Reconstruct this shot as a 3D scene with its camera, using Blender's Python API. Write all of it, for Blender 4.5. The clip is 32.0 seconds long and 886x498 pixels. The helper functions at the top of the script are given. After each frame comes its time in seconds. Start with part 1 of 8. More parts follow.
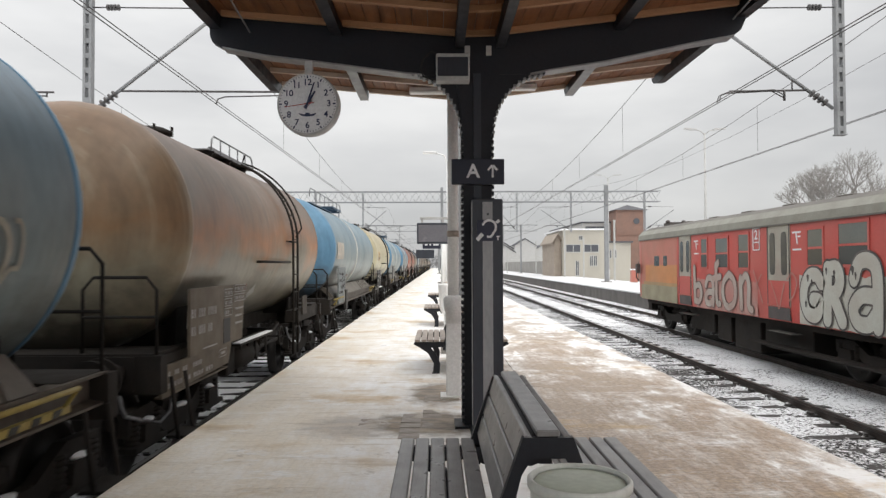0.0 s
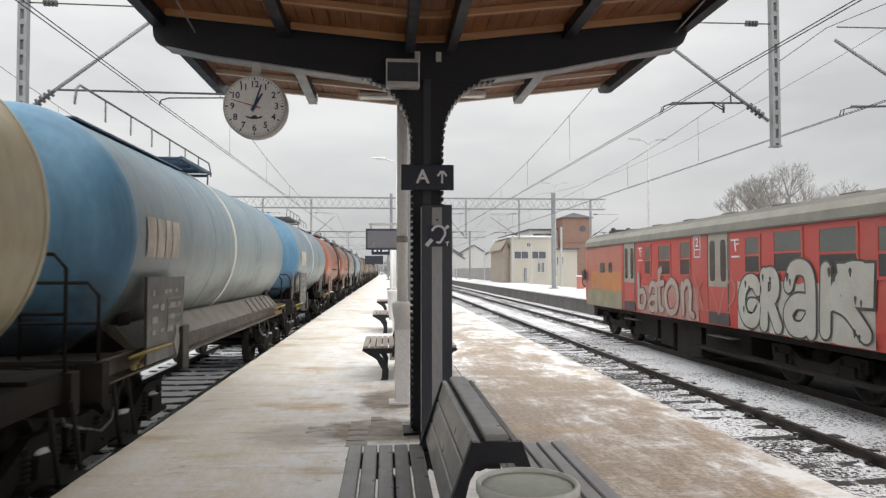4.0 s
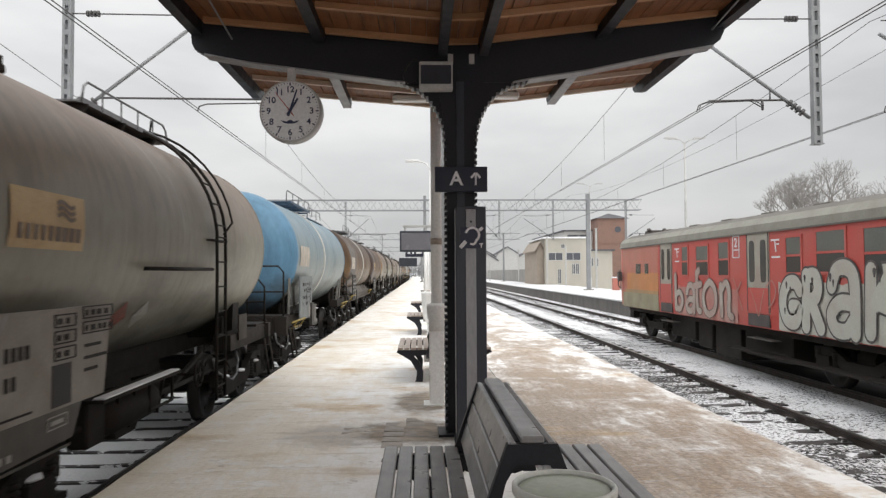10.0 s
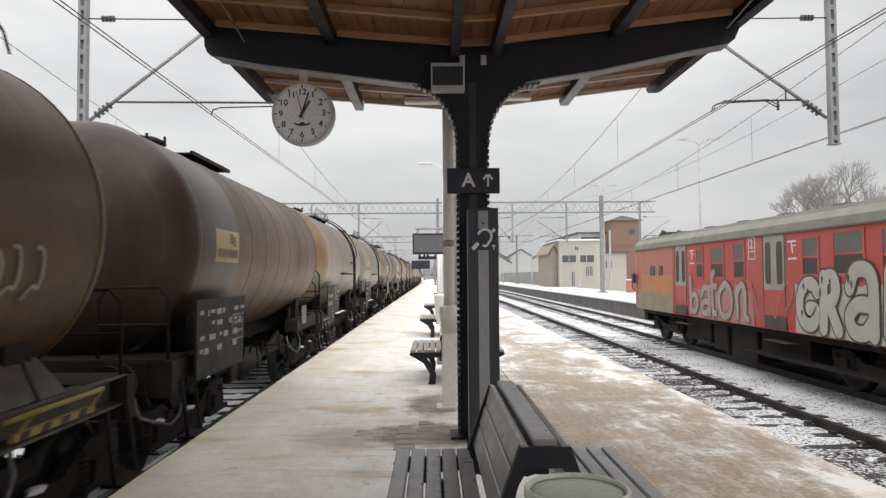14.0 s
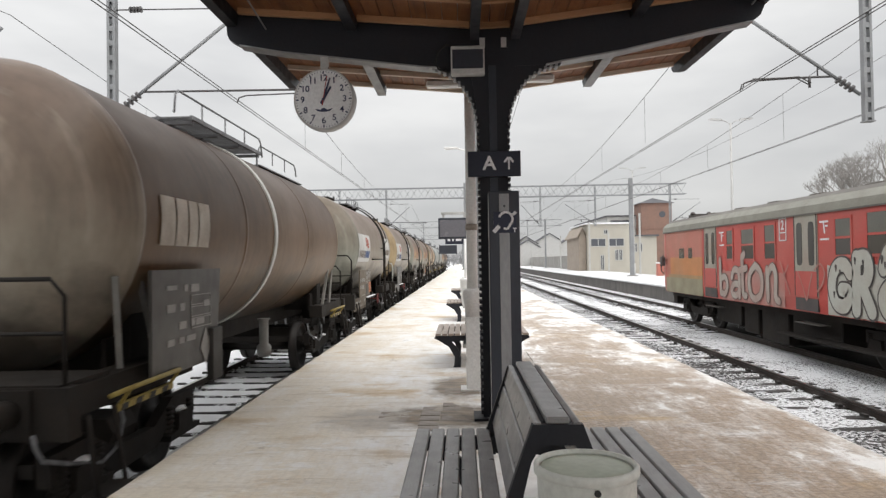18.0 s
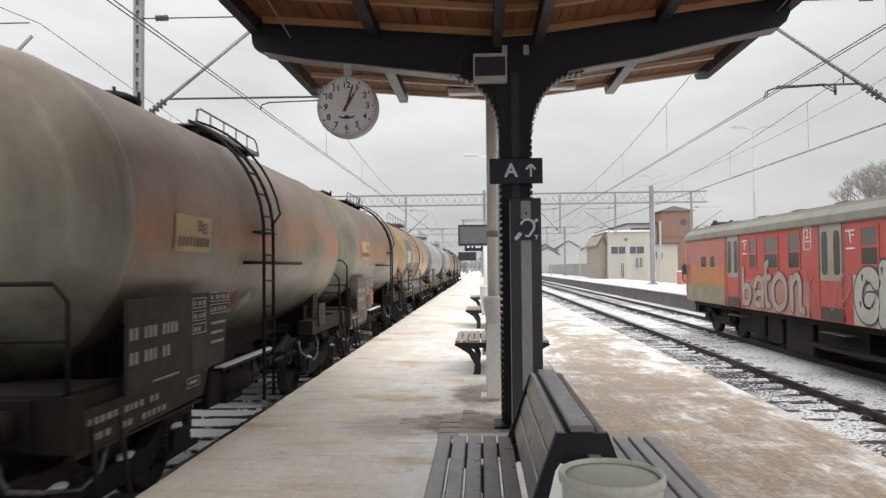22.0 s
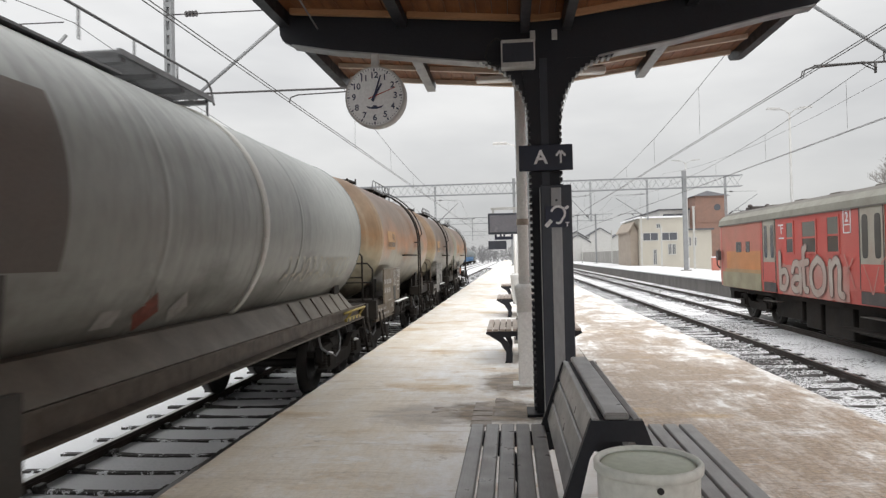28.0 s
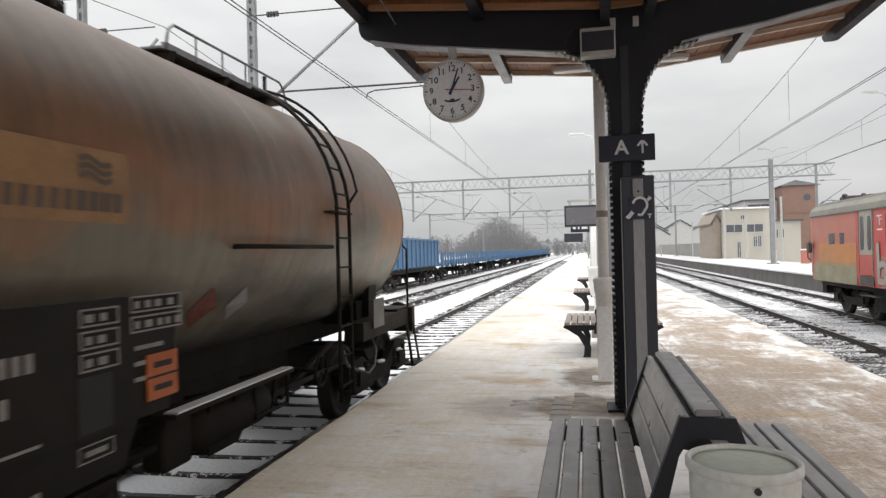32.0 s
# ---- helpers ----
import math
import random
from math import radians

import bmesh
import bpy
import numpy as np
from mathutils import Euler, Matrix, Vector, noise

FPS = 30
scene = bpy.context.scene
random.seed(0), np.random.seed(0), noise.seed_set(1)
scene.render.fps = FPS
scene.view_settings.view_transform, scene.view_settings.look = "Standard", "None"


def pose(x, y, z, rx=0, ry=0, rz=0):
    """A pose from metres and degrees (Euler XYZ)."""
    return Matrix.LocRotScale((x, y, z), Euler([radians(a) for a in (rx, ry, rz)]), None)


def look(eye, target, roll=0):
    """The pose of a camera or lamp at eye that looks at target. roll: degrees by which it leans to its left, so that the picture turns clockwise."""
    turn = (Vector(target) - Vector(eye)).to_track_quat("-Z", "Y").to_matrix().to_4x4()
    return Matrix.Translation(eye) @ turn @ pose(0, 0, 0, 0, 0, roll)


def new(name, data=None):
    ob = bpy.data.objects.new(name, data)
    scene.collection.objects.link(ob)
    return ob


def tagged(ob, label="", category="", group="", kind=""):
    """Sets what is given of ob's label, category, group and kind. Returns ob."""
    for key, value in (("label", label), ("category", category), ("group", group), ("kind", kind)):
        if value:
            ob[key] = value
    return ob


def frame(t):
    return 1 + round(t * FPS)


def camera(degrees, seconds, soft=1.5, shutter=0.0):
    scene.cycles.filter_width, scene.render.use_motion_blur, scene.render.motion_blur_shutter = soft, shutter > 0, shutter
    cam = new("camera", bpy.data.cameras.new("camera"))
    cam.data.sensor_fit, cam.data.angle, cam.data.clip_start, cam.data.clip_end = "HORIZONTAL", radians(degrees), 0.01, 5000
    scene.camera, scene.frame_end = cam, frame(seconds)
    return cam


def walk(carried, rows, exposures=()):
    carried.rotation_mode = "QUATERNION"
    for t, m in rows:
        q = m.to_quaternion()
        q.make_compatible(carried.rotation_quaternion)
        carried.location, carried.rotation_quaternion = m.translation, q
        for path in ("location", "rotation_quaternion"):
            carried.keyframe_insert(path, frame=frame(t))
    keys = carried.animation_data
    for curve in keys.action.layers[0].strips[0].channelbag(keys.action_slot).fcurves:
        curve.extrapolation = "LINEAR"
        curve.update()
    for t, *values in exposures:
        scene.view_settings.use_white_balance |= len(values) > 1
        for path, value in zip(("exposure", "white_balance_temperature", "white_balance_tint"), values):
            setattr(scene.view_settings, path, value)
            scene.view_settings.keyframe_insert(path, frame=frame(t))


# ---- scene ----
cam = camera(65.3, 32.0, 1.35, 0.18)

PATH = [
    (0, (0.002, 0.121, 1.516), (0.02, 2.121, 1.56), -0.2),
    (0.5, (0.014, 0.123, 1.515), (0.089, 2.121, 1.562), -0.3),
    (1, (0.016, 0.126, 1.516), (0.145, 2.121, 1.577), -0.2),
    (1.5, (0.012, 0.127, 1.514), (0.156, 2.12, 1.585), -0.2),
    (2, (0.009, 0.143, 1.507), (0.163, 2.136, 1.579), -0.2),
    (2.5, (0.011, 0.148, 1.506), (0.172, 2.141, 1.571), -0.2),
    (3, (0.004, 0.14, 1.512), (0.17, 2.132, 1.571), -0.1),
    (3.5, (0.003, 0.138, 1.508), (0.169, 2.131, 1.568), -0.1),
    (5.5, (-0.004, 0.121, 1.513), (0.141, 2.114, 1.583), 0.1),
    (6, (-0.001, 0.123, 1.51), (0.131, 2.118, 1.582), 0.1),
    (6.5, (0.003, 0.129, 1.507), (0.125, 2.124, 1.581), -0.0),
    (7, (-0.002, 0.127, 1.511), (0.102, 2.123, 1.582), -0.0),
    (7.5, (0.004, 0.126, 1.51), (0.088, 2.123, 1.58), -0.2),
    (8, (0.007, 0.139, 1.504), (0.082, 2.136, 1.573), -0.2),
    (8.5, (0.002, 0.133, 1.509), (0.074, 2.131, 1.573), -0.3),
    (9, (-0.001, 0.136, 1.509), (0.07, 2.134, 1.573), -0.3),
    (9.5, (-0.003, 0.127, 1.51), (0.068, 2.125, 1.577), -0.2),
    (10, (-0.003, 0.125, 1.508), (0.065, 2.122, 1.576), -0.3),
    (10.5, (-0.002, 0.142, 1.503), (0.062, 2.139, 1.569), -0.2),
    (11, (-0.002, 0.139, 1.507), (0.054, 2.138, 1.569), -0.2),
    (11.5, (-0.007, 0.135, 1.507), (0.043, 2.133, 1.572), -0.2),
    (12, (-0.009, 0.127, 1.508), (0.034, 2.125, 1.577), -0.1),
    (12.5, (-0.009, 0.126, 1.508), (0.029, 2.125, 1.582), -0.2),
    (13, (-0.009, 0.131, 1.507), (0.029, 2.129, 1.585), -0.3),
    (13.5, (-0.008, 0.144, 1.505), (0.027, 2.142, 1.583), -0.3),
    (14, (0.006, 0.149, 1.501), (0.036, 2.148, 1.577), -0.4),
    (14.5, (0.022, 0.146, 1.503), (0.046, 2.144, 1.574), -0.5),
    (16.5, (0.046, 0.123, 1.491), (0.051, 2.122, 1.546), -0.6),
    (17, (0.059, 0.119, 1.485), (0.054, 2.118, 1.531), -0.7),
    (17.5, (0.061, 0.123, 1.481), (0.036, 2.122, 1.52), -0.7),
    (18, (0.069, 0.115, 1.483), (0.016, 2.114, 1.517), -0.9),
    (18.5, (0.071, 0.117, 1.486), (0.008, 2.115, 1.523), -0.9),
    (19, (0.078, 0.122, 1.486), (0.005, 2.12, 1.53), -0.9),
    (19.5, (0.075, 0.119, 1.485), (-0.005, 2.117, 1.533), -0.9),
    (20, (0.064, 0.113, 1.485), (-0.019, 2.111, 1.534), -0.8),
    (20.5, (0.055, 0.107, 1.487), (-0.031, 2.104, 1.537), -0.8),
    (21, (0.053, 0.106, 1.487), (-0.043, 2.103, 1.541), -0.7),
    (21.5, (0.046, 0.114, 1.481), (-0.056, 2.11, 1.538), -0.5),
    (22, (0.046, 0.108, 1.484), (-0.061, 2.105, 1.538), -0.5),
    (22.5, (0.048, 0.113, 1.482), (-0.061, 2.109, 1.537), -0.5),
    (23, (0.05, 0.113, 1.483), (-0.055, 2.109, 1.537), -0.5),
    (23.5, (0.052, 0.118, 1.482), (-0.046, 2.115, 1.534), -0.5),
    (24, (0.058, 0.118, 1.482), (-0.039, 2.115, 1.531), -0.9),
    (24.5, (0.061, 0.124, 1.482), (-0.039, 2.121, 1.529), -1.0),
    (25, (0.066, 0.123, 1.481), (-0.047, 2.119, 1.525), -1.1),
    (25.5, (0.059, 0.121, 1.479), (-0.068, 2.116, 1.519), -1.2),
    (27.5, (0.044, 0.118, 1.479), (-0.133, 2.11, 1.508), -1.3),
    (28, (0.044, 0.12, 1.478), (-0.15, 2.11, 1.503), -1.3),
    (28.5, (0.039, 0.12, 1.479), (-0.194, 2.107, 1.504), -1.3),
    (29, (0.035, 0.118, 1.477), (-0.24, 2.099, 1.501), -1.4),
    (29.5, (0.027, 0.115, 1.474), (-0.272, 2.093, 1.492), -1.4),
    (30, (0.028, 0.112, 1.478), (-0.285, 2.088, 1.487), -1.4),
    (30.5, (0.031, 0.117, 1.477), (-0.294, 2.09, 1.483), -1.4),
    (31, (0.03, 0.113, 1.48), (-0.309, 2.084, 1.488), -1.5),
    (31.5, (0.022, 0.116, 1.474), (-0.339, 2.083, 1.485), -1.4),
    (32, (0.007, 0.113, 1.477), (-0.398, 2.071, 1.487), -1.4),
]
walk(cam, [(t, look(eye, to, roll)) for t, eye, to, roll in PATH])

# ---- world and light: thick overcast winter sky ----
world = bpy.data.worlds.new("sky")
scene.world = world
world.use_nodes = True
wt = world.node_tree
wt.nodes.clear()
w_out = wt.nodes.new("ShaderNodeOutputWorld")
w_bg = wt.nodes.new("ShaderNodeBackground")
w_sky = wt.nodes.new("ShaderNodeTexSky")
w_sky.sky_type, w_sky.sun_disc = "NISHITA", False
w_sky.sun_elevation, w_sky.sun_rotation = radians(28), radians(200)
w_tc = wt.nodes.new("ShaderNodeTexCoord")
w_map = wt.nodes.new("ShaderNodeMapping")
w_map.inputs["Scale"].default_value = (1.0, 1.0, 3.2)
w_n = wt.nodes.new("ShaderNodeTexNoise")
w_n.inputs["Scale"].default_value, w_n.inputs["Detail"].default_value = 2.2, 5.0
w_r = wt.nodes.new("ShaderNodeValToRGB")
w_r.color_ramp.elements[0].position, w_r.color_ramp.elements[1].position = 0.32, 0.66
w_r.color_ramp.elements[0].color = (0.566, 0.571, 0.580, 1)
w_r.color_ramp.elements[1].color = (0.79, 0.79, 0.784, 1)
w_sep = wt.nodes.new("ShaderNodeSeparateXYZ")
w_h = wt.nodes.new("ShaderNodeMapRange")
w_h.inputs["From Min"].default_value, w_h.inputs["From Max"].default_value = 0.0, 0.30
w_h.inputs["To Min"].default_value, w_h.inputs["To Max"].default_value = 0.77, 1.12
w_z = wt.nodes.new("ShaderNodeMapRange")      # an overcast sky is brightest overhead
w_z.inputs["From Min"].default_value, w_z.inputs["From Max"].default_value = 0.36, 0.95
w_z.inputs["To Min"].default_value, w_z.inputs["To Max"].default_value = 1.0, 2.45
w_x = wt.nodes.new("ShaderNodeMapRange")      # thinner cloud over the left-hand side
w_x.inputs["From Min"].default_value, w_x.inputs["From Max"].default_value = -0.6, 0.6
w_x.inputs["To Min"].default_value, w_x.inputs["To Max"].default_value = 1.10, 0.96
w_xm = wt.nodes.new("ShaderNodeMath")
w_xm.operation = "MULTIPLY"
w_hz = wt.nodes.new("ShaderNodeMath")
w_hz.operation = "MULTIPLY"
w_mul = wt.nodes.new("ShaderNodeMixRGB")
w_mul.blend_type = "MULTIPLY"
w_mul.inputs["Fac"].default_value = 1.0
w_mix = wt.nodes.new("ShaderNodeMixRGB")
w_mix.inputs["Fac"].default_value = 0.97
w_k = wt.nodes.new("ShaderNodeMixRGB")
w_k.blend_type = "MULTIPLY"
w_k.inputs["Fac"].default_value, w_k.inputs["Color2"].default_value = 1.0, (0.1, 0.1, 0.1, 1)
L = wt.links.new
L(w_tc.outputs["Generated"], w_map.inputs["Vector"])
L(w_map.outputs["Vector"], w_n.inputs["Vector"])
L(w_n.outputs["Fac"], w_r.inputs["Fac"])
L(w_tc.outputs["Generated"], w_sep.inputs["Vector"])
L(w_sep.outputs["Z"], w_h.inputs["Value"])
L(w_r.outputs["Color"], w_mul.inputs["Color1"])
L(w_sep.outputs["Z"], w_z.inputs["Value"])
L(w_h.outputs["Result"], w_hz.inputs[0])
L(w_z.outputs["Result"], w_hz.inputs[1])
L(w_sep.outputs["X"], w_x.inputs["Value"])
L(w_hz.outputs["Value"], w_xm.inputs[0])
L(w_x.outputs["Result"], w_xm.inputs[1])
L(w_xm.outputs["Value"], w_mul.inputs["Color2"])
L(w_sky.outputs["Color"], w_k.inputs["Color1"])
L(w_k.outputs["Color"], w_mix.inputs["Color1"])
L(w_mul.outputs["Color"], w_mix.inputs["Color2"])
L(w_mix.outputs["Color"], w_bg.inputs["Color"])
w_bg.inputs["Strength"].default_value = 1.06
L(w_bg.outputs["Background"], w_out.inputs["Surface"])

sun = new("sun", bpy.data.lights.new("sun", "SUN"))
sun.data.energy, sun.data.angle, sun.data.color = 1.15, radians(60), (1.0, 0.94, 0.86)
sun.matrix_world = look((0, 0, 50), (-32, 30, 0))


# ---- materials ----
def mat(name, base, rough=0.6, metal=0.0, spec=0.5):
    m = bpy.data.materials.new(name)
    m.use_nodes = True
    b = m.node_tree.nodes["Principled BSDF"]
    b.inputs["Base Color"].default_value = (*base, 1)
    b.inputs["Roughness"].default_value, b.inputs["Metallic"].default_value = rough, metal
    b.inputs["Specular IOR Level"].default_value = spec
    return m


def noise_node(m, scale, detail=4.0, stretch=(1, 1, 1), rough=0.55, space="Object"):
    nt = m.node_tree
    tc, mp, n = nt.nodes.new("ShaderNodeTexCoord"), nt.nodes.new("ShaderNodeMapping"), nt.nodes.new("ShaderNodeTexNoise")
    mp.inputs["Scale"].default_value = stretch
    n.inputs["Scale"].default_value, n.inputs["Detail"].default_value, n.inputs["Roughness"].default_value = scale, detail, rough
    nt.links.new(tc.outputs[space], mp.inputs["Vector"])
    nt.links.new(mp.outputs["Vector"], n.inputs["Vector"])
    return n.outputs["Fac"]


def ramp(m, value, stops):
    r = m.node_tree.nodes.new("ShaderNodeValToRGB")
    cr = r.color_ramp
    while len(cr.elements) < len(stops):
        cr.elements.new(0.5)
    for e, (p, c) in zip(cr.elements, stops):
        e.position, e.color = p, (*c, 1) if len(c) == 3 else c
    m.node_tree.links.new(value, r.inputs["Fac"])
    return r.outputs["Color"]


def blend(m, fac, a, b, mode="MIX"):
    n = m.node_tree.nodes.new("ShaderNodeMixRGB")
    n.blend_type = mode
    for sock, v in ((n.inputs["Fac"], fac), (n.inputs["Color1"], a), (n.inputs["Color2"], b)):
        if isinstance(v, (int, float)):
            sock.default_value = v
        elif isinstance(v, tuple):
            sock.default_value = (*v, 1)
        else:
            m.node_tree.links.new(v, sock)
    return n.outputs["Color"]


def put(m, sock, value):
    m.node_tree.links.new(value, m.node_tree.nodes["Principled BSDF"].inputs[sock])


def bump(m, value, strength=0.3, dist=0.01):
    b = m.node_tree.nodes.new("ShaderNodeBump")
    b.inputs["Strength"].default_value, b.inputs["Distance"].default_value = strength, dist
    m.node_tree.links.new(value, b.inputs["Height"])
    put(m, "Normal", b.outputs["Normal"])


def worn(name, base, dark, rough=0.6, metal=0.0, scale=3.0, stretch=(1, 1, 1), amount=0.6, grain=40.0, bumps=0.15, spec=0.5):
    """A surface with stains and fine grain."""
    m = mat(name, base, rough, metal, spec)
    big = ramp(m, noise_node(m, scale, 6, stretch), [(0.35, (0, 0, 0)), (0.7, (amount,) * 3)])
    fine = noise_node(m, grain, 3, stretch)
    c = blend(m, big, base, dark)
    c = blend(m, 0.25, c, ramp(m, fine, [(0.3, (0.35, 0.35, 0.35)), (0.7, (1, 1, 1))]), "MULTIPLY")
    put(m, "Base Color", c)
    put(m, "Roughness", ramp(m, noise_node(m, scale * 2, 3), [(0.2, (max(rough - 0.12, 0.05),) * 3), (0.8, (min(rough + 0.12, 1),) * 3)]))
    if bumps:
        bump(m, fine, bumps, 0.005)
    return m


def tank_paint(name, base, grime, top, amount=0.5, rough=0.40, stain=None, drips=0.22, spec=0.36):
    """Sun-faded, dust-streaked tank paint: spilled dirt on the crown, a stain line where it thins, streaks down the flanks."""
    m = mat(name, base, rough, 0.0, spec)
    tc, sep = m.node_tree.nodes.new("ShaderNodeTexCoord"), m.node_tree.nodes.new("ShaderNodeSeparateXYZ")
    m.node_tree.links.new(tc.outputs["Object"], sep.inputs["Vector"])
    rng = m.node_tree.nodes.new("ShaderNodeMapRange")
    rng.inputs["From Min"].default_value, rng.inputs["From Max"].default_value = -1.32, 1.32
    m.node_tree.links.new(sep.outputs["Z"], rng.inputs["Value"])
    soft = noise_node(m, 0.7, 5, (1, 0.6, 0.8))
    streak = noise_node(m, 1.9, 4, (1.0, 1.5, 0.22), 0.5)
    wob = blend(m, 0.30, rng.outputs["Result"], soft)
    crown = ramp(m, wob, [(0.44, (0.0,) * 3), (0.60, (0.62,) * 3), (0.80, (1,) * 3)])
    c = blend(m, ramp(m, streak, [(0.36, (0, 0, 0)), (0.75, (amount * 0.8,) * 3)]), base, grime)
    if stain:
        line = ramp(m, blend(m, 0.45, rng.outputs["Result"], noise_node(m, 0.9, 6, (1, 0.8, 1))), [(0.42, (0,) * 3), (0.53, (0.85,) * 3), (0.60, (0.5,) * 3), (0.68, (0,) * 3)])
        c = blend(m, line, c, stain)
    c = blend(m, crown, c, top)
    run = blend(m, 1.0, noise_node(m, 2.4, 5, (0.35, 2.4, 0.10), 0.6), ramp(m, soft, [(0.35, (0.72,) * 3), (0.62, (1.12,) * 3)]), "MULTIPLY")
    c = blend(m, ramp(m, run, [(0.50, (0,) * 3), (0.60, (drips,) * 3)]), c, tuple(q * 0.30 for q in grime))       # dark runs from the hatch
    c = blend(m, ramp(m, noise_node(m, 3.1, 4, (0.35, 2.6, 0.12), 0.55), [(0.62, (0,) * 3), (0.70, (drips * 0.7,) * 3)]), c, tuple(min(q * 1.5 + 0.05, 0.7) for q in base))
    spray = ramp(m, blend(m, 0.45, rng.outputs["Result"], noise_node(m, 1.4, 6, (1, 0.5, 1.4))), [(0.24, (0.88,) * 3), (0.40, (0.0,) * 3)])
    c = blend(m, spray, c, (0.030, 0.025, 0.020))       # wheel spray and the belly's shade, both painted into the colour
    c = blend(m, 0.35, c, ramp(m, noise_node(m, 9, 6, (1, 1, 0.5)), [(0.3, (0.5,) * 3), (0.65, (1,) * 3)]), "MULTIPLY")
    put(m, "Base Color", c)
    put(m, "Roughness", ramp(m, soft, [(0.3, (rough - 0.06,) * 3), (0.75, (rough + 0.14,) * 3)]))
    bump(m, noise_node(m, 1.1, 2), 0.05, 0.05)
    return m


# snow trodden to slush on paving: beige tracks by the left edge, whiter along the benches, a thawed brown lane to the right
slush = mat("trodden_snow", (0.75, 0.75, 0.77), 0.55)
_nt = slush.node_tree
_tc0, _sep0 = _nt.nodes.new("ShaderNodeTexCoord"), _nt.nodes.new("ShaderNodeSeparateXYZ")
_geo = _nt.nodes.new("ShaderNodeNewGeometry")
_nt.links.new(_geo.outputs["Position"], _sep0.inputs["Vector"])


def _world_noise(scale, detail, stretch, rough=0.6):
    mp, n = _nt.nodes.new("ShaderNodeMapping"), _nt.nodes.new("ShaderNodeTexNoise")
    mp.inputs["Scale"].default_value = stretch
    n.inputs["Scale"].default_value, n.inputs["Detail"].default_value, n.inputs["Roughness"].default_value = scale, detail, rough
    _nt.links.new(_geo.outputs["Position"], mp.inputs["Vector"])
    _nt.links.new(mp.outputs["Vector"], n.inputs["Vector"])
    return n.outputs["Fac"]


_rng = _nt.nodes.new("ShaderNodeMapRange")
_rng.inputs["From Min"].default_value, _rng.inputs["From Max"].default_value = -2.3, 3.2
_nt.links.new(_sep0.outputs["X"], _rng.inputs["Value"])
def _curve(value, stops):
    return ramp(slush, value, [(p, (v,) * 3) for p, v in stops])


_wob = blend(slush, 0.14, _rng.outputs["Result"], _world_noise(0.9, 4, (1.0, 0.6, 1)))
# how far the snow is trodden away across the platform, and the hue of what shows
_lane = _curve(_wob, [(0.0, 0.60), (0.06, 0.70), (0.20, 0.66), (0.30, 0.45), (0.38, 0.22), (0.57, 0.20), (0.61, 0.65), (0.72, 0.76), (0.80, 0.66), (0.88, 0.45), (1.0, 0.30)])
_away = _nt.nodes.new("ShaderNodeMapRange")
_away.inputs["From Min"].default_value, _away.inputs["From Max"].default_value = 8.0, 20.0
_nt.links.new(_sep0.outputs["Y"], _away.inputs["Value"])
_lane = blend(slush, _curve(_away.outputs["Result"], [(0.0, 0.0), (1.0, 0.62)]), _lane, (0.25, 0.25, 0.25))
_hue = ramp(slush, _rng.outputs["Result"], [(0.30, (0.72, 0.635, 0.51)), (0.48, (0.60, 0.54, 0.47)), (0.64, (0.45, 0.342, 0.25))])
_right = _curve(_rng.outputs["Result"], [(0.42, 0.0), (0.60, 1.0)])
_streak = _world_noise(2.6, 9, (1.1, 0.55, 1), 0.76)
_patch = _world_noise(0.95, 9, (1.3, 0.55, 1), 0.74)
_fleck = _world_noise(5.5, 5, (0.6, 1.4, 1), 0.6)
_fine = _world_noise(26, 5, (0.8, 1.3, 1), 0.7)
_tear = blend(slush, 0.45, _curve(_patch, [(0.34, 0.0), (0.66, 1.0)]), _curve(_streak, [(0.34, 0.0), (0.66, 1.0)]))
_sum = blend(slush, 0.55, _lane, _tear)
_hard = _curve(_sum, [(0.42, 0.0), (0.50, 0.55), (0.60, 1.0)])
_mild = _curve(_sum, [(0.32, 0.0), (0.58, 0.80), (0.75, 1.0)])
_mask = blend(slush, _right, _mild, _hard)
_c = blend(slush, _mask, (0.86, 0.855, 0.845), _hue)
# brown meltwater stains, dark wet smears, tread of many shoes
_c = blend(slush, _curve(_world_noise(0.85, 6, (0.7, 1, 1), 0.66), [(0.55, 0.0), (0.66, 0.7)]), _c, (0.54, 0.36, 0.15))
_c = blend(slush, _curve(_world_noise(2.2, 8, (0.30, 1.3, 1), 0.72), [(0.55, 0.0), (0.68, 0.34)]), _c, (0.36, 0.27, 0.19))
_c = blend(slush, _curve(_world_noise(3.0, 6, (0.35, 2.6, 1), 0.66), [(0.56, 0.0), (0.64, 0.36)]), _c, (0.42, 0.32, 0.21))
_c = blend(slush, _curve(_world_noise(3.4, 6, (1, 1, 1), 0.6), [(0.68, 0.0), (0.74, 0.75)]), _c, (0.42, 0.25, 0.07))
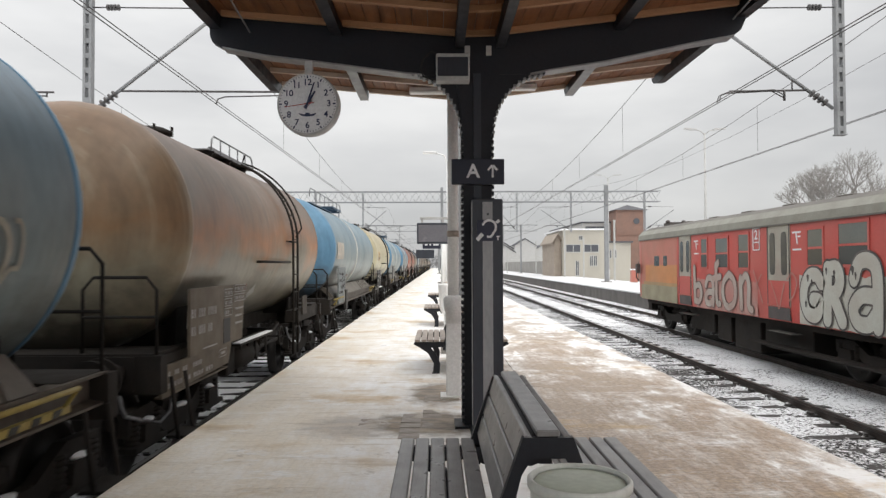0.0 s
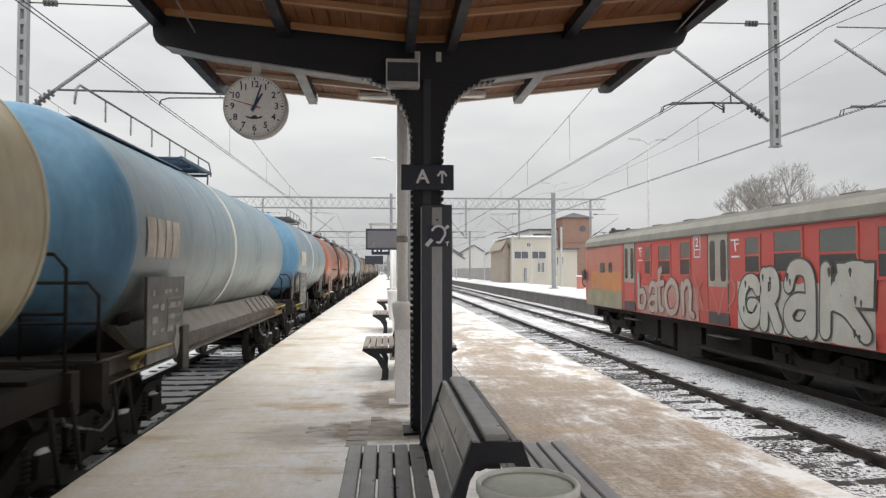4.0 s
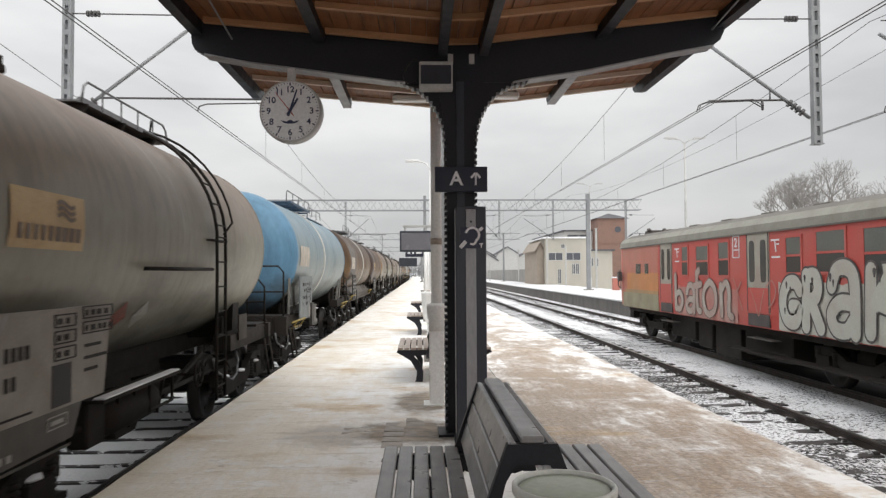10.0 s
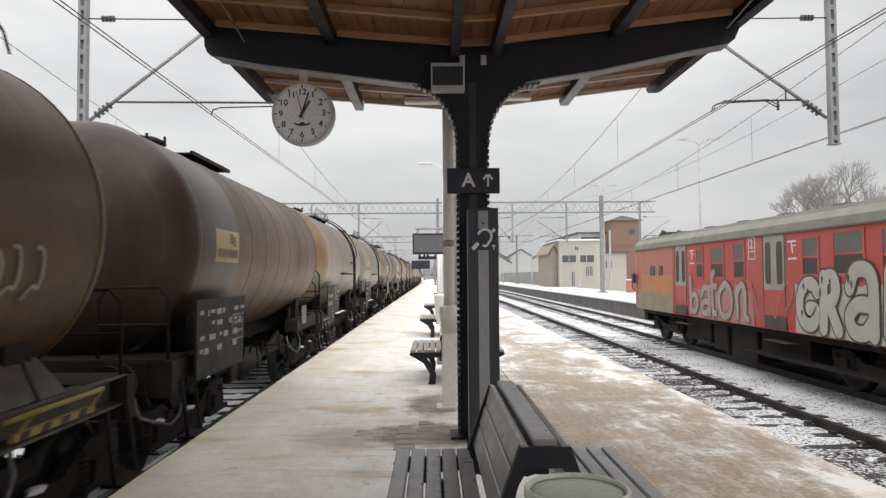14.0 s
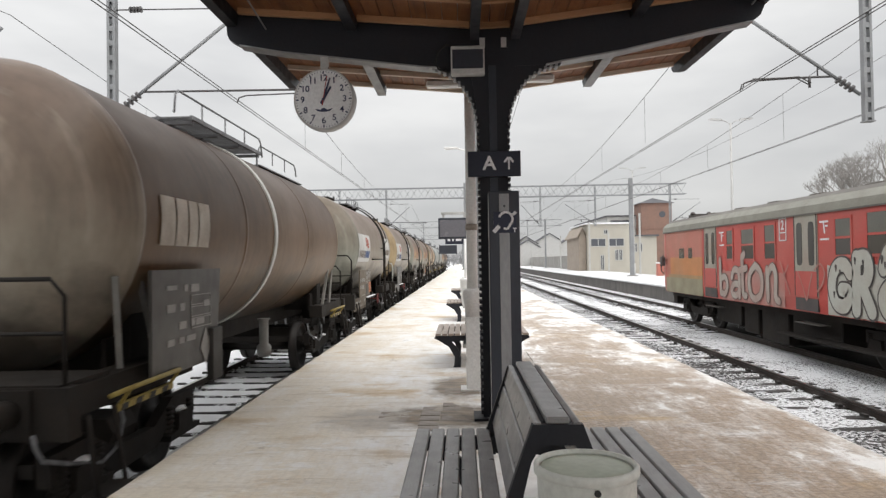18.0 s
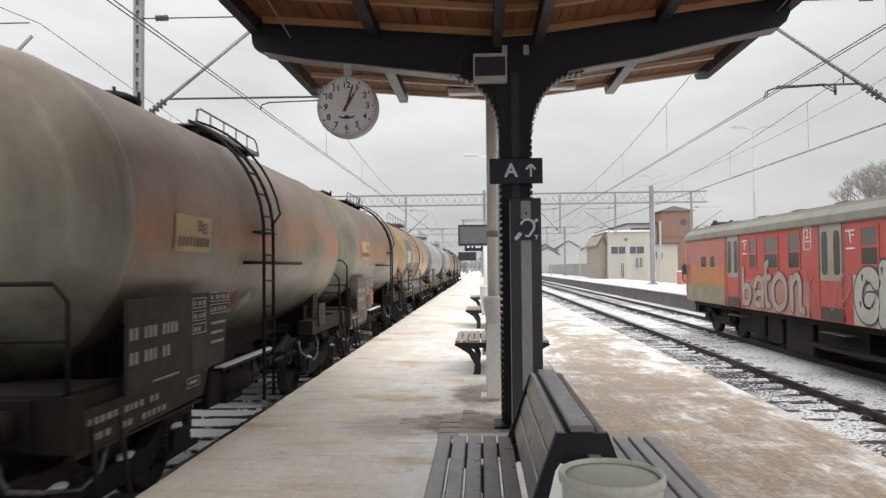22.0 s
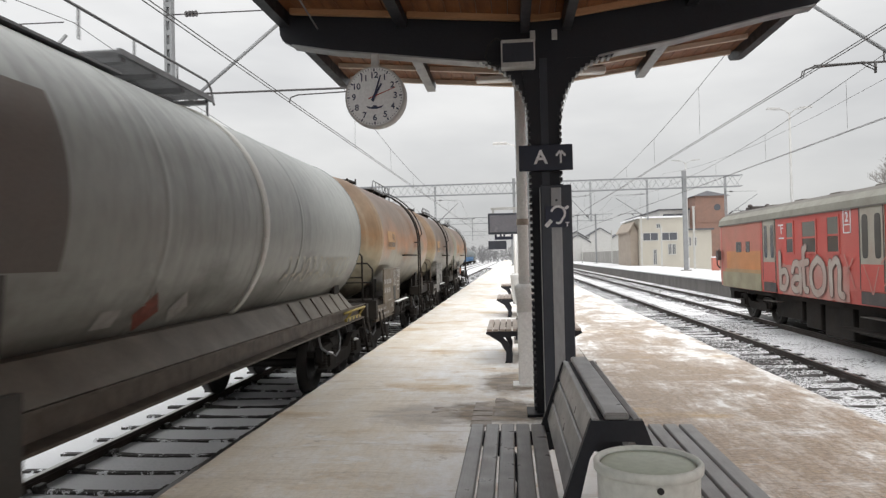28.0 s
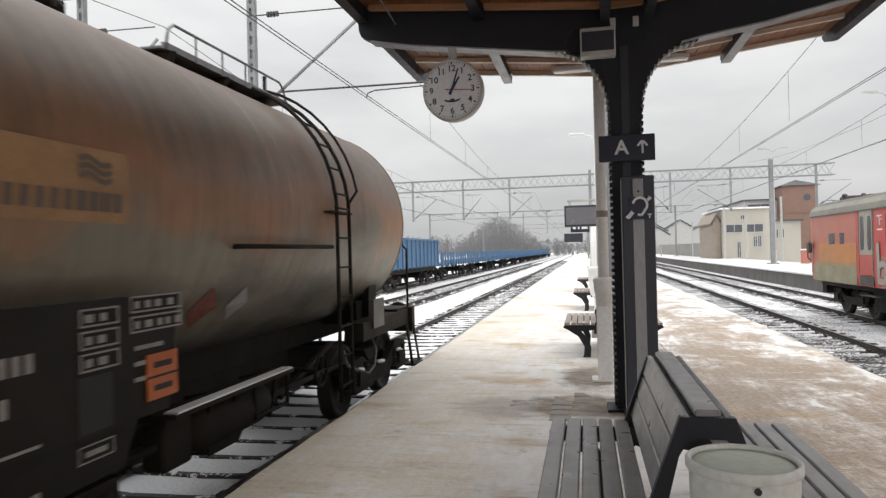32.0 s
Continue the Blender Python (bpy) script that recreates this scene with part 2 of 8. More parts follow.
# joints of the paving show where the snow is worn thin
_brick = _nt.nodes.new("ShaderNodeTexBrick")
_bmap = _nt.nodes.new("ShaderNodeMapping")
_bmap.inputs["Rotation"].default_value = (0, 0, radians(90))
_nt.links.new(_geo.outputs["Position"], _bmap.inputs["Vector"])
_nt.links.new(_bmap.outputs["Vector"], _brick.inputs["Vector"])
for _k, _q in (("Scale", 1.0), ("Brick Width", 0.2), ("Row Height", 0.1), ("Mortar Size", 0.007), ("Mortar Smooth", 0.5)):
    _brick.inputs[_k].default_value = _q
_c = blend(slush, blend(slush, 1.0, _mask, blend(slush, 1.0, blend(slush, 0.65, (0, 0, 0), _brick.outputs["Fac"]), blend(slush, 0.6, _right, (0.25, 0.25, 0.25)), "MULTIPLY"), "MULTIPLY"), _c, (0.24, 0.19, 0.15))
_c = blend(slush, _curve(_world_noise(2.6, 8, (0.9, 0.9, 1), 0.78), [(0.60, 0.0), (0.68, 0.6)]), _c, (0.22, 0.175, 0.145))
_c = blend(slush, _curve(_world_noise(1.7, 8, (0.6, 1.4, 1), 0.75), [(0.56, 0.0), (0.64, 0.7)]), _c, (0.84, 0.84, 0.84))
# thawed wet patches round the post, the white pillar and beside them
for _x, _y, _a, _b, _s in ((-0.05, 6.72, 0.75, 0.62, 0.9), (0.0, 8.25, 0.42, 0.9, 0.9), (-0.80, 6.62, 0.60, 0.6, 0.5)):
    _mp, _vl = _nt.nodes.new("ShaderNodeMapping"), _nt.nodes.new("ShaderNodeVectorMath")
    _mp.inputs["Location"].default_value, _mp.inputs["Scale"].default_value = (-_x / _a, -_y / _b, 0), (1 / _a, 1 / _b, 0)
    _vl.operation = "LENGTH"
    _nt.links.new(_geo.outputs["Position"], _mp.inputs["Vector"])
    _nt.links.new(_mp.outputs["Vector"], _vl.inputs[0])
    _wet = _curve(blend(slush, 0.5, _vl.outputs["Value"], _world_noise(4.5, 7, (1, 1, 1), 0.7)), [(0.52, _s), (0.72, 0.0)])
    _c = blend(slush, _wet, _c, ramp(slush, _fleck, [(0.35, (0.13, 0.10, 0.075)), (0.65, (0.36, 0.28, 0.20))]))
_tread = blend(slush, blend(slush, 0.75, _mask, _right, "MULTIPLY"), (0.10, 0.10, 0.10), (0.8, 0.8, 0.8))
_c = blend(slush, _tread, _c, _curve(_fine, [(0.36, 0.42), (0.60, 1.0)]), "MULTIPLY")
put(slush, "Base Color", _c)
put(slush, "Roughness", _curve(_mask, [(0.2, 0.75), (0.9, 0.45)]))
bump(slush, blend(slush, 0.5, _fleck, _fine), 0.8, 0.015)

snow = mat("fresh_snow", (0.82, 0.83, 0.86), 0.7, 0.0, 0.2)
put(snow, "Base Color", ramp(snow, noise_node(snow, 1.5, 6), [(0.35, (0.78, 0.78, 0.80)), (0.6, (0.90, 0.91, 0.93))]))
bump(snow, noise_node(snow, 14, 5), 0.5, 0.02)

dull_snow = mat("old_snow", (0.66, 0.665, 0.68), 0.85, 0.0, 0.1)
put(dull_snow, "Base Color", ramp(dull_snow, noise_node(dull_snow, 1.5, 6), [(0.35, (0.60, 0.60, 0.615)), (0.6, (0.72, 0.725, 0.74))]))

ballast = mat("snowy_ballast", (0.5, 0.5, 0.5), 0.9, 0.0, 0.1)
_v = ballast.node_tree.nodes.new("ShaderNodeTexVoronoi")
_v.inputs["Scale"].default_value = 19
_tc = ballast.node_tree.nodes.new("ShaderNodeTexCoord")
ballast.node_tree.links.new(_tc.outputs["Object"], _v.inputs["Vector"])
_sx = ballast.node_tree.nodes.new("ShaderNodeSeparateXYZ")
ballast.node_tree.links.new(_tc.outputs["Object"], _sx.inputs["Vector"])
_rx = ballast.node_tree.nodes.new("ShaderNodeMapRange")
_rx.inputs["From Min"].default_value, _rx.inputs["From Max"].default_value = -2.0, 6.0
ballast.node_tree.links.new(_sx.outputs["X"], _rx.inputs["Value"])
# snow lies thick on the left-hand tracks and thin beside the right-hand platform edge
_deep = ramp(ballast, _rx.outputs["Result"], [(0.0, (0.25,) * 3), (0.5, (0.22,) * 3), (0.64, (0.085,) * 3), (0.885, (0.075,) * 3), (0.95, (0.12,) * 3)])
_cov = blend(ballast, 1.0, blend(ballast, 0.75, noise_node(ballast, 0.8, 5), noise_node(ballast, 19, 6, (1, 1, 1), 0.72)), _deep, "ADD")
_c = blend(ballast, ramp(ballast, _cov, [(0.555, (0, 0, 0)), (0.59, (1, 1, 1))]), ramp(ballast, _v.outputs["Distance"], [(0.0, (0.10, 0.095, 0.09)), (0.6, (0.022, 0.021, 0.02))]), (0.74, 0.745, 0.76))
put(ballast, "Base Color", _c)
bump(ballast, blend(ballast, 0.5, _v.outputs["Distance"], noise_node(ballast, 11, 5)), 0.55, 0.04)

ground_mat = mat("snow_ground", (0.75, 0.76, 0.78), 0.8)
put(ground_mat, "Base Color", ramp(ground_mat, noise_node(ground_mat, 0.35, 8), [(0.36, (0.22, 0.2, 0.17)), (0.5, (0.76, 0.77, 0.79))]))
bump(ground_mat, noise_node(ground_mat, 6, 5), 0.4, 0.05)

rail_mat = worn("rusty_rail", (0.055, 0.04, 0.032), (0.025, 0.02, 0.018), 0.55, 0.4, 3)
railtop_mat = mat("polished_rail", (0.32, 0.31, 0.30), 0.28, 0.9)
sleeper_mat = mat("wet_sleeper_with_snow", (0.04, 0.038, 0.035), 0.7)
_oi = sleeper_mat.node_tree.nodes.new("ShaderNodeNewGeometry")
_sn = sleeper_mat.node_tree.nodes.new("ShaderNodeTexNoise")
_sn.inputs["Scale"].default_value, _sn.inputs["Detail"].default_value, _sn.inputs["Roughness"].default_value = 5.0, 6.0, 0.7
sleeper_mat.node_tree.links.new(_oi.outputs["Position"], _sn.inputs["Vector"])
put(sleeper_mat, "Base Color", ramp(sleeper_mat, _sn.outputs["Fac"], [(0.46, (0.030, 0.027, 0.025)), (0.545, (0.05, 0.046, 0.042)), (0.575, (0.80, 0.81, 0.83))]))
bump(sleeper_mat, _sn.outputs["Fac"], 0.5, 0.03)
concrete = worn("weathered_concrete", (0.36, 0.35, 0.33), (0.20, 0.19, 0.17), 0.8, 0, 1.5, (1, 1, 0.4))
edge_mat = worn("damp_platform_face", (0.17, 0.16, 0.15), (0.08, 0.075, 0.07), 0.8, 0, 1.5, (1, 1, 0.4))
black_iron = worn("black_painted_iron", (0.022, 0.024, 0.031), (0.030, 0.031, 0.036), 0.5, 0, 4, amount=0.5, spec=0.3)
galv = worn("galvanised_steel", (0.36, 0.37, 0.38), (0.24, 0.245, 0.25), 0.5, 0.55, 5)
pale_steel = worn("pale_grey_paint", (0.58, 0.58, 0.57), (0.42, 0.41, 0.39), 0.5, 0, 3)
white_paint = worn("white_paint", (0.88, 0.88, 0.87), (0.70, 0.69, 0.66), 0.45, 0, 2, amount=0.4)
wood = worn("varnished_roof_boards", (0.27, 0.105, 0.036), (0.10, 0.038, 0.016), 0.5, 0, 2.5, (6, 0.6, 6), 0.75, 30)
# lit copy of the batten wood: daylight painted into the colour
batten_lit = worn("daylit_batten", (0.74, 0.62, 0.50), (0.52, 0.40, 0.29), 0.5, 0, 3, (0.5, 4, 4))
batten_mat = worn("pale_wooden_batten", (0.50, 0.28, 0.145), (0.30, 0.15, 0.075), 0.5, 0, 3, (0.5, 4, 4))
grey_plank = worn("grey_painted_slat", (0.29, 0.285, 0.285), (0.18, 0.175, 0.172), 0.34, 0, 4, (4, 0.5, 4), 0.6)
brown_plank = worn("weathered_brown_slat", (0.44, 0.375, 0.32), (0.20, 0.15, 0.12), 0.5, 0, 4, (4, 0.5, 4), 0.7)
anthracite = worn("anthracite_panel", (0.046, 0.052, 0.068), (0.030, 0.033, 0.042), 0.38, 0.1, 3, (1, 1, 0.3))
totem_strip = worn("brushed_grey_strip", (0.36, 0.365, 0.375), (0.26, 0.26, 0.27), 0.42, 0.2, 3, (1, 1, 0.3))
navy = worn("dark_navy_sign", (0.012, 0.016, 0.035), (0.02, 0.022, 0.04), 0.35, 0, 4)
sign_white = worn("white_lettering", (0.86, 0.86, 0.88), (0.5, 0.5, 0.52), 0.5, 0, 8, amount=0.3, bumps=0)
clock_face = worn("white_clock_face", (0.80, 0.81, 0.82), (0.72, 0.72, 0.72), 0.35, 0, 4, amount=0.3, bumps=0)
red_paint = mat("red_hand", (0.35, 0.03, 0.025), 0.45)
dial_blue = mat("dark_blue_hand", (0.02, 0.03, 0.08), 0.4)
plastic_white = worn("milky_plastic", (0.66, 0.68, 0.64), (0.54, 0.56, 0.51), 0.35, 0, 2, amount=0.35, bumps=0.05)
lid_plastic = worn("greenish_lid_plastic", (0.46, 0.50, 0.41), (0.36, 0.40, 0.32), 0.4, 0, 3, amount=0.5, bumps=0.05)
sign_blue = worn("dark_blue_pictogram", (0.013, 0.017, 0.045), (0.018, 0.022, 0.05), 0.35, 0, 4)
lcd = worn("unlit_display_glass", (0.19, 0.185, 0.205), (0.15, 0.15, 0.165), 0.25, 0, 1.5, bumps=0)
lens_white = mat("lamp_diffuser", (0.7, 0.7, 0.68), 0.3)
cable_mat = mat("black_cable", (0.015, 0.015, 0.015), 0.6)
wire_mat = mat("copper_wire_grey", (0.09, 0.085, 0.085), 0.6, 0.3)
insul_mat = mat("dark_insulator", (0.085, 0.08, 0.08), 0.4)
under_mat = worn("grimy_underframe", (0.019, 0.0165, 0.015), (0.040, 0.033, 0.027), 0.75, 0.0, 3, spec=0.2)
wheel_mat = worn("oily_wheel_steel", (0.018, 0.016, 0.015), (0.04, 0.033, 0.028), 0.55, 0.5, 5)
panel_tan = worn("dusty_tan_panel", (0.17, 0.14, 0.105), (0.085, 0.07, 0.055), 0.6, 0, 2.5, spec=0.2)
panel_light = worn("dirty_pale_panel", (0.33, 0.31, 0.28), (0.19, 0.17, 0.15), 0.6, 0, 2.5, spec=0.2)
panel_brown = worn("grimy_brown_panel", (0.055, 0.045, 0.037), (0.030, 0.026, 0.022), 0.65, 0, 2.5, spec=0.2)
walk_blue = worn("blue_walkway_paint", (0.055, 0.105, 0.17), (0.04, 0.06, 0.085), 0.5, 0, 4)
panel_slate = worn("dusty_slate_panel", (0.20, 0.225, 0.23), (0.12, 0.13, 0.13), 0.5, 0, 2.5, spec=0.3)
panel_rust = worn("red_oxide_panel", (0.20, 0.09, 0.06), (0.11, 0.06, 0.045), 0.6, 0, 2.5, spec=0.25)
panel_gloss = worn("grimy_grey_panel", (0.075, 0.070, 0.062), (0.042, 0.037, 0.032), 0.42, 0, 2.5, spec=0.4)
walk_steel = worn("dull_walkway_steel", (0.19, 0.193, 0.20), (0.11, 0.11, 0.115), 0.5, 0.2, 4)
plate_grey = worn("dusty_data_plate", (0.115, 0.108, 0.098), (0.06, 0.055, 0.048), 0.5, 0, 2.0)
grey_panel = worn("grimy_grey_panel", (0.06, 0.057, 0.052), (0.03, 0.027, 0.024), 0.6, 0, 2.0, spec=0.25)
panel_mat = worn("dirty_lettered_panel", (0.012, 0.011, 0.010), (0.026, 0.022, 0.018), 0.62, 0, 2.5, spec=0.25)
mark_mat = worn("faded_white_marking", (0.36, 0.35, 0.33), (0.25, 0.24, 0.23), 0.6, 0, 9, amount=0.6, bumps=0)
hazard_yellow = worn("worn_yellow_paint", (0.36, 0.27, 0.06), (0.12, 0.085, 0.03), 0.55, 0, 5)
orange_plate = worn("orange_warning_plate", (0.60, 0.16, 0.045), (0.4, 0.1, 0.03), 0.5, 0, 5)
glass_dark = mat("train_window_glass", (0.075, 0.075, 0.072), 0.12, 0, 0.6)
dark_ballast = worn("black_ballast_sheet", (0.035, 0.032, 0.03), (0.09, 0.088, 0.085), 0.8, 0, 5, amount=0.6, grain=22, bumps=0.8)


# ---- building helpers ----
def box(bm, x0, x1, y0, y1, z0, z1, m=None):
    v = [bm.verts.new((x, y, z)) for x in (x0, x1) for y in (y0, y1) for z in (z0, z1)]
    if m is not None:
        for q in v:
            q.co = m @ q.co
    for f in ((0, 1, 3, 2), (4, 6, 7, 5), (0, 4, 5, 1), (2, 3, 7, 6), (0, 2, 6, 4), (1, 5, 7, 3)):
        bm.faces.new([v[i] for i in f])
    return bm


def bar(bm, a, b, w, h=None):
    """A square bar from a to b."""
    a, b, h = Vector(a), Vector(b), h or w
    m = Matrix.Translation((a + b) / 2) @ (b - a).to_track_quat("Z", "Y").to_matrix().to_4x4()
    d = (b - a).length / 2
    return box(bm, -w / 2, w / 2, -h / 2, h / 2, -d, d, m)


def rod(bm, a, b, r, seg=8, r2=None):
    a, b = Vector(a), Vector(b)
    q = (b - a).to_track_quat("Z", "Y").to_matrix()
    r2 = r if r2 is None else r2
    ra, rb = [], []
    for i in range(seg):
        u = Vector((math.cos(2 * math.pi * i / seg), math.sin(2 * math.pi * i / seg), 0))
        ra.append(bm.verts.new(a + q @ (u * r)))
        rb.append(bm.verts.new(b + q @ (u * r2)))
    for i in range(seg):
        j = (i + 1) % seg
        f = bm.faces.new((ra[i], ra[j], rb[j], rb[i]))
        f.smooth = seg > 6
    bm.faces.new(ra[::-1])
    bm.faces.new(rb)
    return bm


def pipe(bm, pts, r, seg=6):
    """One bent tube through the points."""
    pts = [Vector(p) for p in pts]
    n = len(pts)
    rings, q = [], None
    for k, p in enumerate(pts):
        d = (pts[min(k + 1, n - 1)] - pts[max(k - 1, 0)]).normalized()
        old = q
        q = d.to_track_quat("Z", "Y").to_matrix() if old is None else (old @ Vector((0, 0, 1))).rotation_difference(d).to_matrix() @ old
        rings.append([bm.verts.new(p + q @ Vector((r * math.cos(2 * math.pi * i / seg), r * math.sin(2 * math.pi * i / seg), 0))) for i in range(seg)])
    for a, b in zip(rings, rings[1:]):
        for i in range(seg):
            bm.faces.new((a[i], a[(i + 1) % seg], b[(i + 1) % seg], b[i])).smooth = True
    bm.faces.new(rings[0][::-1])
    bm.faces.new(rings[-1])
    return bm


def slab(bm, pts, axis, d0, d1):
    """A flat outline, given in the two other axes, made thick along an axis from d0 to d1."""
    def at(p, d):
        return {"x": (d, p[0], p[1]), "y": (p[0], d, p[1]), "z": (p[0], p[1], d)}[axis]
    a = [bm.verts.new(at(p, d0)) for p in pts]
    b = [bm.verts.new(at(p, d1)) for p in pts]
    n = len(pts)
    bm.faces.new(a[::-1])
    bm.faces.new(b)
    for i in range(n):
        bm.faces.new((a[i], a[(i + 1) % n], b[(i + 1) % n], b[i]))
    return bm


def lathe(bm, prof, axis="y", seg=40, center=(0, 0, 0), squash=1.0, caps=True):
    """A turned shape: profile of (along, radius)."""
    rings = []
    for d, r in prof:
        ring = []
        for i in range(seg):
            c, s = math.cos(2 * math.pi * i / seg) * r, math.sin(2 * math.pi * i / seg) * r * squash
            p = {"y": (c, d, s), "z": (c, s, d), "x": (d, c, s)}[axis]
            ring.append(bm.verts.new(Vector(p) + Vector(center)))
        rings.append(ring)
    for a, b in zip(rings, rings[1:]):
        for i in range(seg):
            j = (i + 1) % seg
            f = bm.faces.new((a[i], a[j], b[j], b[i]))
            f.smooth = True
    if caps:
        bm.faces.new(rings[0][::-1])
        bm.faces.new(rings[-1])
    return bm


def finish(bm, name, bevel=0.0):
    if bevel:
        bmesh.ops.bevel(bm, geom=bm.edges[:], offset=bevel, segments=1, affect="EDGES", clamp_overlap=True)
    bmesh.ops.recalc_face_normals(bm, faces=bm.faces[:])
    me = bpy.data.meshes.new(name)
    bm.to_mesh(me)
    bm.free()
    return me


def part_mesh(name, me, material, parent=None, label="", at=None):
    """Links a mesh, perhaps shared, as one object with its own material."""
    if not me.materials:
        me.materials.append(material)
    ob = new(name, me)
    if me.materials[0] is not material:
        ob.material_slots[0].link = "OBJECT"
        ob.material_slots[0].material = material
    ob.parent = parent
    if at is not None:
        ob.matrix_local = at
    if label:
        ob["label"] = label
    return ob


def part(name, bm, material, parent=None, label="", bevel=0.0, at=None):
    return part_mesh(name, finish(bm, name, bevel), material, parent, label, at)


def B():
    return bmesh.new()


def thing(name, label, category, group="", at=None, kind=""):
    ob = new(name)
    ob.empty_display_size = 0.2
    if at is not None:
        ob.matrix_world = at
    return tagged(ob, label, category, group, kind)


def letters(name, text, size, material, parent, at, label="", thick=0.004, fat=0.0, sx=1.0):
    cu = bpy.data.curves.new(name, "FONT")
    cu.body, cu.size, cu.extrude, cu.offset, cu.align_x, cu.align_y = text, size, thick, fat, "CENTER", "CENTER"
    tmp = bpy.data.objects.new(name, cu)
    me = bpy.data.meshes.new_from_object(tmp)
    bpy.data.objects.remove(tmp)
    bpy.data.curves.remove(cu)
    if sx != 1.0:
        me.transform(Matrix.Diagonal((sx, 1, 1, 1)))
    me.materials.clear()
    return part_mesh(name, me, material, parent, label, at)


# ---- the setting ----
RAIL_Z = -0.55                      # rail tops below the platform's surface
EDGE_L, EDGE_R = -2.218, 3.12        # platform edges
TRACKS = {"L3": -11.6, "L2": -7.93, "L1": -3.85, "R1": 4.72, "R2": 8.15}

bm = B()
box(bm, -1500, 1500, -1500, 3000, -1.6, -0.86)
tagged(part("ground", bm, ground_mat), "snow-dusted open ground reaching to the horizon", "ground", kind="structure")

bm = B()
nx, ny = 130, 300
vs = []
for j in range(ny + 1):
    y = -40 + 360 * (j / ny) ** 1.9 if j else -40
    row = []
    for i in range(nx + 1):
        x = -16 + 26.5 * i / nx
        d = min(abs(x - c) for c in TRACKS.values())
        z = -0.682 - max(0, d - 1.25) * 0.05 + 0.016 * noise.noise((x * 2.3, y * 2.3, 0))
        row.append(bm.verts.new((x, y, z)))
    vs.append(row)
for j in range(ny):
    for i in range(nx):
        bm.faces.new((vs[j][i], vs[j][i + 1], vs[j + 1][i + 1], vs[j + 1][i])).smooth = True
tagged(part("track_bed", bm, ballast), "grey ballast half covered by fresh snow", "track bed", kind="structure")


def rail_mesh():
    prof = [(-0.07, 0), (0.07, 0), (0.07, 0.015), (0.012, 0.035), (0.012, 0.12), (0.036, 0.135), (0.036, 0.168),
            (-0.036, 0.168), (-0.036, 0.135), (-0.012, 0.12), (-0.012, 0.035), (-0.07, 0.015)]
    return finish(slab(B(), prof, "y", -40, 320), "rail")


def sleeper_mesh(deep=0.09):
    b = B()
    slab(b, [(-1.25, -0.1), (1.25, -0.1), (1.25, 0.03), (0.95, 0.035), (0.55, 0.035), (0.3, 0.02), (-0.3, 0.02), (-0.55, 0.035), (-0.95, 0.035), (-1.25, 0.03)], "y", -deep, deep)
    for s in (-1, 1):
        for d in (-1, 1):
            box(b, s * 0.75 + d * 0.11 - 0.03, s * 0.75 + d * 0.11 + 0.03, -0.06, 0.06, 0.03, 0.075)
    return finish(b, "sleeper")


rail_me, head_me = rail_mesh(), finish(box(B(), -0.028, 0.028, -40, 320, 0, 0.003), "rail_head")
sleeper_me, sunk_me = sleeper_mesh(), sleeper_mesh(0.042)
random.seed(4)
for key, cx in TRACKS.items():
    tr = thing("railway_track", "rusty steel rails on concrete sleepers in snowy ballast", "railway track", "station tracks", pose(cx, 0, RAIL_Z - 0.17), "structure")
    for s in (-1, 1):
        part_mesh("rail", rail_me, rail_mat, tr, at=pose(s * 0.7535, 0, 0))
        part_mesh("rail_head", head_me, railtop_mat, tr, at=pose(s * 0.7535, 0, 0.168))
    near = 90 if key in ("L1", "R1") else 30
    first = 2.0 if key in ("L1", "R1") else 20.0
    for i in range(near):
        part_mesh("sleeper", sleeper_me if cx > 0 else sunk_me, sleeper_mat, tr, at=pose(0, first + 0.62 * i, (0.026 if cx > 0 else 0.044) - 0.012 * random.random(), 0, 0, random.uniform(-0.8, 0.8)))
    b = B()
    for i in range(120):
        y = first + 0.62 * (near + i)
        box(b, -1.25, 1.25, y - 0.13, y + 0.13, -0.1, 0.045)
    tagged(part("far_sleepers", b, sleeper_mat, tr), kind="stuff")

# island platform: retaining face, coping and trodden surface
bm = B()
box(bm, EDGE_L + 0.10, EDGE_R - 0.10, -30, 262, -1.0, -0.02)
tagged(part("platform", bm, edge_mat), "concrete island platform body with damp retaining faces", "platform", kind="structure")
bm = B()
nx, ny = 46, 330
vs = []
for j in range(ny + 1):
    y = -30 + 9 * j if j < 3 else -3 + 0.13 * (j - 3) if j < 250 else 29.1 + 233 * ((j - 250) / 80) ** 1.3
    row = []
    for i in range(nx + 1):
        x = EDGE_L - 0.004 + (EDGE_R - EDGE_L + 0.008) * i / nx
        z = 0.010 * noise.noise((x * 1.4, y * 1.1, 3)) + 0.004 * noise.noise((x * 6, y * 5, 1)) + 0.003
        row.append(bm.verts.new((x, y, z)))
    vs.append(row)
for j in range(ny):
    for i in range(nx):
        bm.faces.new((vs[j][i], vs[j][i + 1], vs[j + 1][i + 1], vs[j + 1][i])).smooth = True
tagged(part("platform_surface", bm, slush), "platform paving under trodden brownish snow", "platform surface", kind="structure")
coping_me = finish(box(B(), -0.2, 0.2, 0.004, 0.996, -0.16, 0.0), "coping_slab", 0.006)
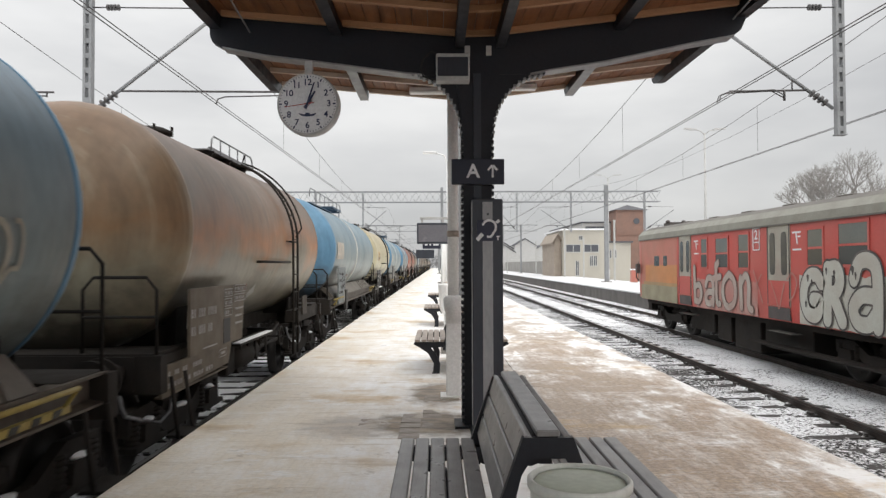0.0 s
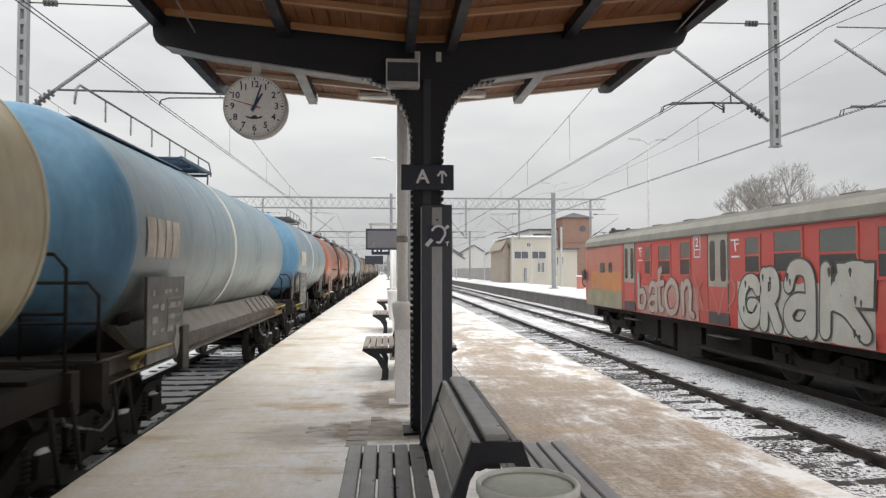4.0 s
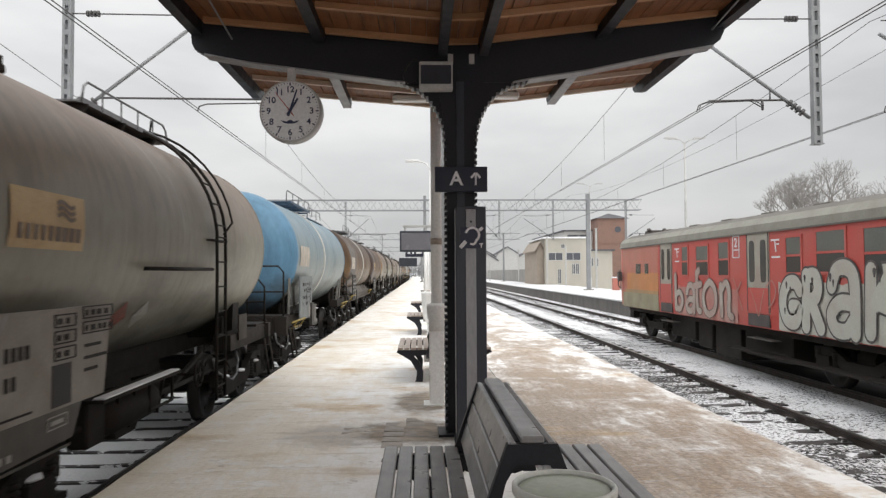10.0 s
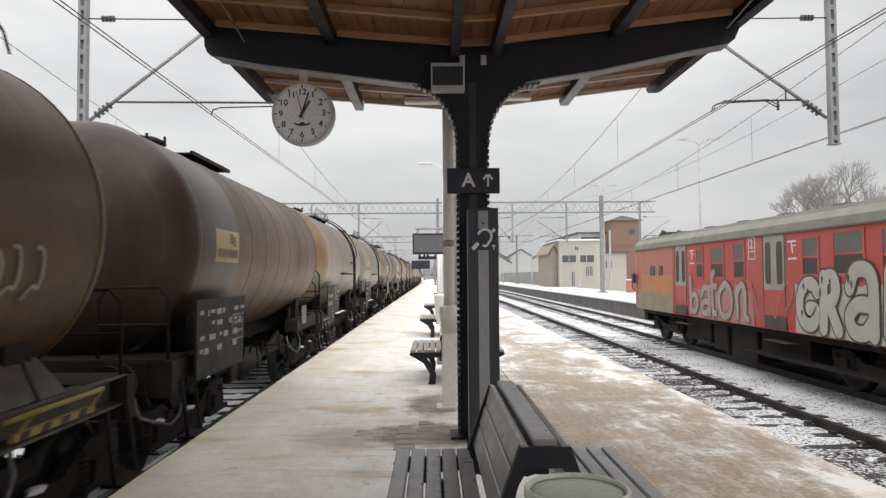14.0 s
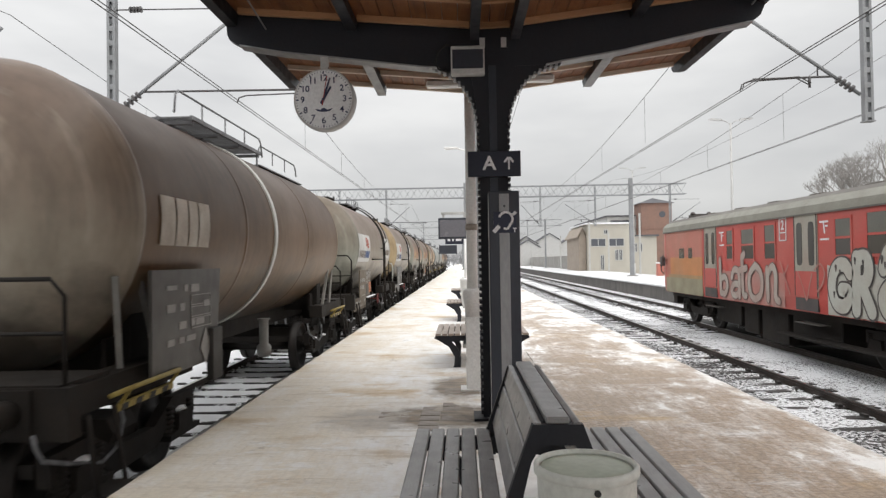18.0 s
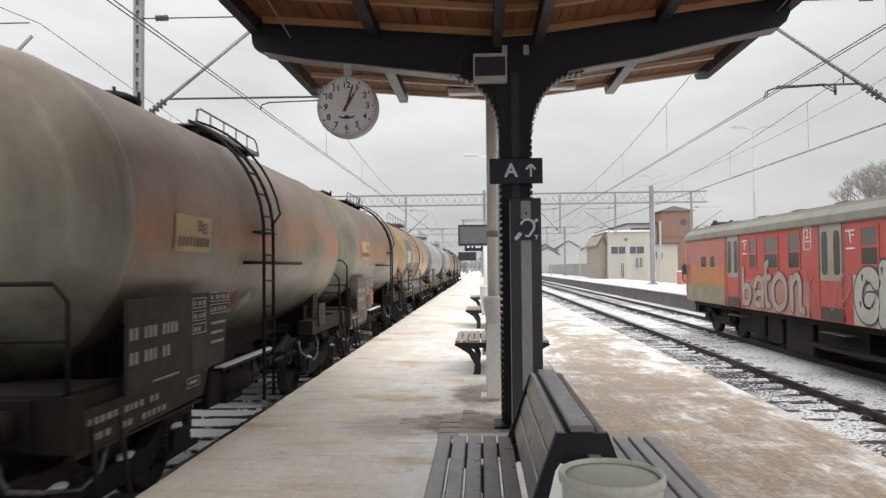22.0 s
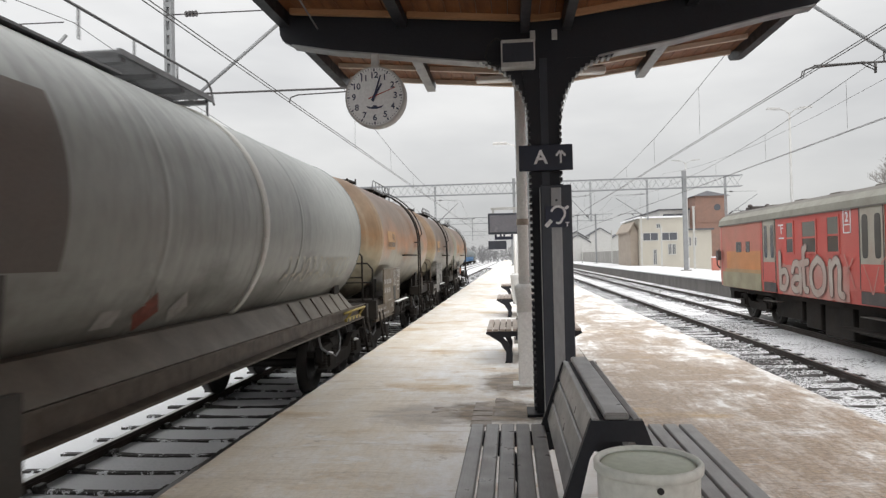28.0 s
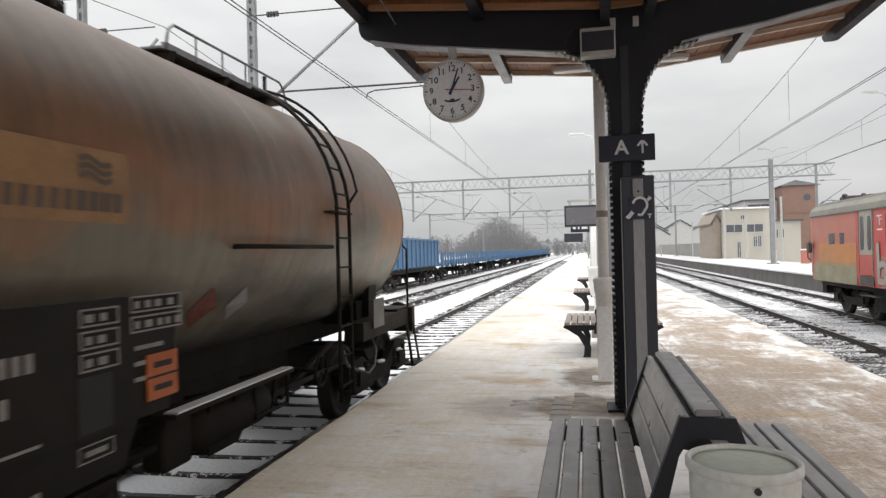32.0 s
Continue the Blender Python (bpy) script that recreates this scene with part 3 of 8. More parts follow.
for side, x in (("left", EDGE_L + 0.2), ("right", EDGE_R - 0.2)):
    cp = thing("platform_coping", "row of snow-covered concrete edge slabs", "coping", "platform edges", pose(x, 0, 0), "structure")
    for i in range(90):
        part_mesh("coping_slab", coping_me, edge_mat, cp, at=pose(0, i - 3, -0.010 + 0.003 * random.random()))
    part("coping_slab", box(B(), -0.2, 0.2, 87, 262, -0.16, -0.008), edge_mat, cp)
    part("coping_slab", box(B(), -0.2, 0.2, -30, -3, -0.16, -0.008), edge_mat, cp)

# second platform beyond the right-hand tracks
bm = B()
box(bm, 10.35, 16.0, -30, 230, -1.0, -0.02)
tagged(part("far_platform", bm, edge_mat), "far side platform with grey concrete face", "platform", kind="structure")
bm = B()
box(bm, 10.25, 16.0, -30, 230, -0.02, 0.05)
tagged(part("far_platform_surface", bm, dull_snow), "far platform top under smooth snow", "platform surface", kind="structure")

# a dark ballast sheet laid only along the parked train
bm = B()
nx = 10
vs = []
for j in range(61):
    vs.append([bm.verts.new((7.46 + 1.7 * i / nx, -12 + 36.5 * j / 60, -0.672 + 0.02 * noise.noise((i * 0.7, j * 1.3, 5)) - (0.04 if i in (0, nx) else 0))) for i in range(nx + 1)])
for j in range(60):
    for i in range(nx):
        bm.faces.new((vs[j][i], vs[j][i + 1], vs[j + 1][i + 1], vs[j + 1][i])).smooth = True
tagged(part("dark_track_bed", bm, dark_ballast), "black ballast under the parked train", "track bed", kind="structure")


# ---- canopy over the platform ----
# the roof nearer than about y = 5 is unseen, added to shade the wagons
CX, POST_Y, ROOF_END, ROOF_START = 0.385, 6.62, 9.05, -3.6
ROOF_L, ROOF_R = -2.07, 2.90


def deck_z(x):
    return 3.56 + (0.085 * (CX - x) if x < CX else 0.125 * (x - CX))


canopy = thing("platform_canopy", "butterfly canopy of varnished boards on black iron beams and post", "canopy", at=pose(0, 0, 0))
# boards run along the platform; each bay between the long beams has its own boards
xs = [ROOF_L + 0.02 + i * 0.1415 for i in range(36)]
for i, x in enumerate(xs[:-1]):
    x1 = xs[i + 1] - 0.008
    za, zb = deck_z(x), deck_z(x1)
    b = B()
    slab(b, [(x, za + 0.10), (x1, zb + 0.10), (x1, zb + 0.125), (x, za + 0.125)], "y", ROOF_START, ROOF_END)
    part("roof_board", b, wood, canopy)
b = B()
slab(b, [(ROOF_L - 0.1, deck_z(ROOF_L) + 0.14), (CX, deck_z(CX) + 0.14), (ROOF_R + 0.1, deck_z(ROOF_R) + 0.14),
         (ROOF_R + 0.1, deck_z(ROOF_R) + 0.18), (CX, deck_z(CX) + 0.18), (ROOF_L - 0.1, deck_z(ROOF_L) + 0.18)], "y", ROOF_START - 0.05, ROOF_END + 0.06)
part("roof_covering", b, galv, canopy, "grey sheet covering of the roof")
# cross battens in each bay
for y in [6.45 + 0.62 * k for k in range(-15, 5)]:
    for a, c in ((ROOF_L + 0.1, -1.0), (-0.86, CX - 0.21), (CX - 0.12, CX + 0.16), (CX + 0.26, 1.66), (1.80, ROOF_R - 0.1)):
        b = B()
        slab(b, [(a, deck_z(a) + 0.045), (c, deck_z(c) + 0.045), (c, deck_z(c) + 0.098), (a, deck_z(a) + 0.098)], "y", y - 0.025, y + 0.025)
        # past the girder the battens take the copy with painted daylight
        part("batten", b, batten_lit if y > 7 else batten_mat, canopy)
# long beams whose bevelled tails show past the boards
for x, z in ((-0.93, deck_z(-0.93)), (1.73, deck_z(1.73))):
    b = B()
    slab(b, [(ROOF_START, z - 0.02), (ROOF_END + 0.02, z - 0.012), (ROOF_END + 0.09, z + 0.05), (ROOF_END + 0.09, z + 0.085), (ROOF_START, z + 0.085)], "x", x - 0.05, x + 0.05)
    part("long_beam", b, black_iron, canopy)
    b = B()
    slab(b, [(POST_Y + 0.1, z - 0.024), (ROOF_END + 0.02, z - 0.016), (ROOF_END + 0.02, z - 0.026), (POST_Y + 0.1, z - 0.034)], "x", x - 0.054, x + 0.054)
    part("beam_flange", b, galv, canopy, "grey bottom flange")
for x in (ROOF_L, ROOF_R):
    z = deck_z(x)
    b = B()
    slab(b, [(ROOF_START, z - 0.06), (ROOF_END - 0.1, z - 0.03), (ROOF_END + 0.06, z + 0.0), (ROOF_END + 0.14, z + 0.06), (ROOF_END + 0.14, z + 0.14), (ROOF_START, z + 0.14)], "x", x - 0.05, x + 0.05)
    part("edge_beam", b, black_iron, canopy)
for x in (CX - 0.165, CX + 0.21):
    b = B()
    box(b, x - 0.04, x + 0.04, ROOF_START, POST_Y - 0.2, deck_z(CX) - 0.06, deck_z(CX) + 0.095)
    part("ridge_beam", b, black_iron, canopy)
b = B()
box(b, CX - 0.09, CX + 0.09, POST_Y + 0.2, ROOF_END, deck_z(CX) - 0.04, deck_z(CX) + 0.095)
part("ridge_beam", b, black_iron, canopy)
# slender hanger rods beside the eaves
for x in (ROOF_L + 0.34, ROOF_R - 0.12):
    part("hanger_rod", rod(B(), (x, 5.2, deck_z(x) + 0.1), (x, POST_Y - 0.1, deck_z(x) - 0.06), 0.009, 6), galv, canopy)


def cross_beam(y):
    """A tapered cross girder whose arms rise to both eaves, with curved brackets at the post."""
    holder = part("cross_girder", slab(B(), [
        (ROOF_L - 0.05, 3.72), (ROOF_L - 0.045, 3.655), (ROOF_L - 0.02, 3.60), (ROOF_L + 0.06, 3.555), (-1.59, 3.478), (-1.07, 3.413), (-0.29, 3.312), (CX - 0.55, 3.29), (CX + 0.55, 3.30),
        (1.05, 3.337), (1.59, 3.42), (2.42, 3.595), (ROOF_R - 0.09, 3.665), (ROOF_R - 0.02, 3.72), (ROOF_R + 0.02, 3.81),
        (ROOF_R, deck_z(ROOF_R) + 0.09), (CX, deck_z(CX) + 0.09), (ROOF_L - 0.04, deck_z(ROOF_L) + 0.09)], "y", y - 0.05, y + 0.05), black_iron, canopy)
    for s in (-1, 1):
        low = [(CX - 0.50, 3.295), (-0.29, 3.31), (-1.07, 3.411), (-1.59, 3.476), (ROOF_L + 0.08, 3.551)] if s < 0 else [(CX + 0.50, 3.302), (1.05, 3.335), (1.59, 3.418), (2.42, 3.593), (ROOF_R - 0.10, 3.661)]
        part("girder_flange", slab(B(), low + [(px_, pz - 0.014) for px_, pz in low[::-1]], "y", y - 0.085, y + 0.085), galv, holder, "grey bottom flange")
        # bracket: quarter curve from the post to the girder, edged with a toothed strip
        arc = []
        for k in range(0, 15):
            a = radians(90 * k / 14)
            arc.append((CX + s * (0.630 - 0.48 * math.sin(a)), 2.72 + 0.575 * math.cos(a)))
        outline = [(CX + s * 0.10, 3.33), (CX + s * 0.66, 3.33)] + arc + [(CX + s * 0.10, 2.6)]
        part("curved_bracket", slab(B(), outline, "y", y - 0.045, y + 0.045), black_iron, holder)
        tooth_me = finish(bar(B(), (0, -0.065, 0), (0, 0.065, 0), 0.024), "bracket_tooth")
        for (ax, az), (bx, bz) in zip(arc, arc[1:]):
            part_mesh("bracket_tooth", tooth_me, galv, holder, at=pose((ax + bx) / 2, y, (az + bz) / 2))
    return holder


cross_beam(POST_Y)
# unseen girder, with a post below, under the added stretch of roof
cross_beam(POST_Y - 8.4)
post_tooth = finish(box(B(), -0.014, 0.014, -0.08, 0.14, 0, 0.032), "post_tooth")
for y in (POST_Y, POST_Y - 8.4):
    post = part("post", slab(B(), [(CX - 0.13, 0), (CX + 0.13, 0), (CX + 0.13, 2.7), (CX + 0.22, 3.4), (CX - 0.22, 3.4), (CX - 0.13, 2.7)], "y", y - 0.06, y + 0.12), black_iron, canopy, "riveted black iron column")
    for s in (-1, 1):
        for k in range(46):
            part_mesh("post_tooth", post_tooth, black_iron, post, at=pose(CX + s * 0.139, y, 0.06 + k * 0.06))
    part("groove_plate", box(B(), CX - 0.035, CX + 0.035, y - 0.072, y - 0.058, 0.02, 3.3), anthracite, post)
    part("base_plate", box(B(), CX - 0.22, CX + 0.22, y - 0.14, y + 0.2, 0.0, 0.03), black_iron, post)
for dx in (-0.09, 0.11):
    part("tie_plate", box(B(), CX + dx - 0.025, CX + dx + 0.025, POST_Y - 0.075, POST_Y - 0.056, 3.47, 3.56), pale_steel, canopy, "small grey tie plate")
# short lamps under the eave, strut rods
for x, w in ((-0.10, 0.23), (1.06, 0.18)):
    b = B()
    box(b, x - w, x + w, ROOF_END - 0.5, ROOF_END - 0.36, deck_z(x) + 0.02, deck_z(x) + 0.095)
    tagged(part("strip_light", b, lens_white, None, bevel=0.015), "white strip lamp under the canopy's eave, unlit", "lamp", "canopy lamps")


def text_at(x, y, z, rz=0.0):
    return pose(x, y, z, 90, 0, rz)


# direction sign on the post
sg = thing("direction_sign", "dark navy platform sign with white A and arrow", "sign", at=pose(0.384, POST_Y - 0.13, 2.368))
part("board", box(B(), -0.243, 0.243, -0.02, 0.02, -0.117, 0.117), navy, sg, bevel=0.004)
letters("letter", "A", 0.175, sign_white, sg, text_at(-0.045, -0.022, 0.0), fat=0.004)
b = B()
box(b, -0.009, 0.009, -0.026, -0.021, -0.055, 0.05)
for s in (-1, 1):
    bar(b, (s * 0.004, -0.0235, 0.058), (s * 0.042, -0.0235, 0.012), 0.006, 0.02)
part("arrow", b, sign_white, sg, at=pose(0.135, 0, 0))
part("bracket", box(B(), -0.08, 0.08, 0.02, 0.075, -0.06, 0.06), black_iron, sg)

# information totem in front of the post
tt = thing("info_totem", "anthracite help-point pillar with pale middle strip", "help point", at=pose(0.452, POST_Y - 0.30, 0))
part("body", box(B(), -0.135, 0.135, -0.10, 0.12, 0.0, 2.092), anthracite, tt, bevel=0.008)
part("front_strip", box(B(), -0.045, 0.045, -0.108, -0.098, 0.05, 1.90), totem_strip, tt, "pale grey steel strip")
part("speaker_box", box(B(), -0.045, 0.042, -0.125, -0.098, 1.905, 2.065), totem_strip, tt, "small grey intercom box", bevel=0.004)
part("side_strip", box(B(), -0.140, -0.134, -0.085, -0.045, 0.10, 2.06), pale_steel, tt, "narrow pale side strip")
part("plinth", box(B(), -0.15, 0.15, -0.11, 0.13, 0.0, 0.04), black_iron, tt)
plate = part("loop_sign", box(B(), -0.100, 0.100, -0.122, -0.108, -0.093, 0.093), sign_blue, tt, "dark blue hearing-loop pictogram plate", at=pose(0.004, 0, 1.812))
ear = [(0.008 + 0.060 * math.cos(radians(a)), 0.028 + 0.062 * math.sin(radians(a))) for a in range(-60, 190, 25)]
strokes = [(p, q, 0.02) for p, q in zip(ear, ear[1:])] + [((0.045, -0.025), (0.018, -0.06), 0.02), ((0.018, -0.06), (-0.012, -0.052), 0.018), ((-0.1, -0.085), (-0.05, -0.03), 0.034), ((0.070, 0.066), (0.098, 0.09), 0.026)]
for p, q, w in strokes:
    part("pictogram_stroke", bar(B(), (p[0], -0.1245, p[1]), (q[0], -0.1245, q[1]), 0.003, w), sign_white, plate)
letters("letter", "T", 0.05, sign_white, plate, text_at(0.085, -0.1235, -0.07), fat=0.002)
part("speaker_button", lathe(B(), [(-0.130, 0.010), (-0.124, 0.010)], seg=16), anthracite, tt, at=pose(0, 0, 1.955))

# junction box with its cable
jb = thing("junction_box", "grey steel floodlight box on the canopy girder", "electrical box", at=pose(0.155, POST_Y - 0.14, 3.322))
part("housing", box(B(), -0.155, 0.155, -0.06, 0.06, -0.13, 0.13), pale_steel, jb, bevel=0.01)
part("glass_front", box(B(), -0.14, 0.14, -0.068, -0.058, -0.082, 0.092), anthracite, jb)
b = B()
pipe(b, [(-0.12, 0, 0.13), (-0.2, 0, 0.16), (-0.27, 0, 0.10), (-0.30, 0, 0.0), (-0.27, 0, -0.07), (-0.18, 0.0, -0.1), (-0.15, 0.0, -0.09)], 0.009)
part("cable", b, cable_mat, jb)

# station clock
ck = thing("station_clock", "round white station clock hanging from the canopy girder", "clock", at=pose(-1.178, 6.50, 2.992, 0, 0, -3))
part("case", lathe(B(), [(-0.0485, 0.268), (-0.056, 0.272), (-0.060, 0.280), (-0.03, 0.288), (0.06, 0.288), (0.075, 0.27)], seg=48), pale_steel, ck, "pale grey clock case")
part("dial", lathe(B(), [(-0.052, 0.268), (-0.049, 0.268)], seg=48), clock_face, ck)
for i in range(60):
    r0, w = (0.235, 0.012) if i % 5 == 0 else (0.25, 0.005)
    part("minute_mark", box(B(), -w / 2, w / 2, -0.0545, -0.0525, r0, 0.262), dial_blue, ck, at=pose(0, 0, 0, 0, i * 6, 0))
for i in range(1, 13):
    a = radians(i * 30)
    letters("numeral", str(i), 0.080, dial_blue, ck, text_at(0.198 * math.sin(a), -0.0525, 0.198 * math.cos(a)), thick=0.0012, fat=0.0015)
b = B()
slab(b, [(-0.085, -0.085), (-0.06, -0.108), (-0.02, -0.116), (0.02, -0.116), (0.06, -0.108), (0.085, -0.085), (0.03, -0.098), (0.012, -0.082), (-0.012, -0.082), (-0.03, -0.098)], "y", -0.055, -0.052)
part("winged_emblem", b, dial_blue, ck, "small plain winged emblem")


def hand(name, angle, long, wide, tail, depth, material):
    b = B()
    slab(b, [(-wide, -tail), (wide, -tail), (wide * 0.6, long), (-wide * 0.6, long)], "y", depth - 0.003, depth)
    return part(name, b, material, ck, at=pose(0, 0, 0, 0, angle, 0))


hand("hour_hand", 31.5, 0.135, 0.013, 0.045, -0.057, dial_blue)
hand("minute_hand", 18.0, 0.205, 0.010, 0.05, -0.061, dial_blue)
second_hand = hand("second_hand", 262.0, 0.215, 0.0045, 0.06, -0.065, red_paint)
part("hanger", box(B(), -0.035, 0.035, -0.02, 0.03, 0.285, 0.405), pale_steel, ck, "grey hanger bracket")
part("hub", lathe(B(), [(-0.070, 0.012), (-0.054, 0.012)], seg=12), dial_blue, ck)


# ---- benches and bins on the platform ----
def double_bench(at, slat, label, length=1.5):
    """Back-to-back bench: slatted seats both sides of slatted backrests, on cast iron frames."""
    be = thing("double_bench", label, "bench", "platform benches", at)
    h = length / 2
    for s in (-1, 1):
        for k in range(5):
            x = s * (0.250 + k * 0.0885)
            part("seat_slat", box(B(), x - 0.0385, x + 0.0385, -h, h, 0.445, 0.478), slat, be, bevel=0.006)
        m = pose(s * 0.185, 0, 0.485, 0, s * -17, 0)
        for k in range(3):
            b = B()
            box(b, -0.016, 0.016, -h, h, 0.02 + k * 0.124, 0.02 + k * 0.124 + 0.114)
            part("back_slat", b, slat, be, bevel=0.006, at=m)
    part("ridge_bar", box(B(), -0.078, 0.078, -h + 0.05, h - 0.05, 0.79, 0.845), black_iron, be)
    part("top_slat", box(B(), -0.046, 0.046, -h, h, 0.846, 0.874), slat, be, bevel=0.006)
    for y in (-h + 0.06, h - 0.06):
        b = B()
        slab(b, [(-0.66, 0.41), (-0.64, 0.445), (0.64, 0.445), (0.66, 0.41),
                 (0.60, 0.38), (0.46, 0.29), (0.38, 0.15), (0.39, 0.03), (0.41, 0.0), (0.30, 0.0), (0.29, 0.14), (0.34, 0.27), (0.42, 0.36), (0.24, 0.375), (0.12, 0.33), (0.0, 0.35),
                 (-0.12, 0.33), (-0.24, 0.375), (-0.42, 0.36), (-0.34, 0.27), (-0.29, 0.14), (-0.30, 0.0), (-0.41, 0.0), (-0.39, 0.03), (-0.38, 0.15), (-0.46, 0.29), (-0.60, 0.38)], "y", y - 0.022, y + 0.022)
        part("cast_frame", b, black_iron, be)
        b = B()
        slab(b, [(-0.255, 0.33), (-0.235, 0.46), (-0.165, 0.66), (-0.098, 0.845), (0.098, 0.845), (0.165, 0.66), (0.235, 0.46), (0.255, 0.33), (0.175, 0.33), (0.165, 0.46), (0.105, 0.70), (0.065, 0.765), (-0.065, 0.765), (-0.105, 0.70), (-0.165, 0.46), (-0.175, 0.33)], "y", y - 0.062 if y < 0 else y + 0.022, y - 0.022 if y < 0 else y + 0.062)
        part("back_support", b, black_iron, be)
    return be


double_bench(pose(0.43, 3.54, 0), grey_plank, "double-sided bench with dark grey slats on black iron frames", 1.48)
double_bench(pose(0.335, 10.4, 0), brown_plank, "double-sided bench with weathered brown slats on black iron frames", 1.48)
double_bench(pose(0.335, 17.6, 0), brown_plank, "double-sided bench with weathered brown slats dusted with snow", 1.48)
double_bench(pose(0.335, 24.8, 0), brown_plank, "double-sided bench with weathered brown slats further down the platform", 1.48)


def litter_bin(at, label):
    lb = thing("litter_bin", label, "litter bin", "platform bins", at)   # 0.83 m to the rim
    part("bucket", lathe(B(), [(0.0, 0.118), (0.02, 0.130), (0.40, 0.147), (0.80, 0.157), (0.82, 0.162), (0.83, 0.156), (0.81, 0.149), (0.5, 0.139), (0.05, 0.118)], "z", 40), plastic_white, lb)
    part("lid", lathe(B(), [(0.812, 0.150), (0.819, 0.144), (0.822, 0.11), (0.823, 0.017)], "z", 40), lid_plastic, lb, "sunken milky lid")
    part("rim", lathe(B(), [(0.820, 0.149), (0.800, 0.158), (0.803, 0.166), (0.826, 0.167), (0.833, 0.160), (0.830, 0.151), (0.820, 0.149)], "z", 48, caps=False), plastic_white, lb, "rolled plastic rim")
    part("rivet", lathe(B(), [(-0.163, 0.010), (-0.148, 0.010)], "y", 12), cable_mat, lb, "dark rivet", at=pose(0, 0, 0.785, 0, 0, 2))
    return lb


litter_bin(pose(0.456, 2.345, 0), "tall milky-white plastic litter bin before the bench")

# white service pillar with cap, pole and hanging bin behind the canopy post
wp = thing("white_pillar", "white-painted square pillar with flared cap beside the canopy", "pillar", at=pose(0.190, 8.08, 0))
part("shaft", box(B(), -0.085, 0.085, -0.085, 0.085, 0.0, 1.0), white_paint, wp, bevel=0.008)
part("cap", lathe(B(), [(0.84, 0.125), (0.98, 0.130), (1.00, 0.150), (1.12, 0.162), (1.145, 0.14), (1.16, 0.07)], "z", 4), white_paint, wp, "flared white cap", at=pose(0, 0, 0, 0, 0, 45))
part("pole", rod(B(), (0, 0, 1.1), (0, 0, 3.70), 0.062, 14), white_paint, wp)
part("collar", rod(B(), (0, 0, 1.83), (0, 0, 1.90), 0.07, 14), brown_plank, wp, "rusty clamp")
part("foot_plate", box(B(), -0.15, 0.15, -0.15, 0.15, 0.0, 0.025), white_paint, wp)

tub = thing("grit_box", "white rounded grit container on the platform", "grit box", at=pose(0.20, 14.2, 0))
part("tub", lathe(B(), [(0.50, 0.08), (0.58, 0.13), (0.85, 0.16), (1.06, 0.17), (1.09, 0.18), (1.12, 0.15)], "z", 24), white_paint, tub)
part("stand", rod(B(), (0, 0, 0), (0, 0, 0.52), 0.06, 12), white_paint, tub)

# passenger display on its arm
dp = thing("passenger_display", "dark unlit departure display on a white pole", "display", at=pose(-0.07, 16.6, 0))
part("screen_case", box(B(), -0.40, 0.40, -0.08, 0.08, 2.0, 2.50), anthracite, dp, bevel=0.012)
part("screen", box(B(), -0.36, 0.36, -0.088, -0.078, 2.05, 2.45), lcd, dp, "unlit grey screen")
part("arm", box(B(), -0.33, 0.5, -0.03, 0.03, 2.58, 2.64), pale_steel, dp)
part("hanger", box(B(), -0.30, -0.25, -0.03, 0.03, 2.5, 2.6), pale_steel, dp)
part("hanger", box(B(), 0.2, 0.25, -0.03, 0.03, 2.5, 2.6), pale_steel, dp)
part("pole", rod(B(), (0.47, 0, 0), (0.47, 0, 2.75), 0.06, 12), white_paint, dp)
ns = thing("platform_sign", "dark blue platform number sign hanging further along", "sign", at=pose(-0.2, 27.0, 0))
part("board", box(B(), -0.35, 0.35, -0.05, 0.05, 2.12, 2.5), navy, ns)
for k, (a, c) in enumerate(((-0.26, -0.16), (-0.08, -0.02), (0.06, 0.28))):
    part("plain_bar", box(B(), a, c, -0.056, -0.05, 2.24, 2.40), sign_white, ns)
part("small_display", box(B(), -0.6, 0.1, -0.06, 0.06, 1.75, 2.08), anthracite, ns)
part("pole", rod(B(), (0.42, 0, 0), (0.42, 0, 2.6), 0.05, 10), white_paint, ns)
part("arm", box(B(), -0.5, 0.45, -0.025, 0.025, 2.52, 2.57), pale_steel, ns)

# bare wet pavers where the snow has thawed round the post
paver_mat = worn("wet_brown_paver", (0.27, 0.215, 0.165), (0.15, 0.115, 0.085), 0.4, 0, 5, amount=0.7)
pv = thing("bare_paving", "wet brown paving stones showing through thawed snow", "paving", at=pose(0, 0, 0), kind="structure")
paver_me = finish(box(B(), -0.096, 0.096, -0.096, 0.096, -0.05, 0.0), "paver", 0.005)
random.seed(12)
for i in range(9):
    for j in range(11):
        x, y = -1.05 + 0.2 * i, 6.05 + 0.2 * j
        d = math.hypot((x + 0.05) / 0.75, (y - 6.75) / 0.62) + 0.5 * noise.noise((x * 2.1, y * 2.3, 7))
        e = math.hypot((x - 0.02) / 0.30, (y - 8.3) / 0.7) + 0.3 * noise.noise((x * 3, y * 3, 2))
        if min(d, e) < 0.62 + 0.25 * random.random() and random.random() < 0.9:
            part_mesh("paver", paver_me, paver_mat, pv, at=pose(x, y, 0.004 + random.uniform(-0.004, 0.003), random.uniform(-1.5, 1.5), random.uniform(-1.5, 1.5), random.uniform(-2, 2)))
kerb = thing("guide_strip", "pale raised guide strip along the paving", "paving strip", at=pose(0, 0, 0), kind="structure")
part("strip", box(B(), 1.082, 1.094, 4.2, 16.0, -0.02, 0.009), slush, kerb)


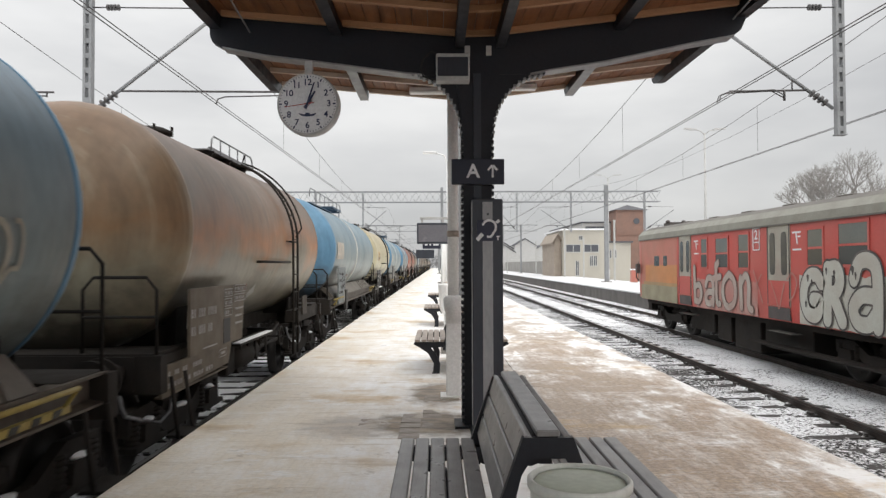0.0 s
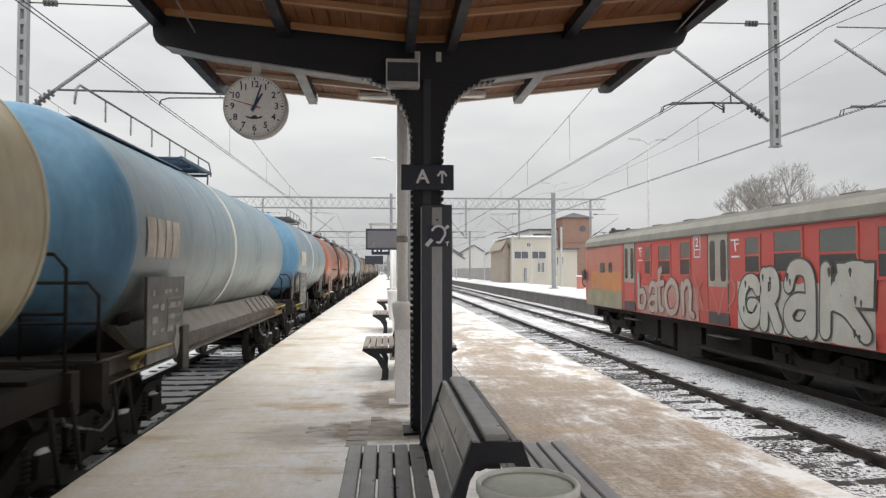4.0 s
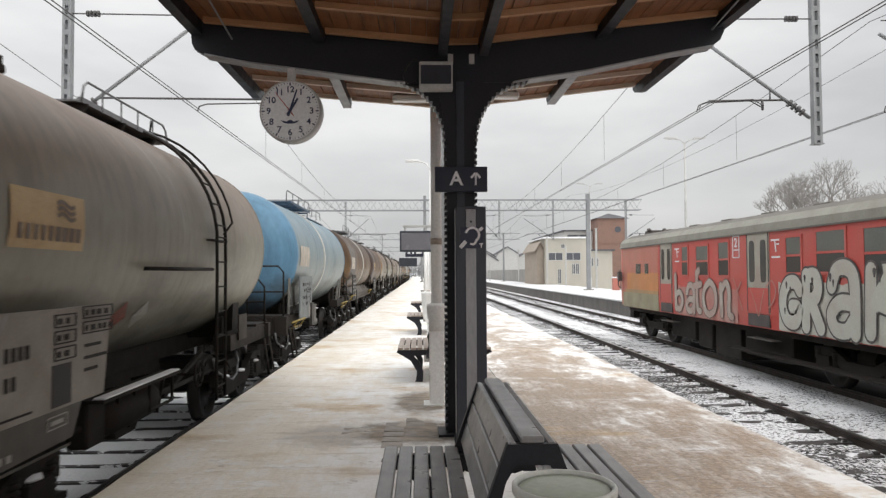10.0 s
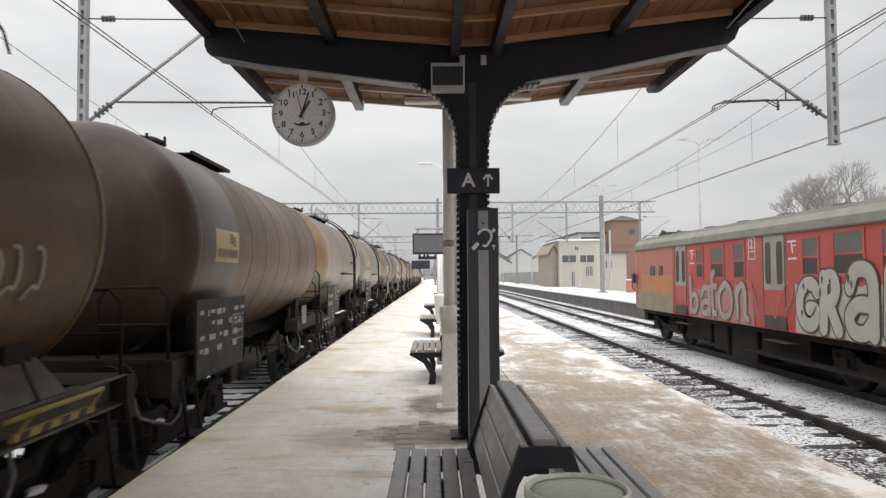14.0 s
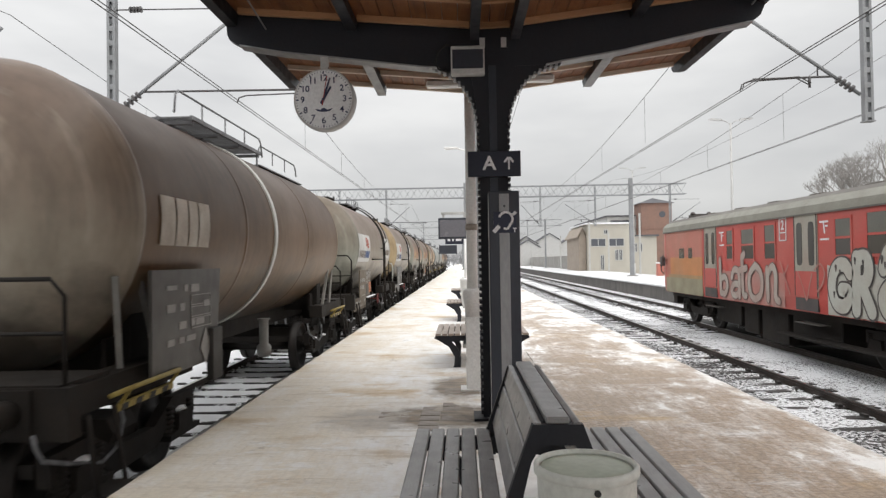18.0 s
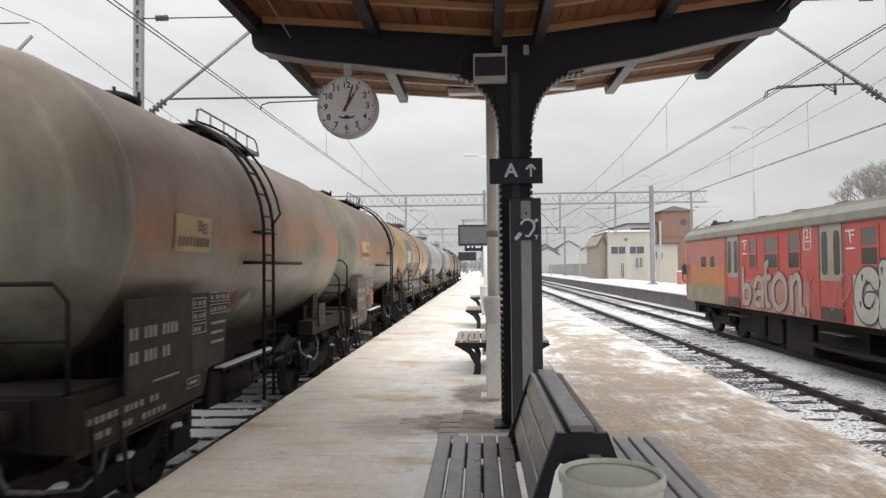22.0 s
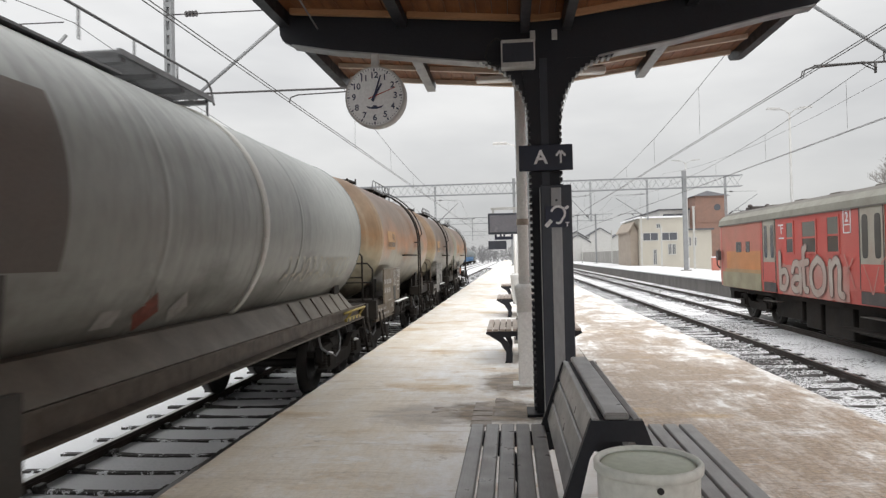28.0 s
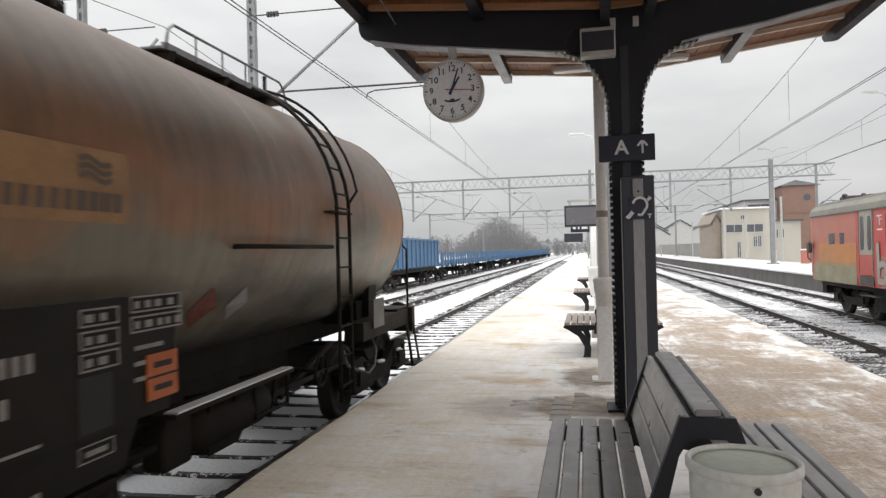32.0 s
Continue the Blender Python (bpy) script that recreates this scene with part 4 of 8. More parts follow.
# ---- the freight train ----
# distance run by the train since the start, and each wagon's rear tank seam at the start
RUN = [(0, 0), (3, 23.72), (6, 47.13), (9, 70.24), (12, 92.97), (15, 116.07), (18, 140.39), (21, 165.12), (24, 189.44), (27, 213.39), (30, 236.99), (32, 252.5)]
TANK_Z, TANK_R = 2.45, 1.32     # above the rail
cache = {}


def shared(name, make, bevel=0.0):
    if name not in cache:
        cache[name] = finish(make(), name.split(":")[0], bevel)
    return cache[name]


def tank_shell(half, rings=(), proud=0.016):
    """The barrel, with raised rings; close loops beside each edge keep the long faces true."""
    prof = [(-half, TANK_R), (-half + 0.012, TANK_R)]
    for r in sorted(rings):
        prof += [(r - 0.06, TANK_R), (r - 0.035, TANK_R), (r - 0.022, TANK_R + proud), (r + 0.022, TANK_R + proud), (r + 0.035, TANK_R), (r + 0.06, TANK_R)]
    prof += [(half - 0.012, TANK_R), (half, TANK_R)]
    return lathe(B(), prof, "y", 64)


def tank_end(sign):
    prof = []
    for k in range(0, 11):
        a = radians(90 * k / 10)
        prof.append((sign * 0.54 * math.sin(a), max(TANK_R * math.cos(a) ** 0.95, 0.02)))
    prof = [(sign * -0.03, TANK_R + 0.006), (0, TANK_R + 0.008)] + prof[1:]
    return lathe(B(), prof, "y", 56)


def wheel(s):
    b = B()
    for a in range(0, 360, 90):     # balance weights on the disc
        c, q = 0.3 * math.cos(radians(a)), 0.3 * math.sin(radians(a))
        rod(b, (s * 0.775, c, q), (s * 0.80, c, q), 0.03, 8)
    lathe(b, [(s * 0.685, 0.46), (s * 0.69, 0.485), (s * 0.72, 0.47), (s * 0.83, 0.455), (s * 0.835, 0.40), (s * 0.79, 0.36), (s * 0.785, 0.16), (s * 0.86, 0.13), (s * 0.86, 0.10)][::s], "x", 28)
    return b


def axle():
    return rod(B(), (-0.98, 0, 0), (0.98, 0, 0), 0.075, 12)


WHEELSETS = []
WHEEL_R = 0.455


def fit_wheels(wg, y, apart):
    """Two wheelsets: each an axle that turns with its two wheels."""
    for d in (-apart, apart):
        ax = part_mesh("axle", shared("axle:all", axle), wheel_mat, wg, at=pose(0, y + d, 0.46))
        WHEELSETS.append((ax, y + d, wg))
        for s in (-1, 1):
            part_mesh("wheel", shared("wheel:%d" % s, lambda: wheel(s)), wheel_mat, ax)


def still_wheels(bg, apart):
    for d in (-apart, apart):
        part_mesh("axle", shared("axle:all", axle), wheel_mat, bg, at=pose(0, d, -0.06))
        for s in (-1, 1):
            part_mesh("wheel", shared("wheel:%d" % s, lambda: wheel(s)), wheel_mat, bg, at=pose(0, d, -0.06))


def bolster():
    b = slab(B(), [(-0.9, -0.06), (-0.45, -0.12), (0.45, -0.12), (0.9, -0.06), (0.96, 0.10), (0.9, 0.22), (-0.9, 0.22), (-0.96, 0.10)], "y", -0.22, 0.22)
    return b


def side_frame(s):
    return slab(B(), [(-1.28, -0.02), (-1.28, 0.20), (-0.75, 0.22), (-0.35, 0.02), (0.35, 0.02), (0.75, 0.22), (1.28, 0.20), (1.28, -0.02), (1.0, 0.05), (0.62, -0.05), (0.40, -0.18), (-0.40, -0.18), (-0.62, -0.05), (-1.0, 0.05)], "x", s * 0.96, s * 1.06)


def axle_box(s):
    return slab(B(), [(-0.36, -0.17), (0.36, -0.17), (0.36, -0.12), (0.18, -0.10), (0.16, 0.06), (-0.16, 0.06), (-0.18, -0.10), (-0.36, -0.12)], "x", s * 0.955, s * 1.13)


def spring():
    """A coil spring: stacked rings in one turned shape."""
    prof = []
    for k in range(6):
        z = -0.12 + 0.045 * k
        prof += [(z, 0.055), (z + 0.012, 0.076), (z + 0.030, 0.076), (z + 0.042, 0.055)]
    return lathe(B(), prof, "z", 10)


def add_bogie(parent, y):
    bg = part_mesh("bogie", shared("bogie:bolster", bolster), under_mat, parent, at=pose(0, y, 0.52))
    for s in (-1, 1):
        part_mesh("side_frame", shared("side_frame:%d" % s, lambda: side_frame(s)), under_mat, bg)
        for d in (-0.9, 0.9):
            part_mesh("axle_box", shared("axle_box:%d" % s, lambda: axle_box(s)), under_mat, bg, at=pose(0, d, 0))
            for e in (-0.24, 0.24):
                part_mesh("coil_spring", shared("spring:all", spring), under_mat, bg, at=pose(s * 1.03, d + e, 0))
        for d in (-0.36, 0.36):
            part_mesh("brake_block", shared("brake_block:%d" % s, lambda: box(B(), s * 0.68, s * 0.84, -0.05, 0.05, -0.22, 0.14)), under_mat, bg, at=pose(0, d, 0))
    for d in (-1.24, 1.24):
        part_mesh("end_bar", shared("end_bar:all", lambda: box(B(), -0.95, 0.95, -0.05, 0.05, 0.05, 0.15)), under_mat, bg, at=pose(0, d, 0))
    return bg


def buffer_mesh(sign):
    b = B()
    rod(b, (0, 0, 0), (0, sign * 0.32, 0), 0.10, 14)
    rod(b, (0, sign * 0.3, 0), (0, sign * 0.5, 0), 0.07, 12)
    rod(b, (0, sign * 0.5, 0), (0, sign * 0.54, 0), 0.20, 20)
    box(b, -0.16, 0.16, min(0, sign * 0.03), max(0, sign * 0.03), -0.16, 0.16)
    return b


def coupling(sign):
    b = B()
    bar(b, (0, 0, 0), (0, sign * 0.35, 0), 0.07)
    pipe(b, [(0, sign * 0.33, 0.0), (0.05, sign * 0.40, -0.2), (0.05, sign * 0.3, -0.45), (-0.05, sign * 0.3, -0.45), (-0.05, sign * 0.4, -0.2), (0, sign * 0.33, 0)], 0.025)
    return b


def brake_hose(sign, x):
    """A rubber hose that hangs in a bow from the headstock."""
    return pipe(B(), [(x, 0, -0.05), (x, sign * 0.18, -0.10), (x * 1.03, sign * 0.30, -0.28), (x, sign * 0.27, -0.50), (x * 0.9, sign * 0.12, -0.60), (x * 0.85, sign * 0.02, -0.52)], 0.03, 8)


def snow_clump(seed):
    """A small uneven lump of caked snow."""
    rnd = random.Random(seed)
    b = lathe(B(), [(0.0, 0.05), (0.012, 0.075), (0.03, 0.06), (0.042, 0.02)], "z", 9)
    for v in b.verts:
        v.co.x *= rnd.uniform(0.7, 1.1)
        v.co.y *= rnd.uniform(0.9, 1.9)
    return b


def centre_sill(head):
    b = B()
    for s in (-1, 1):
        box(b, s * 0.12, s * 0.35, -head, head, 0.92, 1.18)
    for k in range(9):
        y = -head + 2 * head * k / 8
        box(b, -0.12, 0.12, y - 0.05, y + 0.05, 0.95, 1.15)
    return b


def side_sill(s, head, half):
    b = B()
    slab(b, [(s * 1.10, 0.98), (s * 1.24, 0.98), (s * 1.24, 1.00), (s * 1.13, 1.02), (s * 1.13, 1.19), (s * 1.24, 1.21), (s * 1.24, 1.23), (s * 1.10, 1.23)], "y", -head, head)
    return b


def cradle_plate(s, half):
    return slab(B(), [(s * 0.80, 1.50), (s * 1.00, 1.48), (s * 1.22, 1.235), (s * 1.12, 1.235)], "y", -half + 0.3, half - 0.3)


def end_sill(s, e, head):
    y0, y1 = sorted((e * head, e * (head - 2.2)))
    return box(B(), min(s * 0.98, s * 1.22), max(s * 0.98, s * 1.22), y0, y1, 0.98, 1.20)


def sole_plate():
    """A steel plate below the lettered panel with a raking end and a folded lower lip."""
    b = slab(B(), [(-1.10, -0.16), (0.98, -0.12), (1.12, 0.13), (-1.10, 0.13)], "x", -0.02, 0.012)
    box(b, -0.06, 0.012, -1.10, 0.95, -0.175, -0.155)
    return b


def sole_marks(seed):
    """Two broken lines of plain character-sized blocks and one framed cell."""
    rnd = random.Random(70 + seed)
    b = B()
    for z, n in ((0.035, 13), (-0.075, 17)):
        y = -0.95
        for k in range(n):
            w = rnd.uniform(0.035, 0.06)
            if rnd.random() < 0.78:
                box(b, 0, 0.003, y, y + w, z - 0.024, z + 0.024)
            y += w + rnd.uniform(0.02, 0.045)
    for q in ((0.62, 0.90, 0.075, 0.083), (0.62, 0.90, -0.01, -0.002), (0.62, 0.628, -0.01, 0.083), (0.892, 0.90, -0.01, 0.083)):
        box(b, 0, 0.003, *q)
    box(b, 0, 0.003, 0.67, 0.84, 0.02, 0.05)
    return b


def ledge_frame():
    """An angle-iron ledge below the tank on three short brackets."""
    b = box(B(), 1.04, 1.25, -1.75, 0.08, 0.99, 1.018)
    for y in (-1.7, -0.85, 0.02):
        bar(b, (1.10, y, 1.0), (0.75, y, 0.93), 0.04)
    return b


def grating(y0, y1):
    b = B()
    for k in range(int((y1 - y0) / 0.06)):
        box(b, -0.62, 0.62, y0 + k * 0.06, y0 + k * 0.06 + 0.022, 3.83, 3.85)
    return b


def headstock():
    b = box(B(), -1.28, 1.28, -0.08, 0.08, 0.86, 1.22)
    box(b, -1.2, 1.2, -0.62, 0.06, 1.20, 1.235)
    return b


def saddle():
    b = slab(B(), [(-1.0, 1.10), (1.0, 1.10), (1.02, 1.62), (0.86, 1.42), (0.5, 1.22), (0, 1.13), (-0.5, 1.22), (-0.86, 1.42), (-1.02, 1.62)], "y", -0.16, 0.16)
    for x in (-0.9, 0.9):
        box(b, x - 0.02, x + 0.02, -0.4, 0.4, 1.1, 1.42)
    return b


def guard_loop(s):
    """A bent guard that hangs below the sill."""
    return pipe(B(), [(s * 1.08, -0.35, 0.95), (s * 1.08, -0.35, 0.66), (s * 1.08, 0.3, 0.66), (s * 1.08, 0.3, 0.95)], 0.018)


def valve_wheel():
    """A spoked hand wheel on a short spindle."""
    pts = [(1.20, 0.15 * math.cos(radians(a)), 0.15 * math.sin(radians(a))) for a in range(0, 361, 24)]
    b = pipe(B(), pts, 0.016)
    for a in (0, 60, 120):
        c, q = 0.15 * math.cos(radians(a)), 0.15 * math.sin(radians(a))
        rod(b, (1.20, -c, -q), (1.20, c, q), 0.010, 5)
    return rod(b, (0.95, 0, 0), (1.21, 0, 0), 0.018, 6)


def slack_hose():
    """A hose that sags from the frame to the bogie's axle box."""
    return pipe(B(), [(1.08, -0.80, 0.92), (1.09, -0.78, 0.82), (1.10, -0.72, 0.73), (1.11, -0.42, 0.63), (1.12, 0.0, 0.52), (1.12, 0.24, 0.58), (1.10, 0.38, 0.76), (1.04, 0.42, 0.92)], 0.017, 8)


def add_brakes(wg, half, seed, full):
    """Brake cylinder, air tanks, rods and boxes below the frame; the long wagons carry little of it."""
    part_mesh("brake_cylinder", shared("brake_cyl", lambda: lathe(B(), [(0.55, 0.06), (0.60, 0.17), (0.64, 0.20), (1.55, 0.20), (1.62, 0.17), (1.70, 0.08)], "y", 16)), under_mat, wg, at=pose(-0.5, 0, 0.85))
    for e in (-1, 1):
        part_mesh("slack_hose", shared("slack_hose", slack_hose), hose_mat, wg, "frosted hose to the bogie", pose(0, e * (half - 0.4) - 0.70, 0))
    if not full:
        return
    part_mesh("air_tank", shared("air_tank", lambda: lathe(B(), [(-1.35, 0.04), (-1.28, 0.15), (-1.15, 0.19), (-0.25, 0.19), (-0.12, 0.15), (-0.05, 0.04)], "y", 16)), under_mat, wg, at=pose(0.90, 0.15, 0.74))
    part_mesh("discharge_pipe", shared("discharge", lambda: rod(B(), (0, 0, 0.55), (0, 0, 1.3), 0.14, 12)), under_mat, wg)
    part_mesh("valve_box", shared("valve_box", lambda: slab(B(), [(-0.55, 0.50), (-0.1, 0.50), (0.0, 0.60), (0.0, 0.86), (-0.55, 0.90), (-0.62, 0.7)], "x", 0.70, 0.98)), under_mat, wg, at=pose(0, -0.35, 0))
    for s in (-1, 1):
        part_mesh("brake_rod", shared("brake_rod:%d%g" % (s, half), lambda: pipe(B(), [(s * 0.95, -half + 1.6, 0.75), (s * 0.95, half - 1.6, 0.72)], 0.03)), under_mat, wg)
        part_mesh("guard_loop", shared("guard:%d" % s, lambda: guard_loop(s)), under_mat, wg)
        part_mesh("distributor", shared("distributor:%d" % s, lambda: box(B(), min(s * 0.84, s * 1.02), max(s * 0.84, s * 1.02), -1.55, -1.2, 0.56, 0.98), 0.02), under_mat, wg)
        for y in (-1.0, -0.62, 0.12):
            part_mesh("hanger", shared("hanger:%d" % s, lambda: bar(B(), (s * 0.98, 0, 0.56), (s * 1.06, 0, 1.0), 0.03)), under_mat, wg, at=pose(0, y, 0))
        for e in (-1, 1):
            part_mesh("brake_lever", shared("lever:%d%d" % (s, e), lambda: bar(B(), (s * 0.9, e * 1.9, 1.0), (s * 0.9, e * 0.5, 0.66), 0.05)), under_mat, wg)
    part_mesh("valve_wheel", shared("valve_wheel", valve_wheel), valve_red if seed in (15, 16, 20) else under_mat, wg, at=pose(0, 0.85, 0.86))


def ladder_line(y, reach=1.42):
    """One stile of the ladder that climbs the flank and bends over the crown."""
    pts = [(reach, y, 0.55), (reach, y, 2.2)]
    for a in range(5, 72, 9):
        pts.append((reach * math.cos(radians(a)), y, TANK_Z + reach * math.sin(radians(a))))
    return pipe(B(), pts, 0.020)


def add_ladder(wg, y, rails=0.36):
    lad = part_mesh("ladder", shared("ladder:l", lambda: ladder_line(-rails / 2)), under_mat, wg, "black arched ladder over the flank", pose(0, y, 0))
    part_mesh("stile", shared("ladder:r", lambda: ladder_line(rails / 2)), under_mat, lad)
    rung = shared("rung:all", lambda: rod(B(), (0, -rails / 2, 0), (0, rails / 2, 0), 0.011, 6))
    for k in range(7):
        part_mesh("rung", rung, under_mat, lad, at=pose(1.42, 0, 0.7 + 0.3 * k))
    for a in range(8, 70, 11):
        part_mesh("rung", rung, under_mat, lad, at=pose(1.42 * math.cos(radians(a)), 0, TANK_Z + 1.42 * math.sin(radians(a))))
    part_mesh("bracket", shared("lbracket:all", lambda: box(B(), 1.30, 1.42, -0.28, 0.28, 2.45, 2.47)), under_mat, lad)
    arc = [((TANK_R + 0.16) * math.cos(radians(a)), 0.34, TANK_Z + (TANK_R + 0.16) * math.sin(radians(a))) for a in range(74, 8, -8)]
    part_mesh("grab_rail", shared("lgrab:all", lambda: pipe(B(), [(0.48, 0.2, 3.98)] + arc + [(TANK_R + 0.04, 0.30, TANK_Z + 0.1)], 0.016)), under_mat, lad)


def catwalk(y0, y1):
    """Grating plate between two edge angles."""
    b = B()
    for s in (-1, 1):
        box(b, min(s * 0.44, s * 0.48), max(s * 0.44, s * 0.48), y0, y1, 3.78, 3.835)
    box(b, -0.44, 0.44, y0, y1, 3.79, 3.81)
    return b


def walk_bearer():
    return slab(B(), [(-0.5, 3.78), (-0.42, 3.62), (0.42, 3.62), (0.5, 3.78)], "y", -0.03, 0.03)


def rail_line(y0, y1, x, h):
    z = 3.81 + h
    return pipe(B(), [(x, y0, 3.79), (x, y0 + 0.04, z - 0.06), (x, y0 + 0.12, z), (x, y1 - 0.12, z), (x, y1 - 0.02, z - 0.06), (x, y1 + 0.06, 3.79)], 0.013)


def add_railing(wg, key, y0, y1, x, h, step):
    r = part_mesh("railing", shared("railing:" + key, lambda: rail_line(y0, y1, x, h)), walk_steel, wg)
    n = max(2, int(round((y1 - y0) / step)))
    for k in range(1, n):
        part_mesh("railing_post", shared("railpost:%g" % h, lambda: rod(B(), (0, 0, 3.77), (0, 0, 3.81 + h), 0.010, 6)), walk_steel, r, at=pose(x, y0 + (y1 - y0) * k / n, 0))


def add_hatch(wg, y):
    h = part_mesh("hatch", shared("hatch:all", lambda: lathe(B(), [(3.70, 0.24), (3.82, 0.24), (3.83, 0.28), (3.87, 0.28), (3.92, 0.17), (3.93, 0.04)], "z", 20)), under_mat, wg, at=pose(0, y, 0))
    for a in range(0, 360, 60):
        part_mesh("hatch_bolt", shared("bolt:all", lambda: rod(B(), (0, 0, 3.80), (0, 0, 3.93), 0.02, 6)), under_mat, h, at=pose(0.28 * math.cos(radians(a)), 0.28 * math.sin(radians(a)), 0))


def hoop(x0, x1, tall):
    b = B()
    pipe(b, [(x0, 0, 1.2), (x0, 0, 1.2 + tall - 0.12), (x0 + 0.1, 0, 1.2 + tall), (x1 - 0.1, 0, 1.2 + tall), (x1, 0, 1.2 + tall - 0.12), (x1, 0, 1.2)], 0.017)
    rod(b, (x0, 0, 1.2 + tall * 0.5), (x1, 0, 1.2 + tall * 0.5), 0.016, 6)
    return b


def step_stirrup():
    b = B()
    pipe(b, [(1.3, -0.18, 1.0), (1.38, -0.2, 0.42), (1.38, 0.2, 0.42), (1.3, 0.18, 1.0)], 0.02)
    box(b, 1.26, 1.5, -0.2, 0.2, 0.41, 0.44)
    return b


def marks(seed, wide, high, rows):
    """Plain bars where the panel carries its unreadable lines."""
    rnd = random.Random(seed)
    b = B()
    z = high / 2 - 0.12
    for _ in range(rows):
        y = -wide / 2 + 0.10
        while y < wide / 2 - 0.2:
            w = rnd.uniform(0.05, 0.22)
            if rnd.random() < 0.72:
                box(b, 0.0, 0.004, y, y + w, z - rnd.uniform(0.04, 0.075), z)
            y += w + rnd.uniform(0.03, 0.16)
        z -= rnd.uniform(0.12, 0.17)
        if z < -high / 2 + 0.1:
            break
    # framed table of plain cells
    y0, z0 = wide / 2 - 0.62, high / 2 - 0.32
    for k in range(3):
        for (a, c, d, e) in ((0, 0.5, 0, 0.008), (0, 0.5, 0.09, 0.098), (0, 0.008, 0, 0.09), (0.492, 0.5, 0, 0.09)):
            box(b, 0.0, 0.005, y0 + a, y0 + c, z0 - k * 0.11 + d, z0 - k * 0.11 + e)
    return b


def marks_a(seed):
    """Left: three lines of character-sized blocks; right: framed tables of plain cells."""
    rnd = random.Random(seed)
    b = B()
    for z, n in ((0.09, 11), (-0.09, 9)):
        y = -0.98
        for k in range(n):
            if k not in (2, 6):
                box(b, 0.0, 0.004, y, y + 0.044, z - 0.045, z + 0.045)
            y += 0.075
    box(b, 0.0, 0.004, -0.62, -0.15, -0.31, -0.295)
    for (y0, y1, z0, rows) in ((0.12, 0.42, 0.30, 3), (0.52, 1.02, 0.34, 2)):
        for k in range(rows):
            zz = z0 - 0.115 * k
            for q in ((y0, y1, zz, zz + 0.010), (y0, y1, zz - 0.085, zz - 0.075), (y0, y0 + 0.010, zz - 0.085, zz), (y1 - 0.010, y1, zz - 0.085, zz)):
                box(b, 0.0, 0.005, *q)
            y = y0 + 0.04
            while y < y1 - 0.07:
                w = rnd.uniform(0.03, 0.07)
                box(b, 0.0, 0.004, y, y + w, zz - 0.062, zz - 0.02)
                y += w + rnd.uniform(0.03, 0.06)
    for k in range(3):
        box(b, 0.0, 0.004, 0.55, 0.55 + rnd.uniform(0.15, 0.4), 0.04 - 0.09 * k, 0.065 - 0.09 * k)
    return b


def side_panel(wide, high):
    b = B()
    slab(b, [(-wide / 2, -high / 2), (wide / 2 - 0.12, -high / 2), (wide / 2, high / 2), (-wide / 2, high / 2)], "x", -0.03, 0.0)
    return b


def curved_plate(y0, y1, a0, a1, lift=0.008, n=7):
    """A thin plate or painted field that follows the tank's flank between two heights in degrees."""
    b = B()
    rows = []
    for k in range(n):
        a = radians(a0 + (a1 - a0) * k / (n - 1))
        r = TANK_R + lift
        rows.append([b.verts.new((r * math.cos(a), y, TANK_Z + r * math.sin(a))) for y in (y0, y1)])
    for p, q in zip(rows, rows[1:]):
        b.faces.new((p[0], p[1], q[1], q[0])).smooth = True
    return b


def flank(y, deg, lift=0.012):
    """The pose of a thing laid on the flank at a height in degrees, its x along the wagon towards the front."""
    a = radians(deg)
    r = TANK_R + lift
    return Matrix.Translation((r * math.cos(a), y, TANK_Z + r * math.sin(a))) @ Euler((0, radians(-deg), 0)).to_matrix().to_4x4()


def brand_block(widths, high):
    """A brand's lettering as plain blocks."""
    b = B()
    y = -sum(widths) / 2 - 0.03 * len(widths)
    for w in widths:
        box(b, -0.003, 0.003, y, y + w, -high / 2, high / 2)
        y += w + 0.06
    return b


TRAIN = []


def add_plaque(wg, half, seed):
    """A dark warning plaque on the tank's front end: plain yellow triangles, on one wagon also a round sign."""
    big = seed == 21
    x, z, w, h, y = (0.30, 2.73, 0.165, 0.33, -half - 0.535) if big else (0.44, 3.02, 0.085, 0.23, -half - 0.475)
    pl = part("warning_plaque", box(B(), x - w, x + w, y, y + 0.03, z - h, z + h), panel_brown, wg, "dark plaque with yellow warning triangles")
    for k in range(2 if big else 1):
        zz = z + h * (0.62 - 0.58 * k)
        r = w * 0.62
        part("warning_triangle", slab(B(), [(x - r, zz - r * 0.75), (x + r, zz - r * 0.75), (x, zz + r * 0.9)], "y", y - 0.004, y - 0.001), hazard_yellow, pl, "plain yellow warning triangle")
    part("round_sign", lathe(B(), [(-0.004, w * 0.62), (-0.001, w * 0.62)], "y", 20), red_label if big else label_white, pl, "plain round sign", at=pose(x, y, z - h * 0.58))
    part("round_sign_face", lathe(B(), [(-0.007, w * 0.42), (-0.005, w * 0.42)], "y", 20), label_white, pl, at=pose(x, y, z - h * 0.58))




